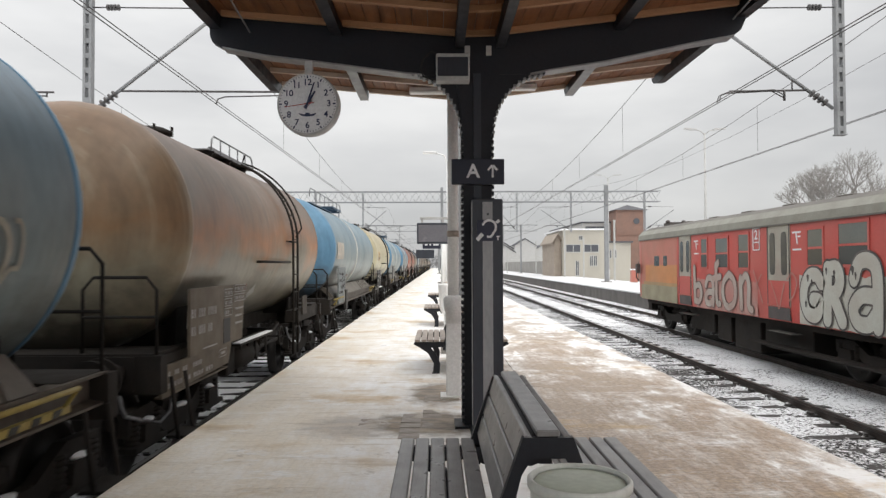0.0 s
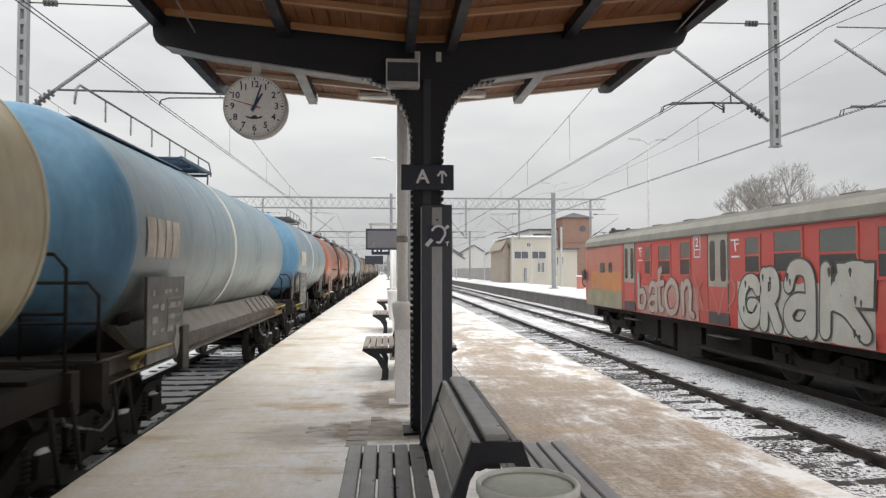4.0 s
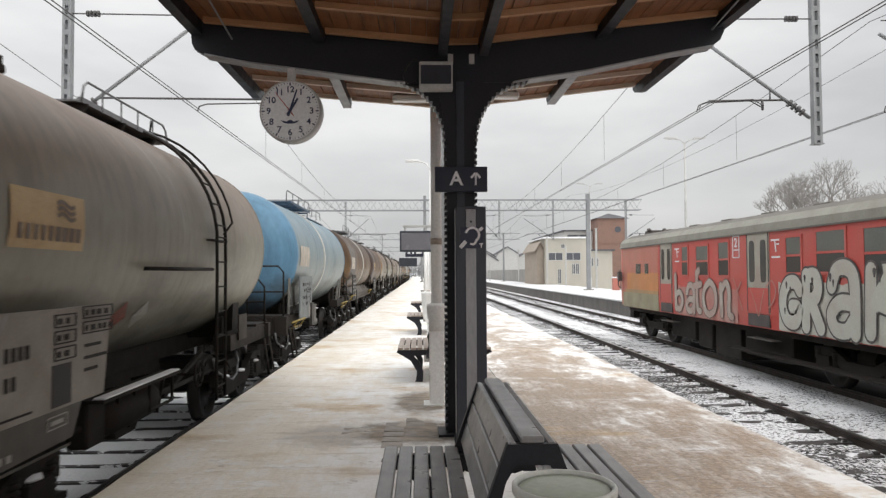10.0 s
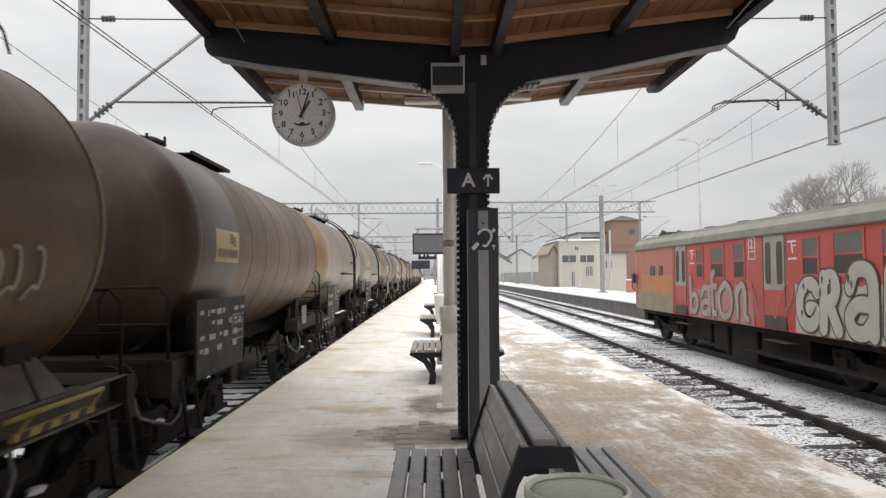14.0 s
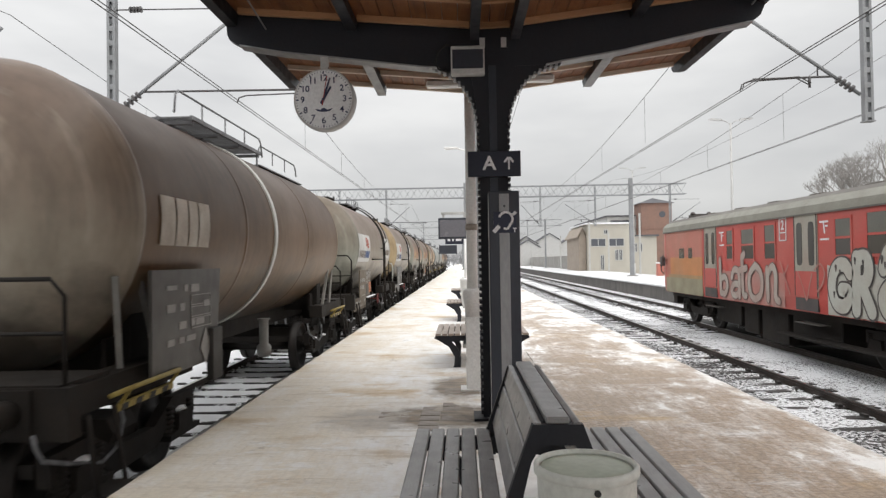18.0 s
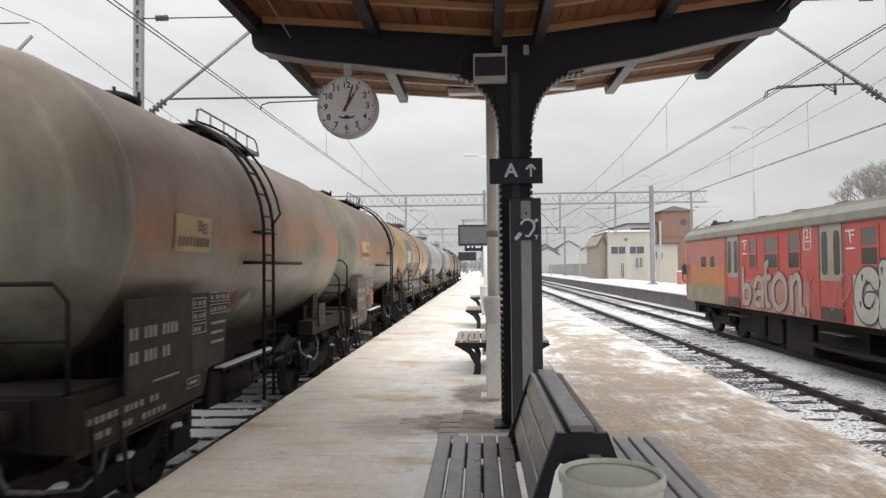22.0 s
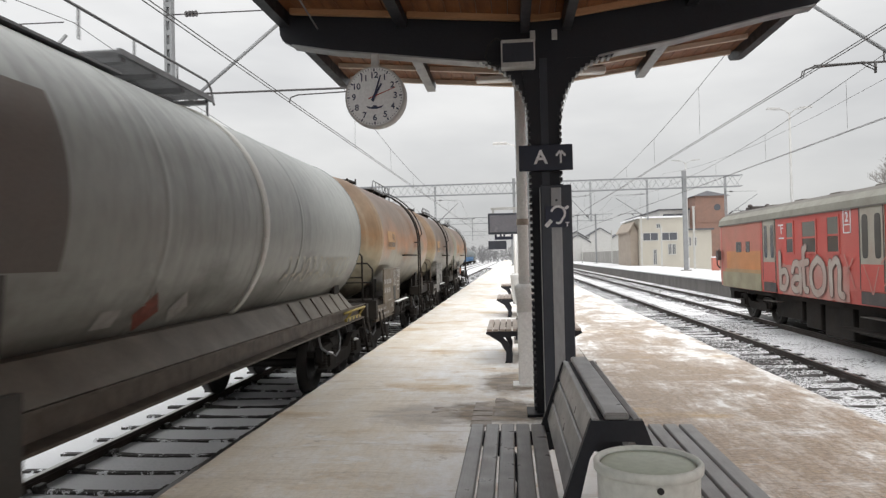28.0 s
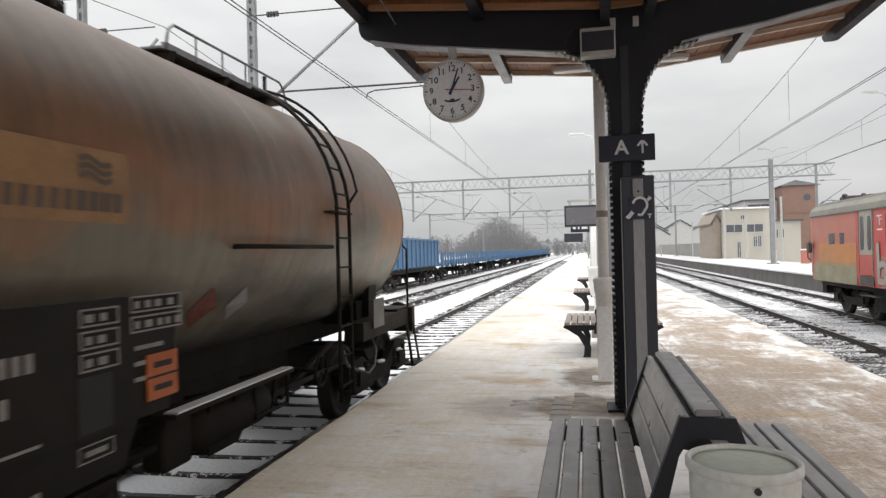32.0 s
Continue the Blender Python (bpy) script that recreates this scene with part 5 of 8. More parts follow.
def tank_wagon(kind, rear, body, ends, label, seed, extras=()):
    """kind A: short tank on a spine frame; G: long tank with side sills; P: long tank on legs."""
    pitch_half = {"A": 3.75, "R": 3.75, "G": 5.05, "P": 4.45}[kind]
    head = pitch_half + (0.95 if kind == "P" else 0.62)
    wg = thing("tank_wagon", label, "tank wagon", "freight train", pose(TRACKS["L1"], rear - pitch_half, RAIL_Z))
    wg["start"] = rear - pitch_half
    half = pitch_half
    rings = {"A": (), "R": tuple(np.arange(-2.4, 3.5, 0.86)), "G": (-1.7, 1.7), "P": (-1.7, 1.7)}[kind]
    up = pose(0, 0, TANK_Z)
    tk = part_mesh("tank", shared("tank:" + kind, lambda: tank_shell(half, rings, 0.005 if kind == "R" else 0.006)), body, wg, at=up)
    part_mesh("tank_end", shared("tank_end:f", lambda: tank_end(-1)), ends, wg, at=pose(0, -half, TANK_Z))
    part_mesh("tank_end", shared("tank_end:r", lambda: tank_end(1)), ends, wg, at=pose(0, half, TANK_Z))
    part_mesh("centre_sill", shared("centre_sill:%g" % head, lambda: centre_sill(head)), under_mat, wg)
    for s in (-1, 1):
        if kind == "G":
            part_mesh("side_sill", shared("side_sill:%d" % s, lambda: side_sill(s, head, half)), sill_mat, wg)
            cp = part_mesh("cradle_plate", shared("cradle:%d" % s, lambda: cradle_plate(s, half)), sill_mat if seed == 10 else cradle_mat, wg)
            for k in range(6 if s > 0 else 0):
                part_mesh("gusset", shared("gusset:all", lambda: bar(B(), (1.02, 0, 1.475), (1.232, -0.16, 1.236), 0.014, 0.016)), cradle_mat, cp, at=pose(0, half - 0.5 - 0.52 * k, 0))
        else:
            for e in (-1, 1):
                part_mesh("end_sill", shared("end_sill:%d%d%g" % (s, e, head), lambda: end_sill(s, e, head)), under_mat, wg)
    for e in (-1, 1):
        part_mesh("headstock", shared("headstock:%d" % e, headstock), under_mat, wg, at=pose(0, e * head, 0, 0, 0, 0 if e > 0 else 180))
        part_mesh("saddle", shared("saddle:all", saddle), under_mat, wg, at=pose(0, e * (half - 0.55), 0))
    add_brakes(wg, half, seed, kind in "AR")
    for e in (-1, 1):
        add_bogie(wg, e * (half - 0.4))
        fit_wheels(wg, e * (half - 0.4), 0.9)
        for s in (-1, 1):
            part_mesh("buffer", shared("buffer:%d" % e, lambda: buffer_mesh(e)), under_mat, wg, at=pose(s * 0.875, e * (head + 0.08), 1.05))
        part_mesh("coupling", shared("coupling:%d" % e, lambda: coupling(e)), under_mat, wg, at=pose(0, e * (head + 0.05), 1.02))
        for x in (-0.35, 0.55):
            part_mesh("brake_hose", shared("hose:%d:%g" % (e, x), lambda: brake_hose(e, x)), hose_mat, wg, "frosted rubber brake hose", pose(0, e * (head + 0.05), 1.02))
        for k, (y, z) in enumerate(((-0.9, 0.58), (0.9, 0.58), (0.0, 0.545))):
            if (seed + k + (e > 0)) % 4:
                part_mesh("snow_clump", shared("clump:%d" % k, lambda: snow_clump(k)), snow, wg, "lump of caked snow", pose(1.06, e * (half - 0.4) + y, z))
        for x in (0.28, 0.58, 0.88, 1.18) if seed in (16, 23) else ():
            part_mesh("end_handrail", shared("cane:all", lambda: pipe(B(), [(0, 0, 1.2), (0, 0, 1.88), (-0.03, 0, 1.94), (-0.10, 0, 1.97), (-0.16, 0, 1.97)], 0.018)), pale_rail if seed == 16 else tan_rail, wg, "hooked end handrail", pose(x, e * (head - 0.02), 0))
        for x0, x1 in () if seed in (16, 23) else ((-1.2, -0.5), (0.5, 1.2)):
            tall = 0.75 if seed % 3 else 1.0
            part_mesh("end_handrail", shared("hoop:%g:%g" % (x0, tall), lambda: hoop(x0, x1, tall)), under_mat, wg, at=pose(0, e * (head - 0.02), 0))
        part_mesh("corner_step", shared("stirrup:all", step_stirrup), under_mat, wg, at=pose(0, e * (head - 0.3), 0))
    if kind == "A":
        fore = seed in (17, 23)
        add_ladder(wg, -0.75 if fore else half - 2.75)
        part_mesh("catwalk", shared("catwalk:A", lambda: catwalk(-0.6, half - 1.95)), walk_steel, wg)
        for y in (-0.5, 0.4, 1.3):
            part_mesh("walk_bearer", shared("bearer:all", walk_bearer), under_mat, wg, at=pose(0, y, 0))
        for s in (-1, 1):
            add_railing(wg, "A%d" % s, -0.6, half - 2.05, s * 0.48, 0.20, 0.5)
        add_hatch(wg, -1.6)
        b0, b1 = half - 4.75, half - 2.95
        if fore:
            b0, b1 = -1.2, 0.9
        part_mesh("grab_bar", shared("grab:A%d" % fore, lambda: pipe(B(), [(1.26, b0, 2.11), (1.37, b0, 2.11), (1.37, b1, 2.11), (1.26, b1, 2.11)], 0.022)), under_mat, wg)
        look_, ink = panel_mat, mark_mat
        if seed in (1, 15, 18, 22):
            look_ = panel_tan
        elif seed in (6, 7):
            look_ = panel_rust
        elif seed == 8:
            look_, ink = panel_light, panel_mat
        elif seed in (16, 23):
            look_ = panel_gloss
        elif seed in (12, 17):
            look_ = panel_brown
        pm = part_mesh("side_panel", shared("panel:A", lambda: side_panel(2.0, 0.70)), look_, wg, "grimy panel with rows of markings", pose(1.33, -half + 0.93, 1.47))
        tagged(part_mesh("panel_marking", shared("marks:A%d" % (seed % 4), lambda: marks_a(seed % 4)), ink, pm, at=pose(0.002, 0, 0)), kind="stuff")
        for word, yy, zz in (("33 RIV", -0.66, 0.28), ("Zas", -0.84, -0.28)) if seed in (3, 8, 13, 24) else ():
            key = "word:" + word
            if key not in cache:
                tmp = letters("panel_word", word, 0.17, mark_mat, pm, Matrix.Translation((0.002, yy, zz)) @ Matrix(((0, 0, 1), (1, 0, 0), (0, 1, 0))).to_4x4(), thick=0.001)
                cache[key] = tmp.data
            else:
                part_mesh("panel_word", cache[key], mark_mat, pm, at=Matrix.Translation((0.002, yy, zz)) @ Matrix(((0, 0, 1), (1, 0, 0), (0, 1, 0))).to_4x4())
        part_mesh("panel_window", shared("pw:A", lambda: box(B(), -0.01, 0.004, 0.1, 0.36, -0.33, -0.04)), cable_mat, pm)
        sp = part_mesh("sole_plate", shared("sole:A", lambda: sole_plate()), look_ if look_ is not panel_light else panel_gloss, wg, "deep sole plate with faded lettering", pose(1.24, -half + 0.5, 0.97))
        tagged(part_mesh("sill_marking", shared("sillmarks:%d" % (seed % 3), lambda: sole_marks(seed % 3)), mark_mat, sp, at=pose(0.013, 0, 0)), kind="stuff")
        part_mesh("ledge_bracket", shared("lb:A", lambda: ledge_frame()), under_mat, wg)
        part_mesh("frame_plate", shared("fp:A", lambda: box(B(), 1.23, 1.25, half - 1.25, half - 0.80, 1.10, 1.46)), plate_grey if seed in (13, 24) else panel_brown, wg, "grimy data plate")
        part_mesh("outlet_housing", shared("outlet:A", lambda: slab(B(), [(-0.30, 0.93), (-0.36, 0.55), (-0.22, 0.40), (0.22, 0.40), (0.36, 0.55), (0.30, 0.93)], "y", -2.1, 2.0)), under_mat, wg)
        part_mesh("snow_ledge", shared("sl:A", lambda: box(B(), 1.15, 1.245, -1.72, 0.06, 1.02, 1.034)), snow, wg, "strip of snow on the frame")
    elif kind == "R":
        part_mesh("dark_front", shared("dark_front:R", lambda: lathe(B(), [(-0.01, TANK_R + 0.004), (0, TANK_R + 0.006), (1.50, TANK_R + 0.006), (1.51, TANK_R + 0.004)], "y", 64)), pt["dark"], wg, "dark brown painted front ring", pose(0, -half, TANK_Z))
        part_mesh("catwalk", shared("catwalk:R", lambda: catwalk(-1.6, 0.2)), under_mat, wg)
        add_hatch(wg, -2.1)
        pm = part_mesh("side_panel", shared("panel:R", lambda: side_panel(1.9, 0.86)), panel_mat, wg, "grimy panel with rows of white markings", pose(1.33, -half + 0.8, 1.37))
        tagged(part_mesh("panel_marking", shared("marks:R", lambda: marks(9, 1.9, 0.86, 4)), mark_mat, pm, at=pose(0.002, 0, 0)), kind="stuff")
        part_mesh("frame_plate", shared("fp:A", lambda: box(B(), 1.23, 1.25, half - 1.25, half - 0.80, 1.10, 1.46)), plate_grey, wg, "grimy data plate")
    else:
        lo, hi = (-1.2, 0.65) if kind == "G" else (-1.7, 1.2)
        deck = walk_blue if seed in (0, 2, 4, 9) else walk_steel
        cw = tagged(part_mesh("catwalk", shared("grating:" + kind, lambda: grating(lo, hi)), deck, wg, "raised grating platform on the crown"), kind="stuff")
        for x in (-0.66, -0.2, 0.2, 0.62):
            part_mesh("edge_angle", shared("angle:" + kind, lambda: box(B(), 0, 0.04, lo, hi, 3.81, 3.86)), deck, cw, at=pose(x, 0, 0))
        for k in range(4):
            part_mesh("walk_bearer", shared("wide_bearer", lambda: box(B(), -0.62, 0.62, -0.03, 0.03, 3.765, 3.81)), deck, cw, at=pose(0, lo + 0.1 + (hi - lo - 0.2) * k / 3, 0))
        for x in (-0.60, 0.60):
            part_mesh("platform_leg", shared("platform_leg", lambda: rod(B(), (0, 0, 3.60), (0, 0, 3.83), 0.014, 6)), deck, cw, at=pose(x, hi - 0.05, 0))
        if kind == "G" and seed != 10:
            add_railing(wg, "Gfront", -half + 0.15, hi, 0.63, 0.21, 0.80)
            part_mesh("walk_strip", shared("walk:front", lambda: box(B(), 0.50, 0.66, -half + 0.1, lo, 3.635, 3.655)), deck, wg)
        else:
            add_railing(wg, kind, lo - 0.5, hi + 0.05, 0.64, 0.26, 0.85)
            add_railing(wg, kind + "low", hi + 0.1, half - (0.05 if kind == "G" else 0.6), 0.58, 0.19, 0.75)
            part_mesh("walk_strip", shared("walk:" + kind, lambda: box(B(), 0.50, 0.64, hi, half - 0.3, 3.64, 3.66)), deck, wg)
        if seed in (2, 21):
            add_plaque(wg, half, seed)
        add_hatch(wg, -0.4)
        look_, ink = panel_mat, mark_mat
        if seed in (2, 9):
            look_, ink = panel_slate, panel_mat
        elif seed in (4, 5, 14, 21):
            look_ = panel_gloss
        pm = part_mesh("side_panel", shared("panel:" + kind, lambda: side_panel(1.35 if kind == "G" else 1.62, 0.92)), look_, wg, "equipment panel with rows of markings", pose(1.36, -half + (0.9 if kind == "G" else 0.86), 1.53))
        tagged(part_mesh("panel_marking", shared("marks:%s%d" % (kind, seed % 3), lambda: marks(20 + seed % 3, 1.25, 0.88, 4)), ink, pm, at=pose(0.002, 0, 0)), kind="stuff")
        part_mesh("panel_door", shared("pd:G", lambda: box(B(), -0.02, 0.05, 0.45, 0.72, -0.66, -0.14), 0.006), grey_panel, pm)
        part_mesh("hazard_label", shared("panel_diamond", lambda: slab(B(), [(0.22, -0.30), (0.36, -0.12), (0.50, -0.30), (0.36, -0.48)], "x", 0.004, 0.009)), mark_mat, pm, "dirty white hazard diamond")
        bandm = lathe(B(), [(-0.06, TANK_R + 0.02), (-0.055, TANK_R + 0.024), (0.055, TANK_R + 0.024), (0.06, TANK_R + 0.02)], "y", 56) if "band" not in cache else None
        if bandm is not None:
            cache["band"] = finish(bandm, "band")
        if seed == 19:
            part_mesh("dark_strap", shared("strap", lambda: lathe(B(), [(-0.03, TANK_R + 0.02), (-0.025, TANK_R + 0.03), (0.025, TANK_R + 0.03), (0.03, TANK_R + 0.02)], "y", 56)), strap_mat, wg, "rusty steel strap round the tank", pose(0, 0.05, TANK_Z))
            part_mesh("drain_pipe", shared("drain:all", lambda: pipe(B(), [(1.30, 0.05, 1.98), (1.35, 0.05, 1.80), (1.345, 0.05, 1.2), (1.345, 0.05, 0.80)], 0.024, 8)), strap_mat, wg)
        else:
            part_mesh("pale_band", cache["band"], band_mat, wg, "pale painted ring round the tank", pose(0, 0.40 if seed in (10, 20, 21) else -0.42, TANK_Z))
        for e in (-1, 1):
            hb = part_mesh("hazard_rail", shared("hazard:%d" % e, lambda: hazard(e)), hazard_yellow, wg, "yellow hinged end rail with black stripes", pose(0, e * (half - (0.55 if kind == "G" else 0.10)), 0.0 if kind == "G" else -0.12))
            for k in range(4):
                part_mesh("black_stripe", shared("hazard_s:all", hazard_stripe), cable_mat, hb, at=pose(0, k * 0.24, 0))
        if kind == "P":
            add_legs(wg, half)
    for ex in extras:
        ex(wg, half)
    TRAIN.append(wg)
    return wg


def hazard(e):
    b = B()
    box(b, 1.26, 1.30, -0.5, 0.5, 1.045, 1.095)
    pipe(b, [(1.28, -0.6, 1.18), (1.38, -0.45, 1.22), (1.38, 0.45, 1.22), (1.28, 0.6, 1.18)], 0.02)
    rod(b, (1.28, -0.45, 1.08), (1.38, -0.45, 1.22), 0.016, 6)
    rod(b, (1.28, 0.45, 1.08), (1.38, 0.45, 1.22), 0.016, 6)
    return b


def hazard_stripe():
    return slab(B(), [(-0.46, 1.047), (-0.36, 1.047), (-0.33, 1.093), (-0.43, 1.093)], "x", 1.298, 1.304)


def add_legs(wg, half):
    """Slim pale struts that carry the tank on the frame ends."""
    for e in (-1, 1):
        for a, c in ((-0.4, -0.3), (0.3, 0.1)):
            part("raking_strut", bar(B(), (1.12, e * (half - 0.4) + a, 1.1), (1.18, e * (half - 0.1) + c, 1.95), 0.045), leg_grey, wg)
    part_mesh("discharge_valve", shared("valve:all", lambda: lathe(B(), [(0.62, 0.06), (0.66, 0.11), (0.78, 0.11), (0.82, 0.07), (1.15, 0.07), (1.2, 0.1)], "z", 14, (0.9, 0, 0))), leg_grey, wg, "grey discharge valve below the tank", pose(0, 0.4, 0))


band_mat = worn("dusty_white_band", (0.66, 0.66, 0.63), (0.46, 0.44, 0.40), 0.6, 0, 2.0, amount=0.5, bumps=0)
hose_mat = worn("frosted_hose_rubber", (0.10, 0.10, 0.105), (0.30, 0.305, 0.31), 0.7, 0, 9, amount=0.8)
strap_mat = worn("rusty_strap", (0.055, 0.036, 0.028), (0.10, 0.055, 0.035), 0.7, 0, 6)
valve_red = worn("faded_red_valve", (0.22, 0.035, 0.03), (0.10, 0.04, 0.035), 0.6, 0, 8, bumps=0)
leg_grey = worn("dusty_leg_paint", (0.24, 0.235, 0.22), (0.14, 0.13, 0.115), 0.6, 0, 4)
tan_rail = worn("brown_handrail_paint", (0.16, 0.115, 0.08), (0.09, 0.07, 0.055), 0.6)
pale_rail = worn("pale_handrail_paint", (0.5, 0.5, 0.48), (0.3, 0.29, 0.27), 0.5)
sill_mat = worn("dusty_side_sill", (0.115, 0.092, 0.072), (0.055, 0.045, 0.036), 0.6, 0, 3.5, amount=0.9)
cradle_mat = worn("dusty_cradle_steel", (0.19, 0.17, 0.14), (0.105, 0.088, 0.07), 0.6, 0, 2.0, (1, 1, 0.4), amount=0.9)
red_label = worn("faded_red_label", (0.22, 0.05, 0.03), (0.10, 0.05, 0.04), 0.6, 0, 9, bumps=0)
label_yellow = worn("stained_yellow_label", (0.46, 0.27, 0.12), (0.30, 0.17, 0.09), 0.6, 0, 3, amount=0.7, bumps=0)
label_pale = worn("faded_yellow_label", (0.60, 0.45, 0.24), (0.44, 0.31, 0.17), 0.6, 0, 3, amount=0.7, bumps=0)
label_white = worn("white_vinyl_label", (0.60, 0.60, 0.58), (0.42, 0.40, 0.37), 0.5, 0, 2, amount=0.5, bumps=0)
label_dark = worn("faded_dark_field", (0.115, 0.10, 0.088), (0.16, 0.13, 0.11), 0.55, 0, 2, amount=0.6, bumps=0)
ink_blue = mat("blue_ink", (0.06, 0.10, 0.24), 0.6)
ink_grey = mat("grey_ink", (0.16, 0.12, 0.09), 0.6)
ink_red = mat("red_ink", (0.40, 0.09, 0.06), 0.6)
brand_pale = worn("pale_brand_paint", (0.62, 0.57, 0.49), (0.40, 0.34, 0.27), 0.6, 0, 4, amount=0.6, bumps=0)
graffiti_pale = worn("pale_spray_paint", (0.45, 0.43, 0.36), (0.28, 0.25, 0.2), 0.7, 0, 4, amount=0.5, bumps=0)


def ex_sign(y_off, wide, a0, a1, blocks, ink, waves=None, material=None):
    """A flank sign: a row of plain blocks in the brand's colours and three plain waves above."""
    def go(wg, half):
        y = -half + y_off
        white = material is None
        lb = part("flank_sign" if white else "flank_label", curved_plate(y - wide / 2, y + wide / 2, a0, a1), label_white if white else material, wg,
                  "large white vinyl sign with plain coloured blocks" if white else "stained orange owner's label with plain blocks")
        span = a1 - a0
        mid, tall = a0 + span * 0.28, span * 0.13
        yy = y - wide * 0.44
        for k in range(blocks):
            w = wide * 0.88 / blocks
            thin = k < blocks * 0.45
            part("brand_block", curved_plate(yy + w * (0.22 if thin else 0.10), yy + w * (0.78 if thin else 0.92), mid - tall, mid + tall, 0.013, 3), ink_grey if thin else ink, lb)
            yy += w
        if waves:
            for k in range(3):
                d = a0 + span * (0.60 + 0.11 * k)
                pts = [(y + wide * (0.08 + 0.26 * q / 8), d + 0.05 * span * math.sin(q * 0.78)) for q in range(9)]
                part("wave", ribbon(pts, 0.055 * wide / 2.1 * 1.2, 0.013), waves, lb)
    return go


def ex_label(material, ink, off=1.0, wide=0.95, deg=-1.0, high=17.0):
    return ex_sign(off, wide, deg - high / 2, deg + high / 2, 9, ink, ink, material)


def ex_brand(y_off=0.9, deg=-1.0, dark=True):
    """A leasing brand as four pale plain blocks, on some wagons on a dark field."""
    def go(wg, half):
        y = -half + y_off
        if dark:
            part("dark_field", curved_plate(-half + 0.02, -half + 2.15, -20, 28, 0.006, 12), label_dark, wg, "faded dark painted field")
        yy = y - 0.58
        for w in (0.30, 0.26, 0.22, 0.28):
            part("brand_block", curved_plate(yy, yy + w, deg - 9.5, deg + 9.5, 0.012, 5), brand_pale, wg, "pale plain brand block")
            yy += w + 0.03
    return go


def ribbon(pts, wide, lift=0.012):
    """One brush stroke on the flank: a band of constant width through points of (along, degrees)."""
    b = B()
    R = TANK_R + lift
    flat = [Vector((y, radians(a) * R)) for y, a in pts]
    prev = None
    for k, p in enumerate(flat):
        d = (flat[min(k + 1, len(flat) - 1)] - flat[max(k - 1, 0)]).normalized()
        n = Vector((-d.y, d.x)) * wide / 2
        pair = []
        for q in (p + n, p - n):
            a = q.y / R
            pair.append(b.verts.new((R * math.cos(a), q.x, TANK_Z + R * math.sin(a))))
        if prev:
            b.faces.new((prev[0], prev[1], pair[1], pair[0]))
        prev = pair
    return b


def ex_scrawl(y0, y1, deg, seed, material=None, tall=9.0, wide=0.04):
    """A row of spray-painted scrawls on the flank, each one looping stroke."""
    def go(wg, half):
        rnd = random.Random(seed)
        y = -half + y0
        while y < -half + y1:
            w = rnd.uniform(0.2, 0.42) * tall / 9.0
            shape = rnd.choice(("loop", "zig", "hook", "zig", "hook"))
            pts = []
            for k in range(19):
                u = k / 18
                if shape == "loop":
                    pts.append((y + w * (0.5 - 0.5 * math.cos(6.8 * u + 0.4)), deg + tall * math.sin(6.8 * u + 0.4)))
                elif shape == "zig":
                    pts.append((y + w * (0.1 + 0.8 * u + 0.08 * math.sin(14 * u)), deg + tall * math.sin(9.5 * u - 1.5)))
                else:
                    pts.append((y + w * (0.2 + 0.6 * math.sin(3.3 * u)), deg + tall * (1 - 2 * u) + 2.5 * math.sin(9 * u)))
            part("spray_stroke", ribbon(pts, wide * rnd.uniform(0.8, 1.3)), material or graffiti_pale, wg, "pale spray-painted scrawl")
            y += w * rnd.uniform(0.75, 1.0) + 0.05
    return go


def diamond(y, deg, size):
    b = B()
    r = TANK_R + 0.009
    d = math.degrees(size / TANK_R)
    v = [b.verts.new((r * math.cos(radians(a)), yy, TANK_Z + r * math.sin(radians(a)))) for yy, a in ((y - size, deg), (y, deg - d), (y + size, deg), (y, deg + d))]
    b.faces.new(v)
    return b


def ex_hazmat(y_off, plate=False, red=True):
    """Small hazard diamonds low on the flank and, on some, an orange number plate on the panel."""
    def go(wg, half):
        y = -half + y_off
        if plate:
            pl = part("warning_plate", box(B(), 1.335, 1.345, y - 0.82, y - 0.52, 1.20, 1.47), orange_plate, wg, "orange warning plate with a black line")
            part("plate_line", box(B(), 1.344, 1.348, y - 0.82, y - 0.52, 1.328, 1.342), cable_mat, pl)
            for zz in (1.25, 1.385):
                part("plate_bar", box(B(), 1.344, 1.347, y - 0.76, y - 0.58, zz, zz + 0.035), cable_mat, pl)
        part("hazard_label", curved_plate(y - 0.40, y - 0.14, -41, -34), mark_mat, wg, "dirty white hazard label")
        if red:
            part("hazard_label", diamond(y + 0.25, -37, 0.19), red_label, wg, "faded red hazard diamond")
            part("hazard_label", diamond(y + 0.77, -37, 0.17), mark_mat, wg, "dirty white hazard diamond")
    return go


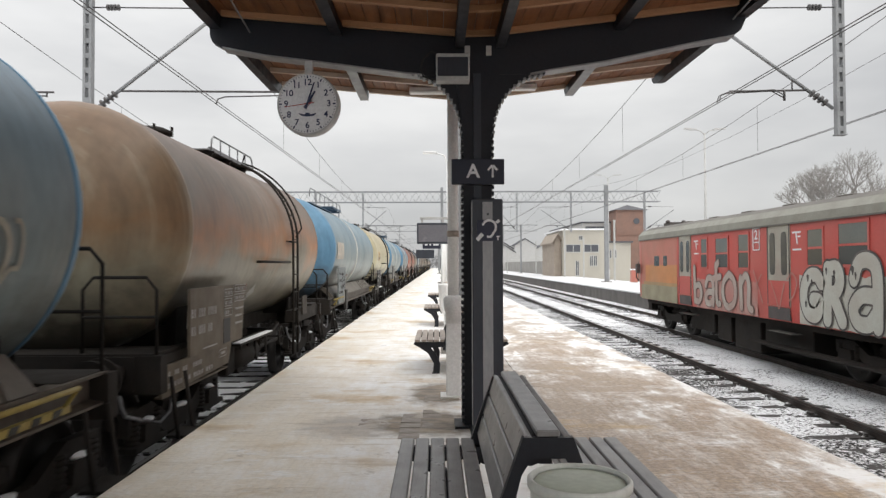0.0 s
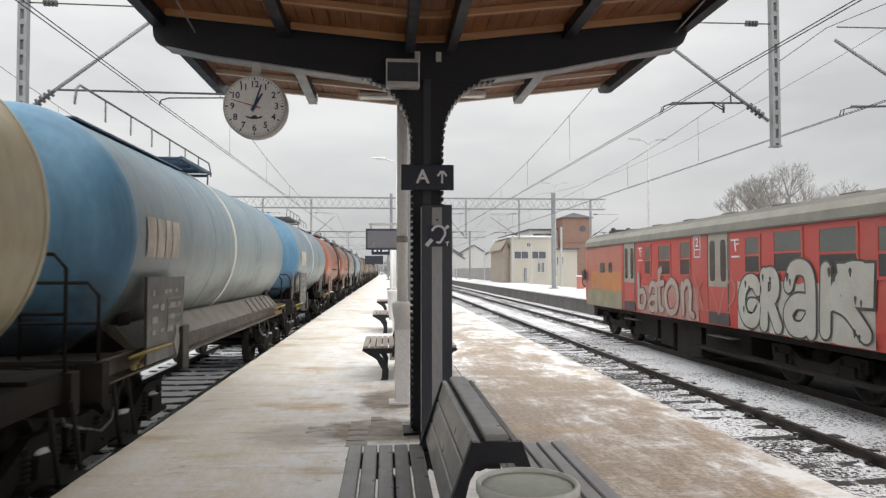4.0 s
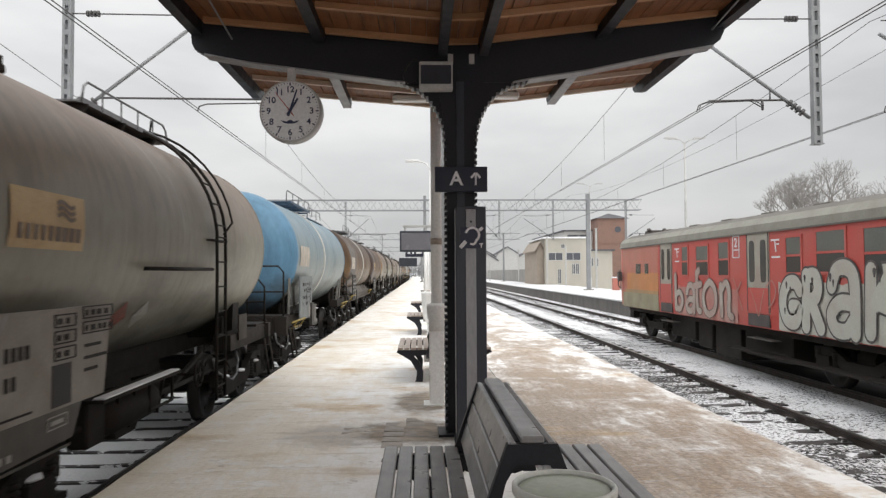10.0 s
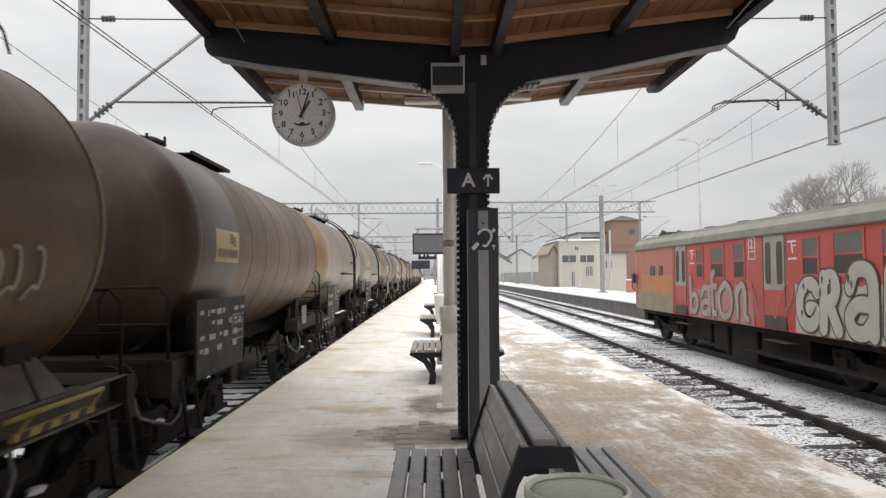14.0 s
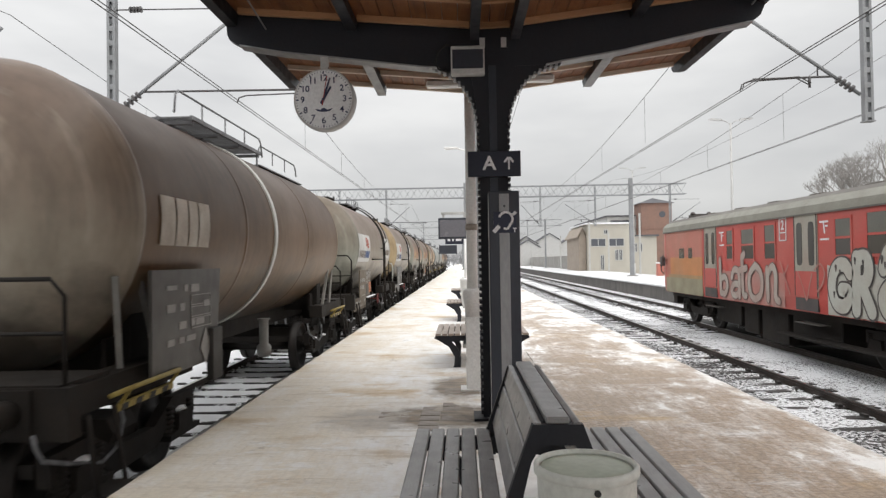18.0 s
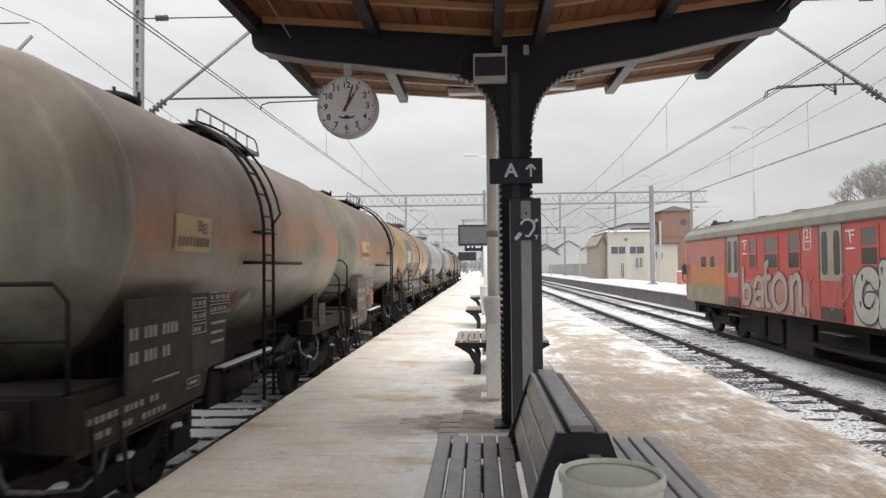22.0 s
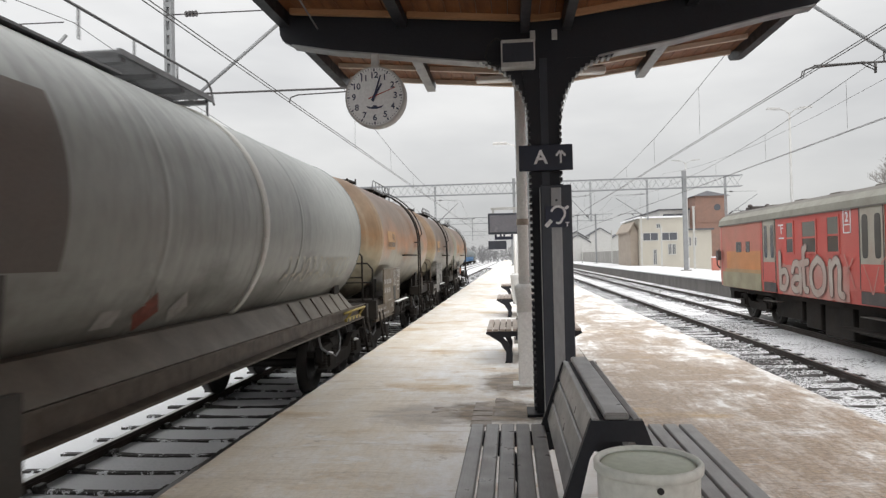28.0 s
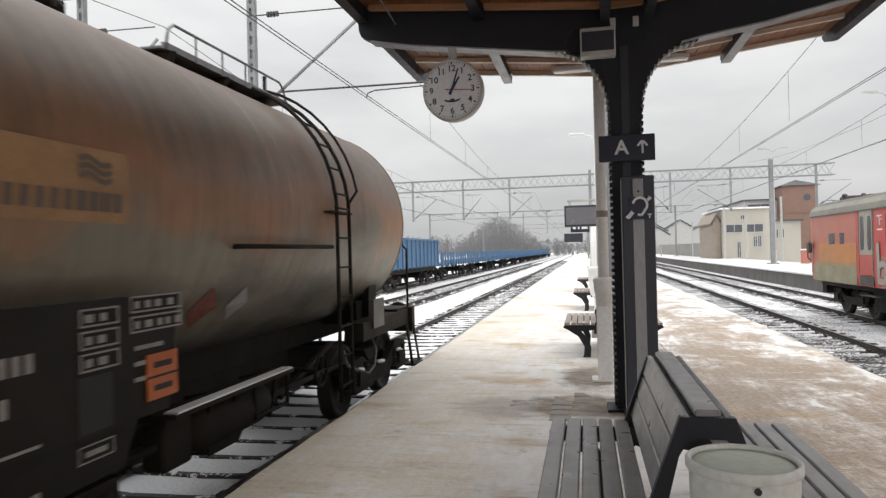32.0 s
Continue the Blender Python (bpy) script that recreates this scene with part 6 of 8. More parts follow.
P_ = tank_paint
pt = {
    "blue": P_("faded_blue_tank", (0.234, 0.289, 0.293), (0.325, 0.327, 0.296), (0.169, 0.253, 0.311), 0.65),
    "blue_end": P_("clean_blue_end", (0.109, 0.249, 0.390), (0.140, 0.242, 0.332), (0.128, 0.278, 0.418), 0.4),
    "slate": P_("slate_blue_tank", (0.205, 0.263, 0.274), (0.281, 0.274, 0.240), (0.137, 0.205, 0.267), 0.65),
    "rust": P_("rust_stained_tank", (0.260, 0.238, 0.180), (0.195, 0.151, 0.104), (0.122, 0.072, 0.046), stain=(0.464, 0.191, 0.070)),
    "rust_end": P_("beige_stained_end", (0.348, 0.313, 0.226), (0.267, 0.191, 0.116), (0.197, 0.122, 0.074), stain=(0.348, 0.186, 0.081)),
    "cream": P_("cream_tank", (0.580, 0.534, 0.365), (0.441, 0.394, 0.261), (0.452, 0.389, 0.249)),
    "red": P_("oxide_red_tank", (0.383, 0.128, 0.070), (0.261, 0.109, 0.070), (0.145, 0.065, 0.049)),
    "red_end": P_("clean_red_end", (0.464, 0.139, 0.064), (0.336, 0.107, 0.058), (0.290, 0.093, 0.052)),
    "maroon": P_("red_brown_tank", (0.304, 0.124, 0.072), (0.208, 0.102, 0.067), (0.122, 0.065, 0.049), stain=(0.441, 0.162, 0.081)),
    "brown": P_("brown_dusty_tank", (0.336, 0.293, 0.233), (0.210, 0.165, 0.118), (0.146, 0.095, 0.067)),
    "sooty": P_("sooty_brown_tank", (0.151, 0.135, 0.102), (0.104, 0.081, 0.058), (0.107, 0.070, 0.049), stain=(0.191, 0.102, 0.058)),
    "olive": P_("olive_brown_tank", (0.172, 0.108, 0.060), (0.118, 0.076, 0.043), (0.070, 0.044, 0.031), spec=0.16),
    "dark": P_("dark_brown_tank", (0.084, 0.055, 0.042), (0.055, 0.038, 0.031), (0.052, 0.035, 0.030)),
    "grey": P_("grey_green_tank", (0.284, 0.278, 0.226), (0.226, 0.195, 0.142), (0.157, 0.104, 0.072)),
    "grey_end": P_("grey_green_end", (0.296, 0.302, 0.258), (0.244, 0.220, 0.174), (0.197, 0.157, 0.118)),
    "tan": P_("tan_rusty_tank", (0.510, 0.371, 0.209), (0.290, 0.151, 0.072), (0.226, 0.128, 0.074), 0.8, drips=0.75),
    "tan_end": P_("tan_end", (0.459, 0.355, 0.209), (0.320, 0.230, 0.125), (0.278, 0.202, 0.118)),
    "pale": P_("pale_grey_tank", (0.300, 0.308, 0.286), (0.220, 0.223, 0.204), (0.331, 0.348, 0.342), 0.45),
    "pale_end": P_("slate_grey_end", (0.174, 0.195, 0.197), (0.144, 0.153, 0.151), (0.232, 0.255, 0.258)),
}
# rear seams at the start, kinds and looks, in the train's order
TRAIN_FRONT = [
    ("G", 5.03, "slate", "blue_end", "faded blue long tank wagon with grimy frame", (ex_scrawl(8, 9.5, -14, 1),)),
    ("A", 14.80, "rust", "rust_end", "beige tank wagon stained with rust and soot", (ex_hazmat(2.4),)),
    ("G", 27.57, "blue", "blue_end", "blue tank wagon faded to grey with pale ring", (ex_brand(dark=False), ex_hazmat(3.2))),
    ("A", 37.09, "cream", "cream", "cream tank wagon with arched ladder", (ex_label(label_pale, ink_grey), ex_hazmat(2.4))),
    ("G", 49.06, "blue", "blue_end", "blue tank wagon with yellow end rails", (ex_brand(dark=False),)),
    ("P", 61.09, "slate", "blue_end", "blue tank wagon on legs, flank faded grey", (ex_brand(1.2, dark=False),)),
    ("A", 70.33, "red", "red_end", "oxide-red tank wagon with spray-paint on its flank", (ex_scrawl(3.6, 6.4, -12, 3, None, 12.0, 0.06), ex_hazmat(2.4))),
    ("A", 80.14, "maroon", "red", "dull red-brown tank wagon streaked with dust", (ex_hazmat(2.4),)),
    ("A", 89.28, "grey", "grey_end", "grey-green tank wagon with yellow label", (ex_label(label_pale, ink_grey), ex_hazmat(2.4))),
    ("P", 101.35, "blue", "blue_end", "blue tank wagon on legs with bright blue end", (ex_brand(dark=False),)),
    ("G", 113.75, "olive", "olive", "brown tank wagon with dark field and pale ring", (ex_brand(), ex_scrawl(3.6, 4.8, -20, 5), ex_scrawl(6.4, 9.4, -17, 6, None, 8.0, 0.028))),
    ("R", 123.5, "olive", "dark", "dark brown ribbed tank wagon with yellow label", (ex_label(label_pale, ink_grey),)),
    ("A", 132.72, "brown", "rust_end", "dusty brown tank wagon with arched ladder", (ex_hazmat(2.4),)),
]
TRAIN_REAR = [
    ("A", 142.22, "grey", "grey_end", "grey-green tank wagon with stained orange label", (ex_label(label_pale, ink_grey), ex_hazmat(2.4))),
    ("P", 155.0, "olive", "brown", "brown tank wagon on legs with pale ring", (ex_brand(dark=False),)),
    ("A", 165.61, "brown", "grey_end", "grey-brown tank wagon with two white signs", (ex_sign(1.0, 2.1, -18, 14, 9, ink_blue, ink_red), ex_sign(6.2, 1.7, -13, 17, 7, ink_grey), ex_hazmat(2.4, True))),
    ("A", 175.89, "brown", "tan_end", "tan-ended tank wagon with two white signs", (ex_sign(1.0, 2.1, -18, 14, 9, ink_blue, ink_red), ex_sign(6.2, 1.7, -13, 17, 7, ink_grey))),
    ("A", 185.88, "rust", "grey_end", "beige-brown tank wagon with small label", (ex_label(label_pale, ink_grey, 1.12, 0.78, -4.0, 14.0), ex_hazmat(2.4))),
    ("A", 195.37, "rust", "grey_end", "grey-ended brown tank wagon with yellow label", (ex_label(label_pale, ink_grey), ex_hazmat(2.4, True))),
    ("G", 207.63, "tan", "tan_end", "tan tank wagon with rusty streaks and dark field", (ex_brand(), ex_scrawl(2.6, 5.4, -18, 8, label_dark, 9.0, 0.06), ex_scrawl(2.8, 5.0, -13, 18, None, 8.0, 0.025), ex_hazmat(3.2))),
    ("G", 220.3, "pale", "pale_end", "pale grey tank wagon with slate end", (ex_hazmat(3.2),)),
    ("G", 233.2, "pale", "pale_end", "pale grey tank wagon with dark field and scrawls", (ex_brand(), ex_scrawl(6.3, 9.3, -24, 11, None, 7.0, 0.03), ex_hazmat(3.2))),
    ("A", 242.84, "rust", "rust_end", "rust-stained brown tank wagon with orange label", (ex_label(label_yellow, ink_grey), ex_hazmat(2.4))),
    ("A", 252.81, "sooty", "rust_end", "rust-ended sooty tank wagon with orange label", (ex_label(label_yellow, ink_grey), ex_hazmat(2.4))),
    ("A", 262.12, "rust", "grey_end", "last tank wagon, brown with yellow label", (ex_label(label_yellow, ink_grey), ex_hazmat(2.4, True))),
]
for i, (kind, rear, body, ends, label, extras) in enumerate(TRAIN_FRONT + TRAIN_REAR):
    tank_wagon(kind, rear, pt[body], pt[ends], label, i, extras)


# ---- electric multiple unit on the second right-hand track ----
emu_red = worn("faded_train_red", (0.56, 0.075, 0.060), (0.49, 0.145, 0.12), 0.45, 0, 1.0, amount=0.7)
emu_orange = worn("faded_train_orange", (0.62, 0.24, 0.07), (0.46, 0.25, 0.13), 0.5, 0, 1.0, amount=0.8)
emu_pink = worn("sun_bleached_red", (0.55, 0.17, 0.13), (0.45, 0.24, 0.18), 0.55, 0, 1.0, amount=0.8)
emu_blend = worn("orange_khaki_paint", (0.47, 0.28, 0.13), (0.35, 0.26, 0.16), 0.55, 0, 1.0, amount=0.8)
emu_khaki = worn("dirty_khaki_skirt", (0.36, 0.33, 0.22), (0.25, 0.22, 0.16), 0.6, 0, 1.5, amount=0.6)
emu_grey = worn("grimy_train_grey", (0.29, 0.285, 0.24), (0.21, 0.195, 0.165), 0.55, 0, 1.5, amount=0.6)
emu_roof = worn("sooty_roof", (0.17, 0.155, 0.135), (0.10, 0.09, 0.08), 0.65, 0, 1.2, (1, 0.5, 1))
graf_white = worn("white_spray_field", (0.53, 0.54, 0.485), (0.44, 0.385, 0.33), 0.6, 0, 2.2, amount=0.6, bumps=0)
graf_faded = worn("faded_spray_field", (0.46, 0.42, 0.37), (0.44, 0.27, 0.235), 0.6, 0, 2.2, amount=0.7, bumps=0)
graf_pink = worn("pink_spray_ground", (0.50, 0.20, 0.17), (0.46, 0.33, 0.29), 0.6, 0, 1.8, amount=0.7, bumps=0)
graf_soft = worn("thin_spray_outline", (0.17, 0.13, 0.12), (0.26, 0.14, 0.12), 0.6, 0, 4, amount=0.6, bumps=0)
graf_dark = worn("dark_spray_outline", (0.06, 0.058, 0.058), (0.16, 0.12, 0.11), 0.6, 0, 4, amount=0.6, bumps=0)
EMU_X, EMU_FRONT, EMU_BACK = 8.15, 23.3, -6.0
EL = EMU_FRONT - EMU_BACK
SIDE = -1.43
emu = thing("electric_train", "faded red electric train with grey roof and graffiti", "train", at=pose(EMU_X, EMU_FRONT, RAIL_Z))


def yl(y):
    return y - EMU_FRONT


b = B()
slab(b, [(-1.40, 0.93), (SIDE, 1.2), (SIDE, 2.83), (1.43, 2.83), (1.43, 1.2), (1.40, 0.93)], "y", -EL, -0.45)
part("body", b, emu_red, emu)
b = B()
rings = []
for d, k in ((-0.45, 1.0), (-0.12, 0.96), (0.0, 0.88)):
    rings.append([b.verts.new((x * k, d, z)) for x, z in ((-1.40, 0.95), (SIDE, 1.2), (SIDE, 2.83), (1.43, 2.83), (1.43, 1.2), (1.40, 0.95))])
for p, q in zip(rings, rings[1:]):
    for i in range(6):
        b.faces.new((p[i], p[(i + 1) % 6], q[(i + 1) % 6], q[i]))
b.faces.new(rings[-1])
b.faces.new(rings[0][::-1])
part("cab_nose", b, emu_pink, emu, "bleached red cab end")
part("cab_side", box(B(), SIDE - 0.004, SIDE + 0.01, yl(22.75), yl(19.4), 1.20, 2.80), emu_pink, emu, "sun-bleached red cab side")
part("orange_field", box(B(), SIDE - 0.008, SIDE + 0.01, yl(22.3), yl(19.4), 1.50, 2.02), emu_orange, emu, "faded orange paint field")
part("faded_edge", box(B(), SIDE - 0.0075, SIDE + 0.01, yl(22.5), yl(19.4), 1.40, 1.50), emu_blend, emu, "orange paint worn into khaki")
part("cab_skirt", box(B(), SIDE - 0.008, SIDE + 0.02, yl(22.75), yl(19.4), 0.94, 1.40), emu_khaki, emu, "dirty khaki lower band")
b = B()
slab(b, [(-1.45, 2.81), (-1.43, 2.98), (-1.30, 3.12), (1.30, 3.12), (1.43, 2.98), (1.45, 2.81)], "y", -EL, -0.25)
part("cantrail", b, emu_grey, emu, "grimy grey band below the roof")
b = B()
slab(b, [(-1.30, 3.115), (-1.10, 3.22), (-0.6, 3.29), (0.6, 3.29), (1.10, 3.22), (1.30, 3.115)], "y", -EL, -0.4)
part("roof", b, emu_roof, emu, "sooty rounded roof")
part("gutter", box(B(), -1.475, -1.43, -EL, -0.4, 2.80, 2.83), emu_roof, emu)
for y in (20.6, 18.6, 16.6, 14.6, 12.6, 10.6, 8.6):
    part("roof_vent", box(B(), -0.75, -0.25, yl(y) - 0.25, yl(y) + 0.25, 3.27, 3.31), emu_roof, emu, bevel=0.015)
b = B()
box(b, -0.8, 0.1, yl(22.4), yl(21.7), 3.27, 3.36)
for s in (-0.5, 0.0, 0.5):
    lathe(b, [(3.34, 0.06), (3.38, 0.08), (3.42, 0.06), (3.44, 0.02)], "z", 10, (s - 0.3, yl(22.0), 0))
part("roof_gear", b, graf_dark, emu, "dark roof insulators")
b = B()
pipe(b, [(SIDE - 0.02, yl(23.0), 1.5), (SIDE - 0.10, yl(23.0), 1.6), (SIDE - 0.10, yl(23.0), 2.0), (SIDE - 0.02, yl(23.0), 2.1)], 0.02)
box(b, SIDE - 0.16, SIDE - 0.06, yl(22.9), yl(22.7), 1.75, 2.05)
part("cab_mirror", b, graf_dark, emu)


def emu_window(y0, y1, z0, z1, split):
    """A framed window: upper pane and darker lower pane."""
    yc, zc, w, h = (y0 + y1) / 2, (z0 + z1) / 2 + 0.55, abs(y1 - y0) / 2, (z1 - z0) / 2
    fr = B()
    for a in ((-w - 0.05, -w, -h - 0.05, h + 0.05), (w, w + 0.05, -h - 0.05, h + 0.05), (-w, w, h, h + 0.05), (-w, w, -h - 0.05, -h), (-w, w, h * (1 - 2 * split) - 0.02, h * (1 - 2 * split) + 0.02)):
        box(fr, -0.016, 0.01, a[0], a[1], a[2], a[3])
    wn = part("window", fr, emu_red, emu, at=pose(SIDE, yl(yc), zc))
    part("upper_pane", box(B(), -0.007, 0.0, -w, w, h * (1 - 2 * split) + 0.02, h), pane_green, wn, "greenish dusty pane")
    part("lower_pane", box(B(), -0.009, 0.0, -w, w, -h, h * (1 - 2 * split) - 0.02), glass_dark, wn, "dark lower pane")
    return wn


pane_green = worn("dusty_green_glass", (0.15, 0.16, 0.145), (0.21, 0.21, 0.19), 0.15, 0, 1.5, amount=0.6, bumps=0)
for y0, y1, z0, z1 in ((17.24, 17.61, 1.42, 2.12), (16.02, 16.7, 1.42, 2.10), (14.95, 15.44, 1.42, 2.14), (12.09, 12.57, 1.48, 2.11), (10.82, 11.6, 1.49, 2.16),
                       (9.50, 10.34, 1.42, 2.14), (8.10, 9.05, 1.42, 2.10), (6.75, 7.7, 1.42, 2.10), (3.2, 4.1, 1.42, 2.1), (1.8, 2.7, 1.42, 2.1), (-0.6, 0.4, 1.42, 2.1)):
    emu_window(y0, y1, z0, z1, 0.52)
for y0, y1 in ((20.94, 21.4), (20.23, 20.55)):
    part("cab_window", box(B(), SIDE - 0.014, SIDE + 0.005, yl(y0), yl(y1), 1.99, 2.29), glass_dark, emu, "small dark cab window", bevel=0.004)


def emu_door(y0, y1):
    """A folding double door with tall rounded panes, above a dark step recess."""
    dr = part("double_door", box(B(), SIDE - 0.012, SIDE + 0.02, yl(y0), yl(y1), 1.22, 2.84), emu_door_mat, emu, "grey folding double door")
    mid = (yl(y0) + yl(y1)) / 2
    for s in (-1, 1):
        yc = mid + s * (y1 - y0) / 4
        b = B()
        pts = []
        for k in range(16):
            a = 2 * math.pi * k / 16
            pts.append((yc + 0.11 * math.copysign(abs(math.cos(a)) ** 0.4, math.cos(a)), 2.25 + 0.42 * math.copysign(abs(math.sin(a)) ** 0.4, math.sin(a))))
        slab(b, pts, "x", SIDE - 0.018, SIDE)
        part("door_pane", b, glass_dark, dr, "tall rounded door pane")
        part("door_rubber", box(B(), SIDE - 0.02, SIDE, yc + s * 0.20 - 0.012, yc + s * 0.20 + 0.012, 1.24, 2.82), graf_dark, dr)
    part("door_kick_panel", box(B(), SIDE - 0.016, SIDE, yl(y0) + 0.02, yl(y1) - 0.02, 1.225, 1.72), emu_red, dr, "red painted lower door panel")
    part("step_recess", box(B(), SIDE - 0.011, SIDE + 0.02, yl(y0) + 0.03, yl(y1) - 0.03, 0.96, 1.20), graf_dark, dr, "dark step recess")
    part("door_step", box(B(), SIDE - 0.02, SIDE + 0.2, yl(y0) - 0.02, yl(y1) + 0.02, 0.70, 0.715), plate_grey, dr, "grimy footboard")
    return dr


emu_door_mat = worn("grimy_door_grey_paint", (0.40, 0.39, 0.33), (0.34, 0.20, 0.16), 0.5, 0, 2.0, amount=0.45)
emu_door(18.32, 19.22)
emu_door(13.19, 14.11)
emu_door(5.0, 5.9)


def side_text(name, text, size, material, y, z, lift, fat=0.0, sx=1.0, lab=""):
    m = Matrix.Translation((SIDE - lift, yl(y), z + 0.55)) @ Matrix(((0, 0, -1), (-1, 0, 0), (0, 1, 0))).to_4x4()
    return letters(name, text, size, material, emu, m, lab, 0.001, fat, sx)


# class numeral in its frame, operator's mark as plain bars
b = B()
for a in ((14.43, 14.46, 1.78, 2.26), (14.72, 14.75, 1.78, 2.26), (14.43, 14.75, 2.23, 2.26), (14.43, 14.75, 1.94, 1.965), (14.43, 14.75, 1.78, 1.805)):
    box(b, SIDE - 0.008, SIDE, yl(a[0]), yl(a[1]), a[2] + 0.55, a[3] + 0.55)
part("class_frame", b, sign_white, emu, "white frame round the class numeral")
side_text("class_numeral", "2", 0.27, sign_white, 14.59, 2.10, 0.008, 0.008)
for y in (12.95, 17.95):
    b = B()
    bar(b, (SIDE - 0.006, yl(y) + 0.16, 2.64), (SIDE - 0.006, yl(y) - 0.14, 2.64), 0.008, 0.035)
    bar(b, (SIDE - 0.006, yl(y) + 0.02, 2.62), (SIDE - 0.006, yl(y) - 0.02, 2.42), 0.008, 0.035)
    bar(b, (SIDE - 0.006, yl(y) - 0.04, 2.56), (SIDE - 0.006, yl(y) - 0.13, 2.56), 0.008, 0.03)
    box(b, SIDE - 0.008, SIDE, yl(y) - 0.15, yl(y) + 0.15, 2.30, 2.335)
    part("operator_mark", b, sign_white, emu, "white operator's mark as plain bars")
# spray-painted lettering, pale with dark outlines
STROKES = {
    "G": [[(0.78, 0.80), (0.62, 0.96), (0.36, 0.94), (0.18, 0.72), (0.15, 0.40), (0.30, 0.14), (0.58, 0.10), (0.72, 0.26), (0.72, 0.42), (0.50, 0.44)]],
    "R": [[(0.18, 0.08), (0.22, 0.92)], [(0.22, 0.90), (0.58, 0.92), (0.70, 0.72), (0.55, 0.54), (0.26, 0.52)], [(0.42, 0.50), (0.78, 0.08)]],
    "a": [[(0.20, 0.74), (0.34, 0.98), (0.62, 1.00), (0.78, 0.80), (0.78, 0.08)], [(0.74, 0.50), (0.40, 0.50), (0.18, 0.32), (0.28, 0.12), (0.56, 0.10), (0.74, 0.24)]],
    "K": [[(0.16, 0.08), (0.20, 0.94)], [(0.92, 0.94), (0.62, 0.90), (0.28, 0.48)], [(0.36, 0.50), (0.66, 0.40), (0.98, 0.10)]],
}
STROKES.update({
    "b": [[(0.14, 1.15), (0.18, 0.10)], [(0.20, 0.56), (0.52, 0.62), (0.68, 0.36), (0.50, 0.10), (0.20, 0.12)]],
    "t": [[(0.30, 1.20), (0.34, 0.20), (0.60, 0.08)], [(0.06, 0.80), (0.66, 0.86)], [(0.30, 1.15), (0.48, 1.26)]],
    "o": [[(0.44, 0.78), (0.16, 0.60), (0.10, 0.34), (0.22, 0.10), (0.42, 0.03)], [(0.42, 0.03), (0.68, 0.14), (0.78, 0.40), (0.68, 0.66), (0.44, 0.78)]],
    "n": [[(0.14, 0.70), (0.18, 0.08)], [(0.18, 0.60), (0.44, 0.76), (0.62, 0.58), (0.60, 0.14), (0.78, 0.06)]],
})


def smooth_line(pts, steps=5):
    """A rounded line through the given points."""
    out = []
    n = len(pts)
    for k in range(n - 1):
        p0, p1, p2, p3 = (Vector(pts[max(k - 1, 0)]), Vector(pts[k]), Vector(pts[k + 1]), Vector(pts[min(k + 2, n - 1)]))
        for q in range(steps):
            u = q / steps
            out.append(0.5 * (2 * p1 + (p2 - p0) * u + (2 * p0 - 5 * p1 + 4 * p2 - p3) * u * u + (3 * p1 - p0 - 3 * p2 + p3) * u ** 3))
    return out + [Vector(pts[-1])]


def stroke_mesh(line, w, x):
    """One flat spray stroke with round ends."""
    b = B()
    d0, d1 = (line[1] - line[0]).normalized(), (line[-1] - line[-2]).normalized()
    ext = [(line[0] - d0 * w / 2 * c, r) for c, r in ((1.0, 0.15), (0.87, 0.5), (0.5, 0.87))] + [(p, 1.0) for p in line] + [(line[-1] + d1 * w / 2 * c, r) for c, r in ((0.5, 0.87), (0.87, 0.5), (1.0, 0.15))]
    prev = None
    for k, (p, r) in enumerate(ext):
        d = (ext[min(k + 1, len(ext) - 1)][0] - ext[max(k - 1, 0)][0]).normalized()
        n = Vector((-d.y, d.x)) * w / 2 * r
        pair = [b.verts.new((x, q.x, q.y)) for q in (p + n, p - n)]
        if prev:
            b.faces.new((prev[0], prev[1], pair[1], pair[0]))
        prev = pair
    return b


def spray_letter(ch, y, z, wide, high, brush, outline, fill=None):
    """A spray-painted letter of thick rounded strokes over a darker outline; y is its left end as one reads."""
    for nm, w_, lift, m_, lab in (("graffiti_outline", brush + outline, 0.0175, graf_dark, "dark outline of spray-painted letter"), ("graffiti_letter", brush, 0.0215, fill or graf_white, "pale spray-painted letter")):
        if fill and nm == "graffiti_outline":
            m_ = graf_soft
        for k, line in enumerate(STROKES[ch]):
            pts = smooth_line([(yl(y) - u * wide, z + 0.55 + v * high) for u, v in line])
            part(nm, stroke_mesh(pts, w_, SIDE - lift - 0.0012 * k), m_, emu, lab)


def spray_field(name, y0, y1, z0, z1, material, seed, label):
    """A ragged patch of sprayed ground colour behind the letters."""
    n = 36
    top = [(yl(y0 + (y1 - y0) * k / n), z1 + 0.55 + 0.07 * noise.noise((k * 0.45, seed, 0)) + 0.03 * noise.noise((k * 1.7, seed, 3))) for k in range(n + 1)]
    low = [(yl(y0 + (y1 - y0) * k / n), z0 + 0.55 + 0.03 * noise.noise((k * 0.5, seed, 9))) for k in range(n + 1)]
    b = B()
    va = [b.verts.new((SIDE - 0.0035, y, z)) for y, z in top]
    vb = [b.verts.new((SIDE - 0.0035, y, z)) for y, z in low]
    for k in range(n):
        b.faces.new((va[k], va[k + 1], vb[k + 1], vb[k]))
    return part(name, b, material, emu, label)


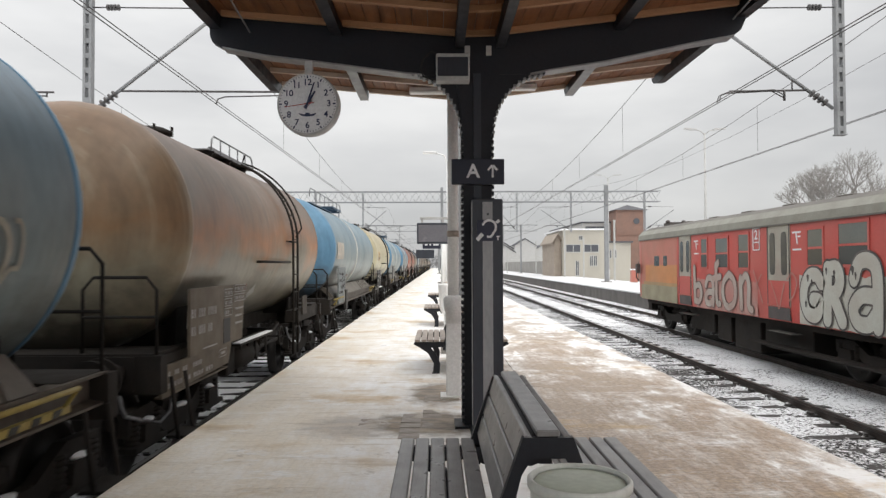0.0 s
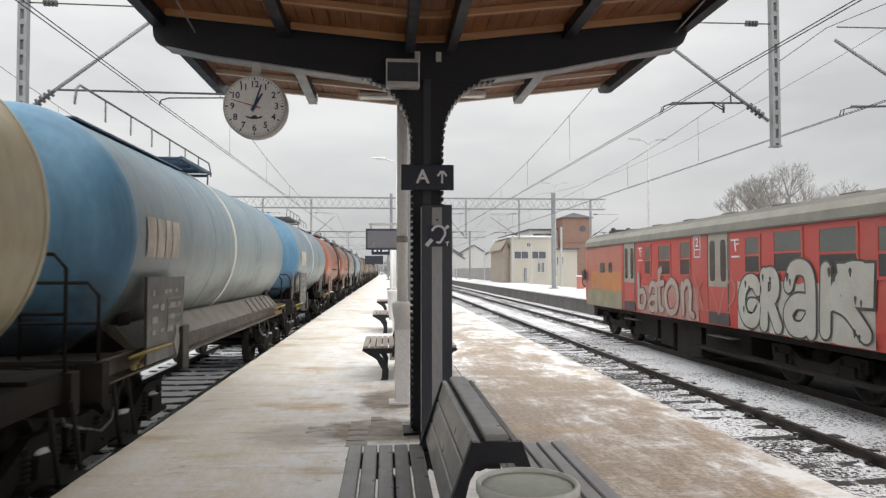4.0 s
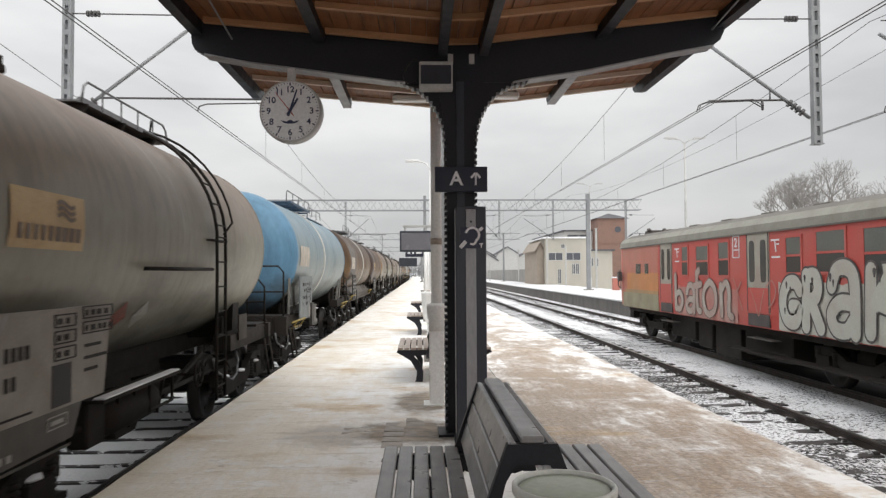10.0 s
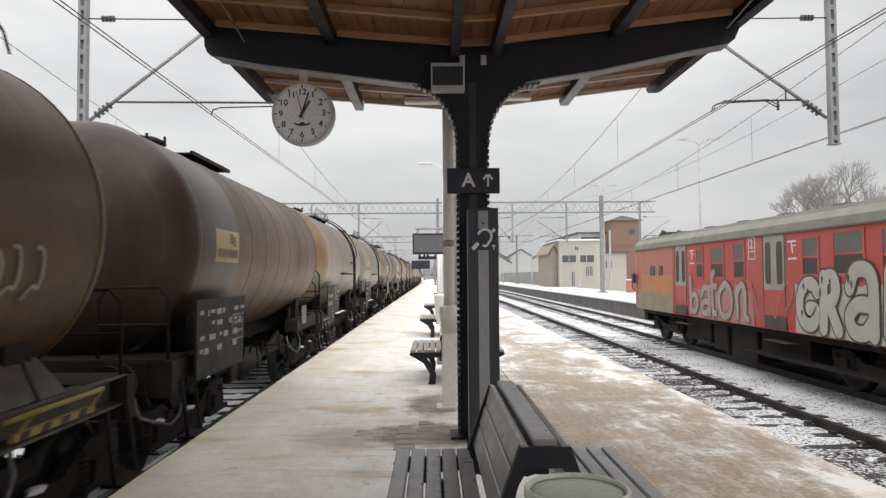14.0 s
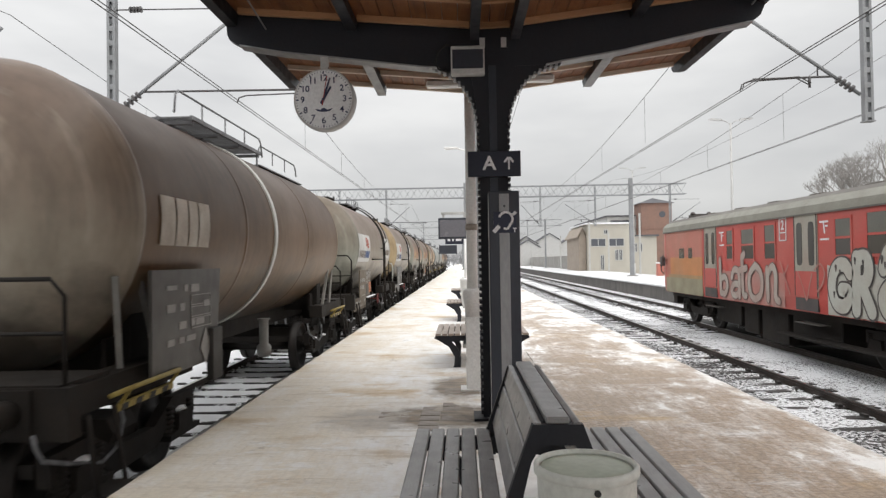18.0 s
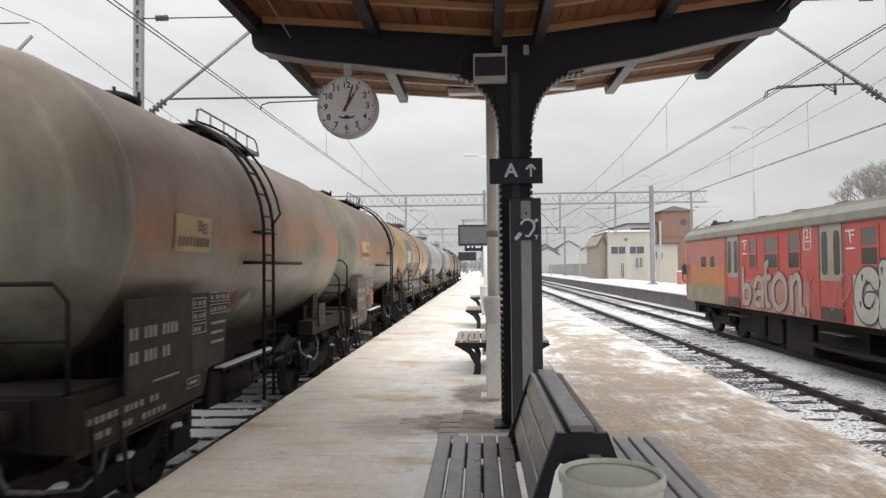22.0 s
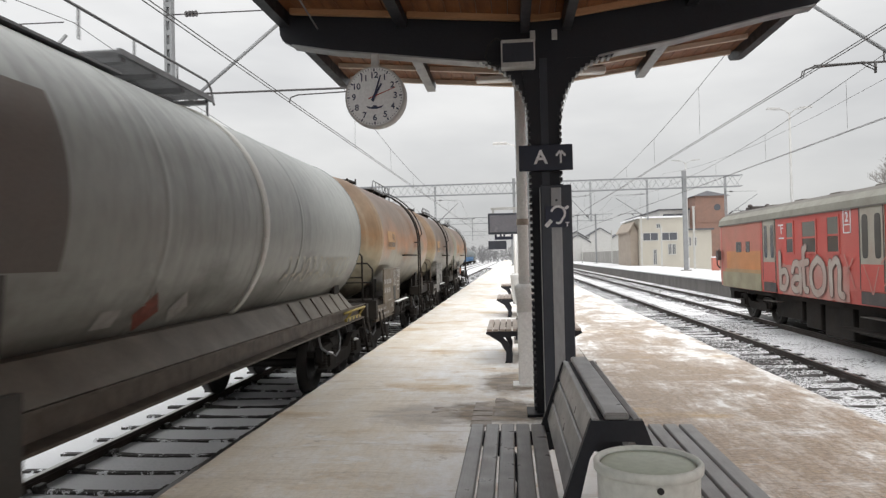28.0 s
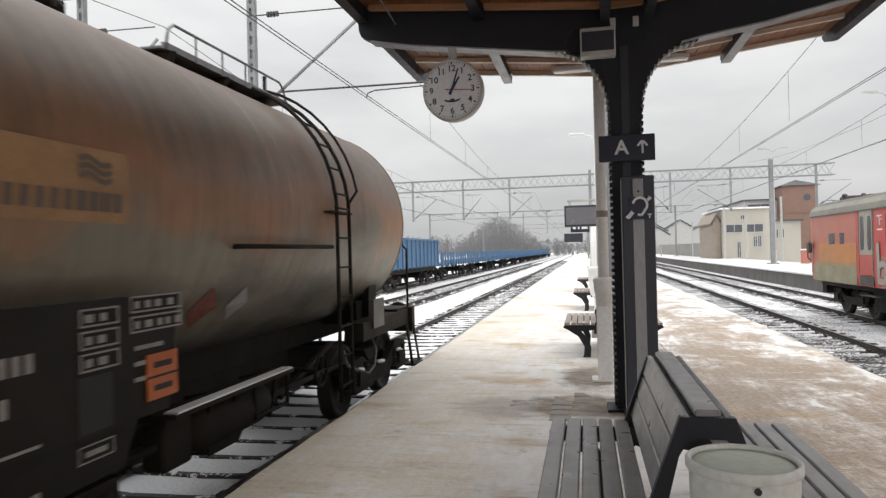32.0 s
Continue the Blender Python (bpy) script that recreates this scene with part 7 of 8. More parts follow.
spray_field("graffiti_field", 12.88, 9.15, 0.40, 1.30, graf_white, 2.0, "ragged white sprayed ground behind the letters")
spray_field("graffiti_field", 17.95, 14.55, 0.40, 1.12, graf_pink, 5.0, "ragged pinkish sprayed ground behind the letters")
for ch, y, wide, high, z in (("G", 12.83, 0.90, 0.83, 0.50), ("R", 12.08, 0.74, 1.05, 0.46), ("a", 11.38, 1.02, 1.10, 0.44), ("K", 10.40, 1.09, 1.08, 0.49)):
    spray_letter(ch, y, z, wide, high, 0.25, 0.075)
for ch, y, wide, high, z in (("b", 18.18, 0.88, 0.80, 0.47), ("a", 17.44, 0.76, 0.68, 0.47), ("t", 16.86, 0.66, 0.82, 0.49), ("o", 16.38, 1.02, 1.02, 0.47), ("n", 15.45, 0.86, 1.04, 0.46)):
    spray_letter(ch, y, z, wide, high, 0.15, 0.05, graf_faded)
# the last letter's square arm, drips at the letter tops, scrawls on the door
for lift, grow, m_ in ((0.0185, 0.045, graf_dark), (0.0255, 0.0, graf_white)):
    part("graffiti_block", slab(B(), [(yl(9.92) + grow, 1.60 + 0.55 + grow), (yl(9.12) - grow, 1.60 + 0.55 + grow), (yl(9.16) - grow, 0.98 + 0.55 - grow), (yl(9.80), 0.98 + 0.55 - grow)], "x", SIDE - lift, SIDE - lift + 0.001), m_, emu, "square arm of a spray-painted letter")
for y, z, r in ((12.55, 1.27, 0.045), (12.42, 1.19, 0.035), (11.95, 1.40, 0.04), (11.72, 1.36, 0.035), (11.20, 1.42, 0.05), (11.12, 1.33, 0.035), (10.10, 1.50, 0.05), (9.98, 1.42, 0.04), (9.62, 1.50, 0.045), (9.52, 1.10, 0.04), (9.40, 1.05, 0.035), (9.55, 0.62, 0.04), (9.45, 0.56, 0.035), (11.0, 0.80, 0.03), (12.62, 0.80, 0.035)):
    part("paint_drip", slab(B(), [(yl(y) + r * math.cos(a) * 0.8, z + 0.55 + r * math.sin(a) - (0.05 if a > 4.2 and a < 5.2 else 0)) for a in [0.628 * k for k in range(10)]], "x", SIDE - 0.0275, SIDE - 0.0265), graf_dark, emu, "dark drip of spray paint")
for pts in (((13.95, 1.15), (13.75, 0.85), (13.62, 0.62), (13.50, 0.90), (13.40, 1.12)), ((13.30, 1.20), (13.10, 1.32), (12.95, 1.15), (13.05, 0.92), (13.22, 0.80)), ((14.70, 1.35), (14.45, 0.95), (14.30, 0.70)), ((14.35, 1.28), (14.62, 0.98))):
    line = smooth_line([(yl(y), z + 0.55) for y, z in pts])
    part("door_scrawl", stroke_mesh(line, 0.035, SIDE - 0.022), graf_pink, emu, "thin pinkish scrawl over the door")
# running gear
b = B()
box(b, -1.25, 1.25, -EL, -0.6, 0.80, 0.94)
box(b, -1.15, 1.15, -0.7, -0.35, 0.55, 0.95)
part("underframe", b, under_mat, emu)
for y in (21.0, 11.1, 1.0):
    bg = add_bogie(emu, yl(y))
    still_wheels(bg, 1.0)
for y0, y1, z0 in ((19.2, 17.6, 0.22), (17.4, 16.6, 0.10), (16.4, 15.1, 0.02), (14.9, 13.0, 0.20), (9.2, 8.2, 0.15), (8.0, 6.6, 0.30), (6.4, 5.0, 0.2)):
    part("equipment_box", box(B(), -1.12, 0.9, yl(y0), yl(y1), z0 + 0.08, 0.82), under_mat, emu, bevel=0.02)
for s in (-1, 1):
    part_mesh("buffer", shared("buffer:1", lambda: buffer_mesh(1)), under_mat, emu, at=pose(s * 0.875, -0.02, 1.05))
part("footboard", box(B(), -1.5, -1.2, yl(15.0), yl(9.0), 0.40, 0.43), under_mat, emu)


# ---- overhead line ----
steel = worn("grey_mast_steel", (0.33, 0.34, 0.35), (0.24, 0.245, 0.25), 0.55, 0.3, 2.0)
CONTACT, MESS = 4.36, 5.78


def lattice_girder(name, x0, x1, y, z0, z1, label, step=0.55):
    g = thing(name, label, "overhead gantry", "overhead line portals", pose(0, y, 0))
    for zz in (z0, z1):
        for d in (-0.3, 0.3):
            part("chord", box(B(), x0, x1, d - 0.03, d + 0.03, zz - 0.03, zz + 0.03), steel, g)
    n = int((x1 - x0) / step)
    for d in (-0.3, 0.3):
        for i in range(n):
            xa, xb = x0 + (x1 - x0) * i / n, x0 + (x1 - x0) * (i + 1) / n
            b = B()
            if (i + (d > 0)) % 2:
                xa, xb = xb, xa
            bar(b, (xa, d, z0), (xb, d, z1), 0.026)
            part("diagonal", b, steel, g)
    return g


def leg(g, x, z0, z1, wide=0.26):
    b = B()
    box(b, x - wide / 2, x + wide / 2, -0.13, 0.13, z0, z1)
    part("leg", b, steel, g, bevel=0.02)
    part("foot", box(B(), x - 0.35, x + 0.35, -0.35, 0.35, z0 - 0.05, z0 + 0.12), concrete, g)


def drop_post(g, x, z0, z1, w=0.15):
    """A post of two channels with battens that hangs from the girder."""
    b = B()
    for e in (-1, 1):
        xa, xb = sorted((x + e * w * 0.5, x + e * w * 0.2))
        box(b, xa, xb, -0.06, 0.06, z0, z1)
    k = z0 + 0.05
    while k < z1 - 0.1:
        box(b, x - w * 0.2, x + w * 0.2, -0.055, 0.055, k, k + 0.09)
        k += 0.26
    box(b, x - w / 2 - 0.015, x + w / 2 + 0.015, -0.08, 0.08, z0 - 0.02, z0)
    part("drop_post", b, steel, g)


def cantilever(g, x, tx):
    """Strut, tie, registration arm and insulators that hold the wires over a track at tx."""
    s = 1 if tx > x else -1
    base, tip = (x + s * 0.12, 0, CONTACT - 0.12), (tx - s * 0.15, 0, MESS)
    c = part("strut", rod(B(), base, tip, 0.032, 8), steel, g, "sloping cantilever tube")
    b = B()
    va, vb = Vector(base), Vector(tip)
    for k in range(4):
        p = va.lerp(vb, 0.06 + 0.035 * k)
        q = va.lerp(vb, 0.075 + 0.035 * k)
        rod(b, p, q, 0.07, 10)
    part("insulator", b, insul_mat, c, "ribbed dark insulator")
    m = va.lerp(vb, 0.21)
    pull = tx < 0        # the left-hand arms reach past the wire and hold it from beyond
    end = tx + s * 1.25 if pull else tx - s * 0.45
    part("registration_arm", rod(B(), m, (end, 0, m.z - 0.02), 0.019, 6), wire_mat, c)
    b = B()
    if pull:
        pipe(b, [(end - s * 0.12, 0, CONTACT + 0.12), (tx + s * 0.16, 0, CONTACT + 0.10), (tx + s * 0.03, 0, CONTACT + 0.06), (tx, 0, CONTACT - 0.02)], 0.012)
        pipe(b, [(end - s * 0.12, 0, m.z), (end - s * 0.12, 0, CONTACT + 0.10)], 0.016)
    else:
        x0 = tx - s * 1.42
        pipe(b, [(x0, 0, m.z), (x0, 0, CONTACT + 0.02)], 0.024)
        for d in (-0.05, 0.05):
            pipe(b, [(x0, d, CONTACT + 0.09), (x0 + s * 0.20, d, CONTACT + 0.20), (tx - s * 0.42, d, CONTACT + 0.16), (tx - s * 0.28, d, CONTACT + 0.11), (tx - s * 0.25, d, CONTACT)], 0.010)
        pipe(b, [(x0 - s * 0.14, 0, m.z), (x0 - s * 0.14, 0, m.z + 0.22)], 0.014)
    part("steady_arm", b, wire_mat, c)
    part("tie_wire", rod(B(), (x, 0, MESS + 0.26), (tx - s * 0.2, 0, MESS + 0.24), 0.012, 6), wire_mat, c)
    b = B()
    for k in range(4):
        rod(b, (x + s * (0.32 + 0.06 * k), 0, MESS + 0.257), (x + s * (0.35 + 0.06 * k), 0, MESS + 0.257), 0.055, 10)
    part("insulator", b, insul_mat, c, "ribbed dark insulator")


g1 = lattice_girder("overhead_portal", -15.5, 17.7, 12.2, 6.9, 7.75, "grey lattice portal carrying the overhead wires")
leg(g1, 0.42, 0.0, 7.8, 0.2)
leg(g1, 13.4, 0.0, 7.8)
leg(g1, -15.3, -0.8, 7.8)
for x, tx in ((-6.08, TRACKS["L1"]), (-9.75, TRACKS["L2"]), (7.12, TRACKS["R1"]), (10.9, TRACKS["R2"])):
    drop_post(g1, x, 3.78, 7.7)
    cantilever(g1, x, tx)
drop_post(g1, -10.3, 4.0, 7.7)
g2 = lattice_girder("overhead_portal", -26.0, 17.7, 54.8, 6.42, 7.25, "far grey lattice portal over all the tracks")
leg(g2, 0.42, 0.0, 7.6, 0.22)
leg(g2, 13.45, 0.0, 7.75, 0.3)
leg(g2, -25.5, -0.8, 7.6)
for x, tx in ((-13.7, TRACKS["L3"]), (-9.55, TRACKS["L2"]), (-5.82, TRACKS["L1"]), (6.35, TRACKS["R1"]), (10.65, TRACKS["R2"])):
    drop_post(g2, x, 4.05, 7.3, 0.13)
    cantilever(g2, x, tx)
drop_post(g2, 16.5, 4.0, 7.3)
cantilever(g2, 16.5, 19.0)
g3 = lattice_girder("overhead_portal", -25.0, 16.0, 110.0, 6.75, 7.7, "distant lattice portal over the tracks", 1.6)
for x in (-24.8, 0.4, 13.4):
    leg(g3, x, -0.8 if x < 0 else 0.0, 7.8)
for x in (-13.7, -9.6, -5.9, 6.4, 10.6):
    drop_post(g3, x, 4.1, 7.6)
g4 = lattice_girder("overhead_portal", -25.0, 16.0, 170.0, 6.75, 7.7, "distant lattice portal over the tracks", 2.4)
for x in (-24.8, 0.4, 13.4):
    leg(g4, x, -0.8 if x < 0 else 0.0, 7.8)

SUPPORTS = [-34.0, 12.2, 54.8, 110.0, 170.0, 235.0]
for key, tx in TRACKS.items():
    ln = thing("overhead_line", "contact and messenger wires with droppers over a track", "overhead wire", "overhead lines", pose(0, 0, 0))
    for d in (-0.035, 0.035):
        zig = [0.25 if tx > 0 and k < 2 else 0.0 if k < 2 else 0.15 * (-1) ** k for k in range(len(SUPPORTS))]
        part("contact_wire", pipe(B(), [(tx + d + q, y, CONTACT) for q, y in zip(zig, SUPPORTS)], 0.007, 6), wire_mat, ln)
    b = B()
    for a, c in zip(SUPPORTS, SUPPORTS[1:]):
        pts = []
        for k in range(13):
            u = k / 12
            pts.append((tx, a + (c - a) * u, MESS + 0.22 - 1.15 * 4 * u * (1 - u)))
        pipe(b, pts, 0.007, 5)
    part("messenger_wire", b, wire_mat, ln)
    for a, c in zip(SUPPORTS[:4], SUPPORTS[1:4]):
        for k in range(1, 8):
            u = k / 8
            part("dropper", rod(B(), (tx, a + (c - a) * u, CONTACT), (tx, a + (c - a) * u, MESS + 0.22 - 1.15 * 4 * u * (1 - u)), 0.004, 5), wire_mat, ln)
fw = thing("feeder_line", "high feeder wire slung between the portals", "overhead wire", "overhead lines")
for x, z in ((2.0, 7.4), (12.0, 7.6)):
    b = B()
    for a, c in zip(SUPPORTS, SUPPORTS[1:]):
        pipe(b, [(x, a + (c - a) * k / 8, z - 1.0 * 4 * (k / 8) * (1 - k / 8)) for k in range(9)], 0.007, 5)
    part("feeder_wire", b, wire_mat, fw)


# ---- lamps ----
def double_lamp(x, y, h):
    lp = thing("street_lamp", "tall grey lamp post with two flat arms", "street lamp", "platform lamps", pose(x, y, 0))
    part("column", rod(B(), (0, 0, 0), (0, 0, h), 0.10, 12, 0.05), pale_steel, lp)
    part("base", rod(B(), (0, 0, 0), (0, 0, 1.0), 0.13, 12), pale_steel, lp)
    for s in (-1, 1):
        part("arm", pipe(B(), [(0, 0, h - 0.1), (s * 0.25, 0, h + 0.12), (s * 0.55, 0, h + 0.18)], 0.03), pale_steel, lp)
        b = B()
        slab(b, [(s * 0.5, h + 0.15), (s * 1.15, h + 0.20), (s * 1.15, h + 0.27), (s * 0.5, h + 0.24)], "y", -0.16, 0.16)
        part("lamp_head", b, pale_steel, lp, "flat grey lamp head")


double_lamp(15.0, 38.5, 8.8)
double_lamp(14.9, 60.0, 9.0)
plaster_white = worn("dirty_white_post_paint", (0.55, 0.55, 0.53), (0.40, 0.40, 0.38), 0.6, 0, 2)
sl = thing("platform_lamp", "slim white lamp post with one curved arm", "street lamp", "platform lamps", pose(0.45, 27.6, 0))
part("column", rod(B(), (0, 0, 0), (0, 0, 5.6), 0.07, 12, 0.045), white_paint, sl)
part("arm", pipe(B(), [(0, 0, 5.55), (-0.15, 0, 5.85), (-0.5, 0, 5.95)], 0.03), white_paint, sl)
part("lamp_head", box(B(), -1.0, -0.45, -0.12, 0.12, 5.92, 6.0), white_paint, sl, bevel=0.02)
for x, y, h in ((14.7, 79.4, 5.4), (15.3, 72, 4.1), (15.43, 60, 5.2), (14.35, 100, 4.7), (11.4, 112, 3.0)):
    wpst = thing("platform_post", "slim white post on the far platform", "post", "far platform posts", pose(x, y, 0.05))
    part("shaft", box(B(), -0.075, 0.075, -0.075, 0.075, 0.0, h), plaster_white, wpst, bevel=0.01)
    part("cap", box(B(), -0.1, 0.1, -0.1, 0.1, h, h + 0.06), pale_steel, wpst)
rb = thing("grit_box", "small faded red box on the far platform", "box", at=pose(15.4, 54, 0.05))
part("body", box(B(), -0.25, 0.25, -0.2, 0.2, 0.0, 0.95), emu_pink, rb, bevel=0.02)
part("lid", box(B(), -0.28, 0.28, -0.23, 0.23, 0.95, 1.05), snow, rb, "snow-covered lid", bevel=0.02)
for y in (20.0, 32.0, 40.0, 48.0, 58.0):
    wpst = thing("platform_pole", "white pole on the island platform", "post", "island platform poles", pose(0.42, y + 0.9, 0))
    part("shaft", rod(B(), (0, 0, 0), (0, 0, 3.0), 0.05, 10), white_paint, wpst)
    part("collar", rod(B(), (0, 0, 0), (0, 0, 0.5), 0.08, 10), white_paint, wpst)


# ---- buildings beyond the right-hand platform ----
plaster = worn("stained_cream_plaster", (0.54, 0.51, 0.44), (0.42, 0.39, 0.34), 0.8, 0, 0.7, (1, 1, 0.35), 0.6)
brick_mat = worn("old_red_brick", (0.30, 0.18, 0.14), (0.23, 0.155, 0.13), 0.85, 0, 1.2, amount=0.7, grain=14)
shed_brick = worn("sooty_brown_brick", (0.40, 0.34, 0.28), (0.32, 0.27, 0.23), 0.85, 0, 1.2, amount=0.7, grain=14)
roof_dark = worn("dark_felt_roof", (0.09, 0.09, 0.10), (0.14, 0.14, 0.15), 0.8, 0, 0.8)
window_far = mat("dim_window", (0.10, 0.105, 0.12), 0.2)


def house(name, label, x0, x1, y0, y1, z1, wallm, roofm, windows, z0=-0.9, overhang=0.25, gable=None):
    h = thing(name, label, "building", "station buildings", pose(0, 0, 0))
    w = B()
    if gable:
        slab(w, [(x0, z0), (x1, z0), (x1, z1), ((x0 + x1) / 2, z1 + gable), (x0, z1)], "y", y0, y1)
    else:
        box(w, x0, x1, y0, y1, z0, z1)
    part("wall", w, wallm, h)
    r = B()
    if gable:
        xm = (x0 + x1) / 2
        slab(r, [(x0 - overhang, z1 - 0.05), (xm, z1 + gable + 0.02), (x1 + overhang, z1 - 0.05), (x1 + overhang, z1 + 0.1), (xm, z1 + gable + 0.2), (x0 - overhang, z1 + 0.1)], "y", y0 - overhang, y1 + overhang)
    else:
        box(r, x0 - overhang, x1 + overhang, y0 - overhang, y1 + overhang, z1, z1 + 0.18)
    part("roof", r, roofm, h)
    for (xa, xb, za, zb) in windows:
        fr = B()
        for q in ((xa - 0.08, xa, za - 0.08, zb + 0.08), (xb, xb + 0.08, za - 0.08, zb + 0.08), (xa, xb, zb, zb + 0.08), (xa, xb, za - 0.1, za), ((xa + xb) / 2 - 0.03, (xa + xb) / 2 + 0.03, za, zb)):
            box(fr, q[0], q[1], y0 - 0.06, y0, q[2], q[3])
        wn = part("window", fr, plaster_white, h)
        part("pane", box(B(), xa, xb, y0 - 0.02, y0, za, zb), window_far, wn)
    return h


house("station_building", "cream plastered station building with flat snowy roof", 14.65, 19.6, 80, 92, 5.4, plaster, snow, ((15.0, 16.6, 2.9, 3.7), (17.0, 18.7, 2.9, 3.7), (17.75, 18.05, 1.3, 2.4), (18.2, 18.5, 1.3, 2.4), (16.5, 16.85, 4.3, 4.7), (16.1, 16.4, 0.2, 1.8)))
house("station_annexe", "lower cream annexe with flat roof", 19.75, 22.6, 80.5, 90, 3.95, plaster, roof_dark, ((20.0, 20.3, 2.2, 3.1), (20.6, 20.9, 2.2, 3.1)))
house("brick_shed", "old brown brick shed with a low gable", 13.75, 14.6, 81, 90, 3.9, shed_brick, shed_brick, (), gable=1.0)
house("depot_hall", "long dark-roofed depot hall", 20.7, 25.0, 98, 125, 7.3, pale_steel, roof_dark, ((21.1, 24.3, 5.7, 6.8),))
tw = thing("water_tower", "square red brick water tower with pyramid roof", "tower", "station buildings", pose(26.75, 97, 0))
part("wall", box(B(), -2.05, 2.05, -2, 2, -0.9, 8.95), brick_mat, tw)
b = B()
v = [b.verts.new(p) for p in ((-2.35, -2.3, 8.9), (2.35, -2.3, 8.9), (2.35, 2.3, 8.9), (-2.35, 2.3, 8.9), (0, 0, 9.75))]
for f in ((0, 1, 4), (1, 2, 4), (2, 3, 4), (3, 0, 4), (3, 2, 1, 0)):
    b.faces.new([v[i] for i in f])
part("roof", b, roof_dark, tw)
part("round_window", lathe(B(), [(-2.06, 0.42), (-1.98, 0.42)], "y", 20), window_far, tw, at=pose(0.75, 0, 7.35))
part("cornice", box(B(), -2.12, 2.12, -2.07, 2.07, 5.4, 5.55), brick_mat, tw)
for i in range(5):
    house("distant_house", "distant grey house beyond the tracks", 12 + i * 3.5 - (i % 2) * 3, 17 + i * 3.5 - (i % 2) * 3, 150 + 9 * i, 158 + 9 * i, 4.0 + (i * 37 % 3), pale_steel, roof_dark, (), gable=1.6)
fence = thing("platform_fence", "grey sheet fence along the far platform", "fence", at=pose(0, 0, 0))
for k in range(26):
    part("fence_panel", box(B(), 15.0, 15.05, 96 + k * 3.0, 98.9 + k * 3.0, 0.0, 1.9), concrete, fence)

# ---- trees ----
bark = worn("wet_bark", (0.17, 0.15, 0.135), (0.11, 0.095, 0.085), 0.85, 0, 6)
twig_mat = mat("bare_twigs", (0.25, 0.235, 0.22), 0.85)


def bare_tree(x, y, z, height, spread, seed, label):
    """A leafless tree: tapered trunk, forked limbs and fans of fine twigs."""
    rnd = random.Random(seed)
    tr = thing("bare_tree", label, "tree", "bare trees", pose(x, y, z))
    trunk, twigs = B(), B()

    def grow(p, d, length, r, depth):
        n = 3
        for k in range(n):
            q = p + d * (length / n)
            rod(trunk if depth < 3 else twigs, p, q, r * (1 - 0.25 * k / n), 6 if depth < 2 else 4, r * (1 - 0.25 * (k + 1) / n))
            p = q
            d = (d + Vector((rnd.uniform(-0.22, 0.22), rnd.uniform(-0.22, 0.22), rnd.uniform(-0.04, 0.18)))).normalized()
        if depth >= 7:
            return
        for k in range(3 if depth else 4):
            ax = Vector((rnd.uniform(-1, 1), rnd.uniform(-1, 1), rnd.uniform(-0.1, 0.5))).normalized()
            nd = (d + ax * spread * rnd.uniform(0.6, 1.1)).normalized()
            grow(p, nd, length * rnd.uniform(0.62, 0.82), r * 0.62, depth + 1)

    grow(Vector((0, 0, 0)), Vector((0.03, 0, 1)), height * 0.30, height * 0.020, 0)
    part("trunk", trunk, bark, tr)
    tagged(part("crown", twigs, twig_mat, tr, "fine bare twigs"), kind="stuff")


bare_tree(25.3, 45.0, -0.9, 9.6, 1.05, 11, "broad leafless tree behind the red train")
bare_tree(35.0, 52.0, -0.9, 9.0, 0.9, 8, "leafless tree behind the red train")
woods = B()
rnd = random.Random(5)
haze_trees = worn("misty_far_woods", (0.235, 0.235, 0.24), (0.17, 0.17, 0.175), 0.95, 0, 0.3, amount=0.7, bumps=0)
for k in range(560):
    y = rnd.uniform(200, 300)
    if k % 3 == 0:          # the tall clump
        x = (-31 + rnd.gauss(0, 6.5)) * y / 250
        top = 12.8 * math.exp(-((x * 250 / y + 31) / 15) ** 2) * rnd.uniform(0.8, 1.05)
    else:
        x = rnd.uniform(-95, 45)
        top = rnd.uniform(3.2, 5.6) if x > -22 else rnd.uniform(5, 7.5)
    wide = top * rnd.uniform(0.30, 0.42)
    for q in range(120):
        u, a = rnd.random(), rnd.uniform(0, 6.28)
        r = wide * math.sqrt(rnd.random()) * math.sin(math.pi * (0.15 + 0.8 * u))
        c = Vector((x + r * math.cos(a), y + r * math.sin(a), -0.5 + top * (0.08 + 0.92 * u)))
        d = Vector((rnd.uniform(-0.6, 0.6), rnd.uniform(-0.6, 0.6), rnd.uniform(0.3, 1.0))) * rnd.uniform(0.4, 1.0)
        e = Vector((rnd.uniform(-1, 1), rnd.uniform(-1, 1), 0)).normalized() * rnd.uniform(0.05, 0.13)
        woods.faces.new([woods.verts.new(p) for p in (c - e, c + e, c + d)])
    rod(woods, (x, y, -0.9), (x, y, top * 0.5), 0.09, 5)
tagged(part("far_woods", woods, haze_trees), "misty leafless woods on the horizon", "woods", kind="stuff")

# ---- blue wagons standing on the third left-hand track ----
blue_wagon = worn("worn_blue_wagon_paint", (0.075, 0.175, 0.33), (0.12, 0.19, 0.29), 0.5, 0, 1.5, amount=0.6)


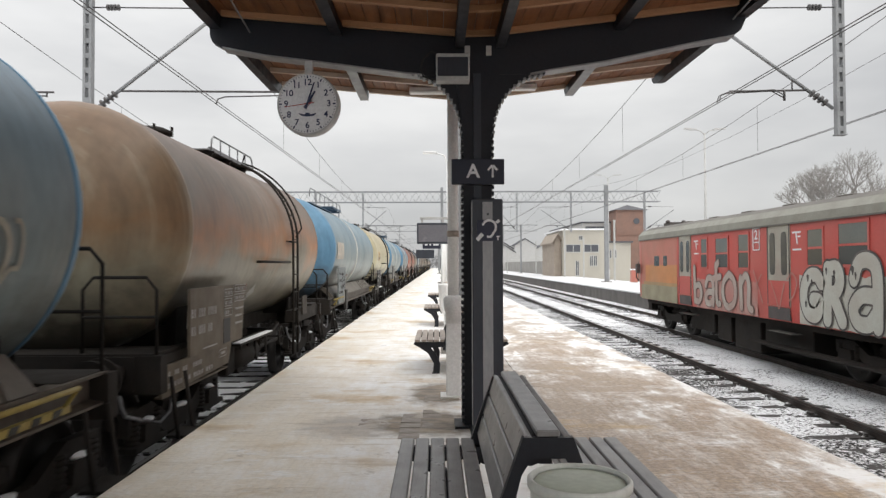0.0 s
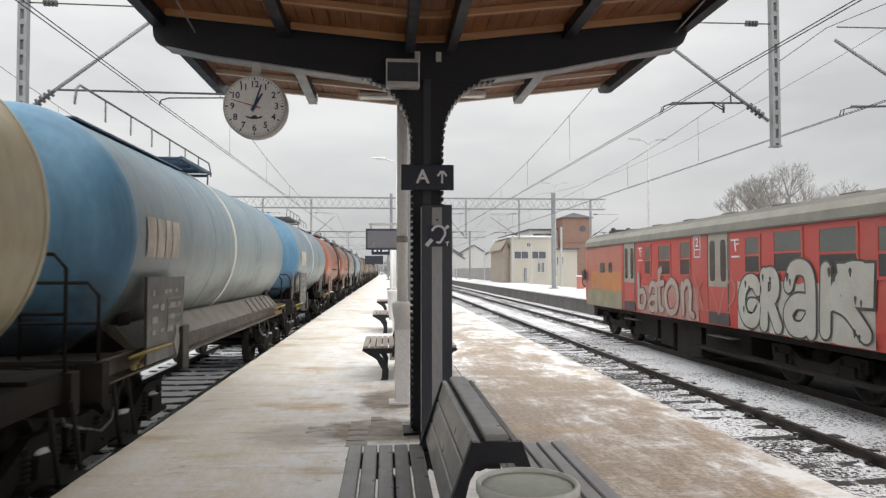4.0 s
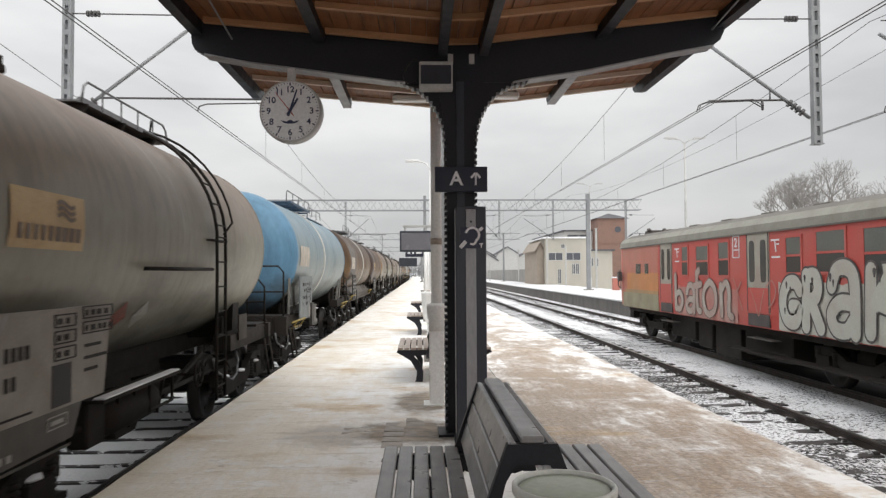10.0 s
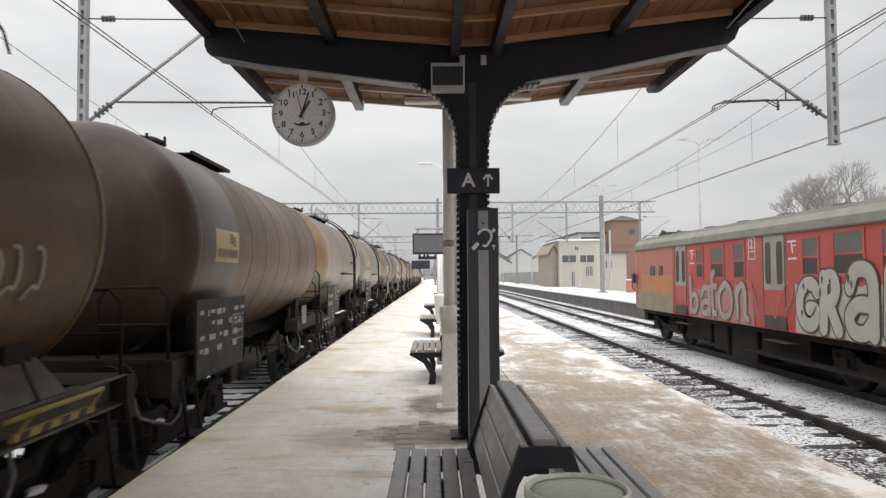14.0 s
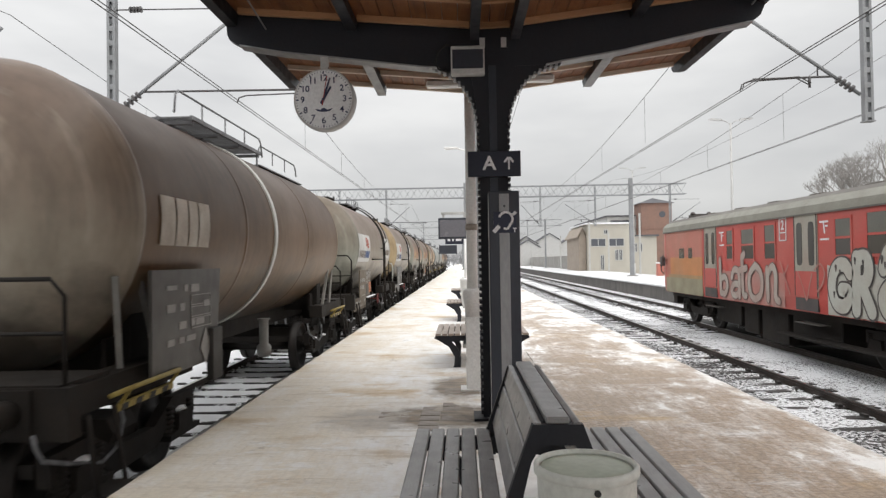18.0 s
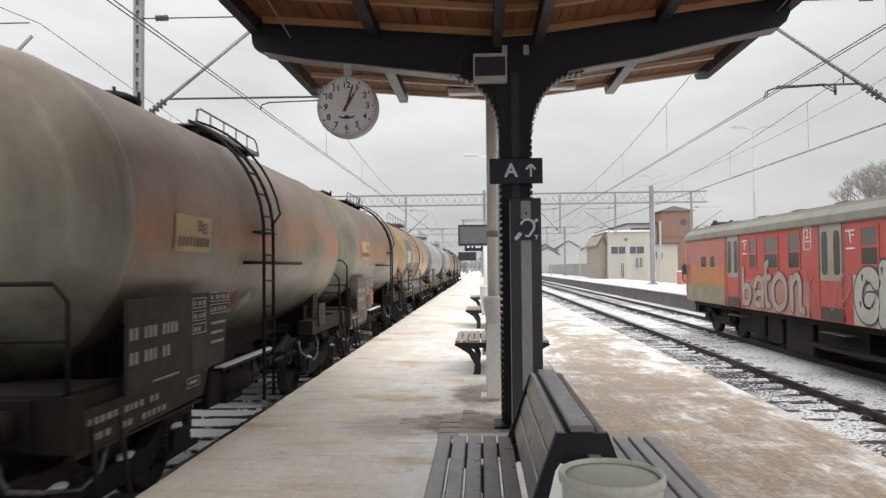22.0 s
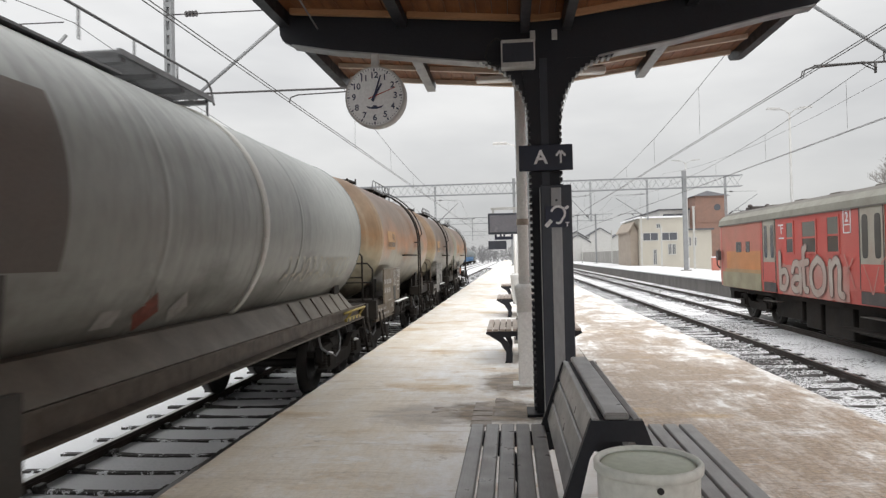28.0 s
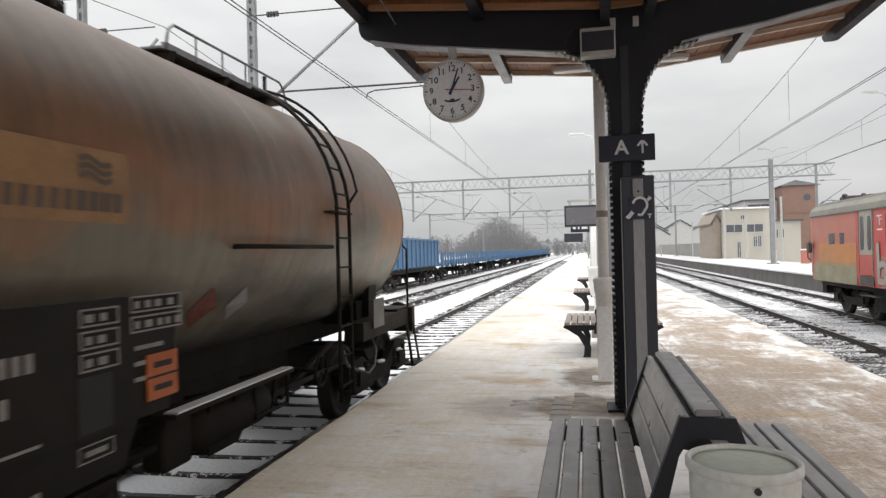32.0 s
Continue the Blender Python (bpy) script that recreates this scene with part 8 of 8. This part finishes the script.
def open_wagon(y0, y1):
    w = thing("open_wagon", "tall blue open goods wagon with ribbed sides", "goods wagon", "parked blue wagons", pose(TRACKS["L3"], 0, RAIL_Z))
    part("body", box(B(), -1.38, 1.38, y0, y1, 1.15, 2.85), blue_wagon, w)
    n = 11
    for k in range(n + 1):
        y = y0 + (y1 - y0) * k / n
        part("side_rib", box(B(), 1.38, 1.46, y - 0.06, y + 0.06, 1.1, 2.85), blue_wagon, w)
    part("top_rail", box(B(), 1.36, 1.48, y0, y1, 2.80, 2.92), blue_wagon, w)
    part("underframe", box(B(), -1.2, 1.2, y0 - 0.2, y1 + 0.2, 0.85, 1.15), under_mat, w)
    for y in (y0 + 1.6, y1 - 1.6):
        bg = add_bogie(w, y)
        still_wheels(bg, 0.9)


def stake_wagon(y0, y1):
    w = thing("flat_wagon", "blue flat wagon with upright stakes", "goods wagon", "parked blue wagons", pose(TRACKS["L3"], 0, RAIL_Z))
    part("deck", box(B(), -1.35, 1.35, y0, y1, 1.05, 1.25), blue_wagon, w)
    part("side_board", box(B(), 1.33, 1.40, y0, y1, 1.25, 1.50), blue_wagon, w)
    n = 12
    for k in range(n + 1):
        y = y0 + (y1 - y0) * k / n
        part("stake", box(B(), 1.38, 1.47, y - 0.04, y + 0.04, 1.0, 2.05), blue_wagon, w)
        part("stake", box(B(), -1.47, -1.38, y - 0.04, y + 0.04, 1.0, 2.05), blue_wagon, w)
    for y in (y0 + 1.8, y1 - 1.8):
        bg = add_bogie(w, y)
        still_wheels(bg, 0.9)


open_wagon(36.0, 47.6)
for k in range(10):
    stake_wagon(49.0 + 14.2 * k, 62.2 + 14.2 * k)
far_tank = thing("parked_tank_wagon", "pale grey parked tank wagon in the distance", "tank wagon", at=pose(TRACKS["L3"], 208.0, RAIL_Z))
part_mesh("tank", cache["tank:A"], pt["pale"], far_tank, at=pose(0, 0, TANK_Z))
part_mesh("tank_end", cache["tank_end:f"], pt["pale_end"], far_tank, at=pose(0, -3.75, TANK_Z))
part_mesh("tank_end", cache["tank_end:r"], pt["pale_end"], far_tank, at=pose(0, 3.75, TANK_Z))
part_mesh("centre_sill", shared("centre_sill:4.37", lambda: centre_sill(4.37)), under_mat, far_tank)
for e in (-1, 1):
    bg = add_bogie(far_tank, e * 3.35)
    still_wheels(bg, 0.9)


# ---- what moves ----
def motions():
    for wg in TRAIN:
        y = wg["start"]
        del wg["start"]
        walk(wg, [(t, pose(TRACKS["L1"], y - d, RAIL_Z)) for t, d in RUN])
    # the wheelsets roll without slipping, a quarter turn or less from row to row
    turns, steps = [], 430
    for k in range(steps + 1):
        t = 32.0 * k / steps
        for (ta, da), (tb, db) in zip(RUN, RUN[1:]):
            if t <= tb + 1e-6:
                break
        d = da + (db - da) * (t - ta) / (tb - ta)
        turns.append((t, math.degrees(d / WHEEL_R)))
    for ax, y, wg in WHEELSETS:
        walk(ax, [(t, pose(0, y, 0.46, a)) for t, a in turns])
    walk(second_hand, [(t, pose(0, 0, 0, 0, 262.0 + 6.0 * t, 0)) for t in range(0, 33, 4)])


motions()
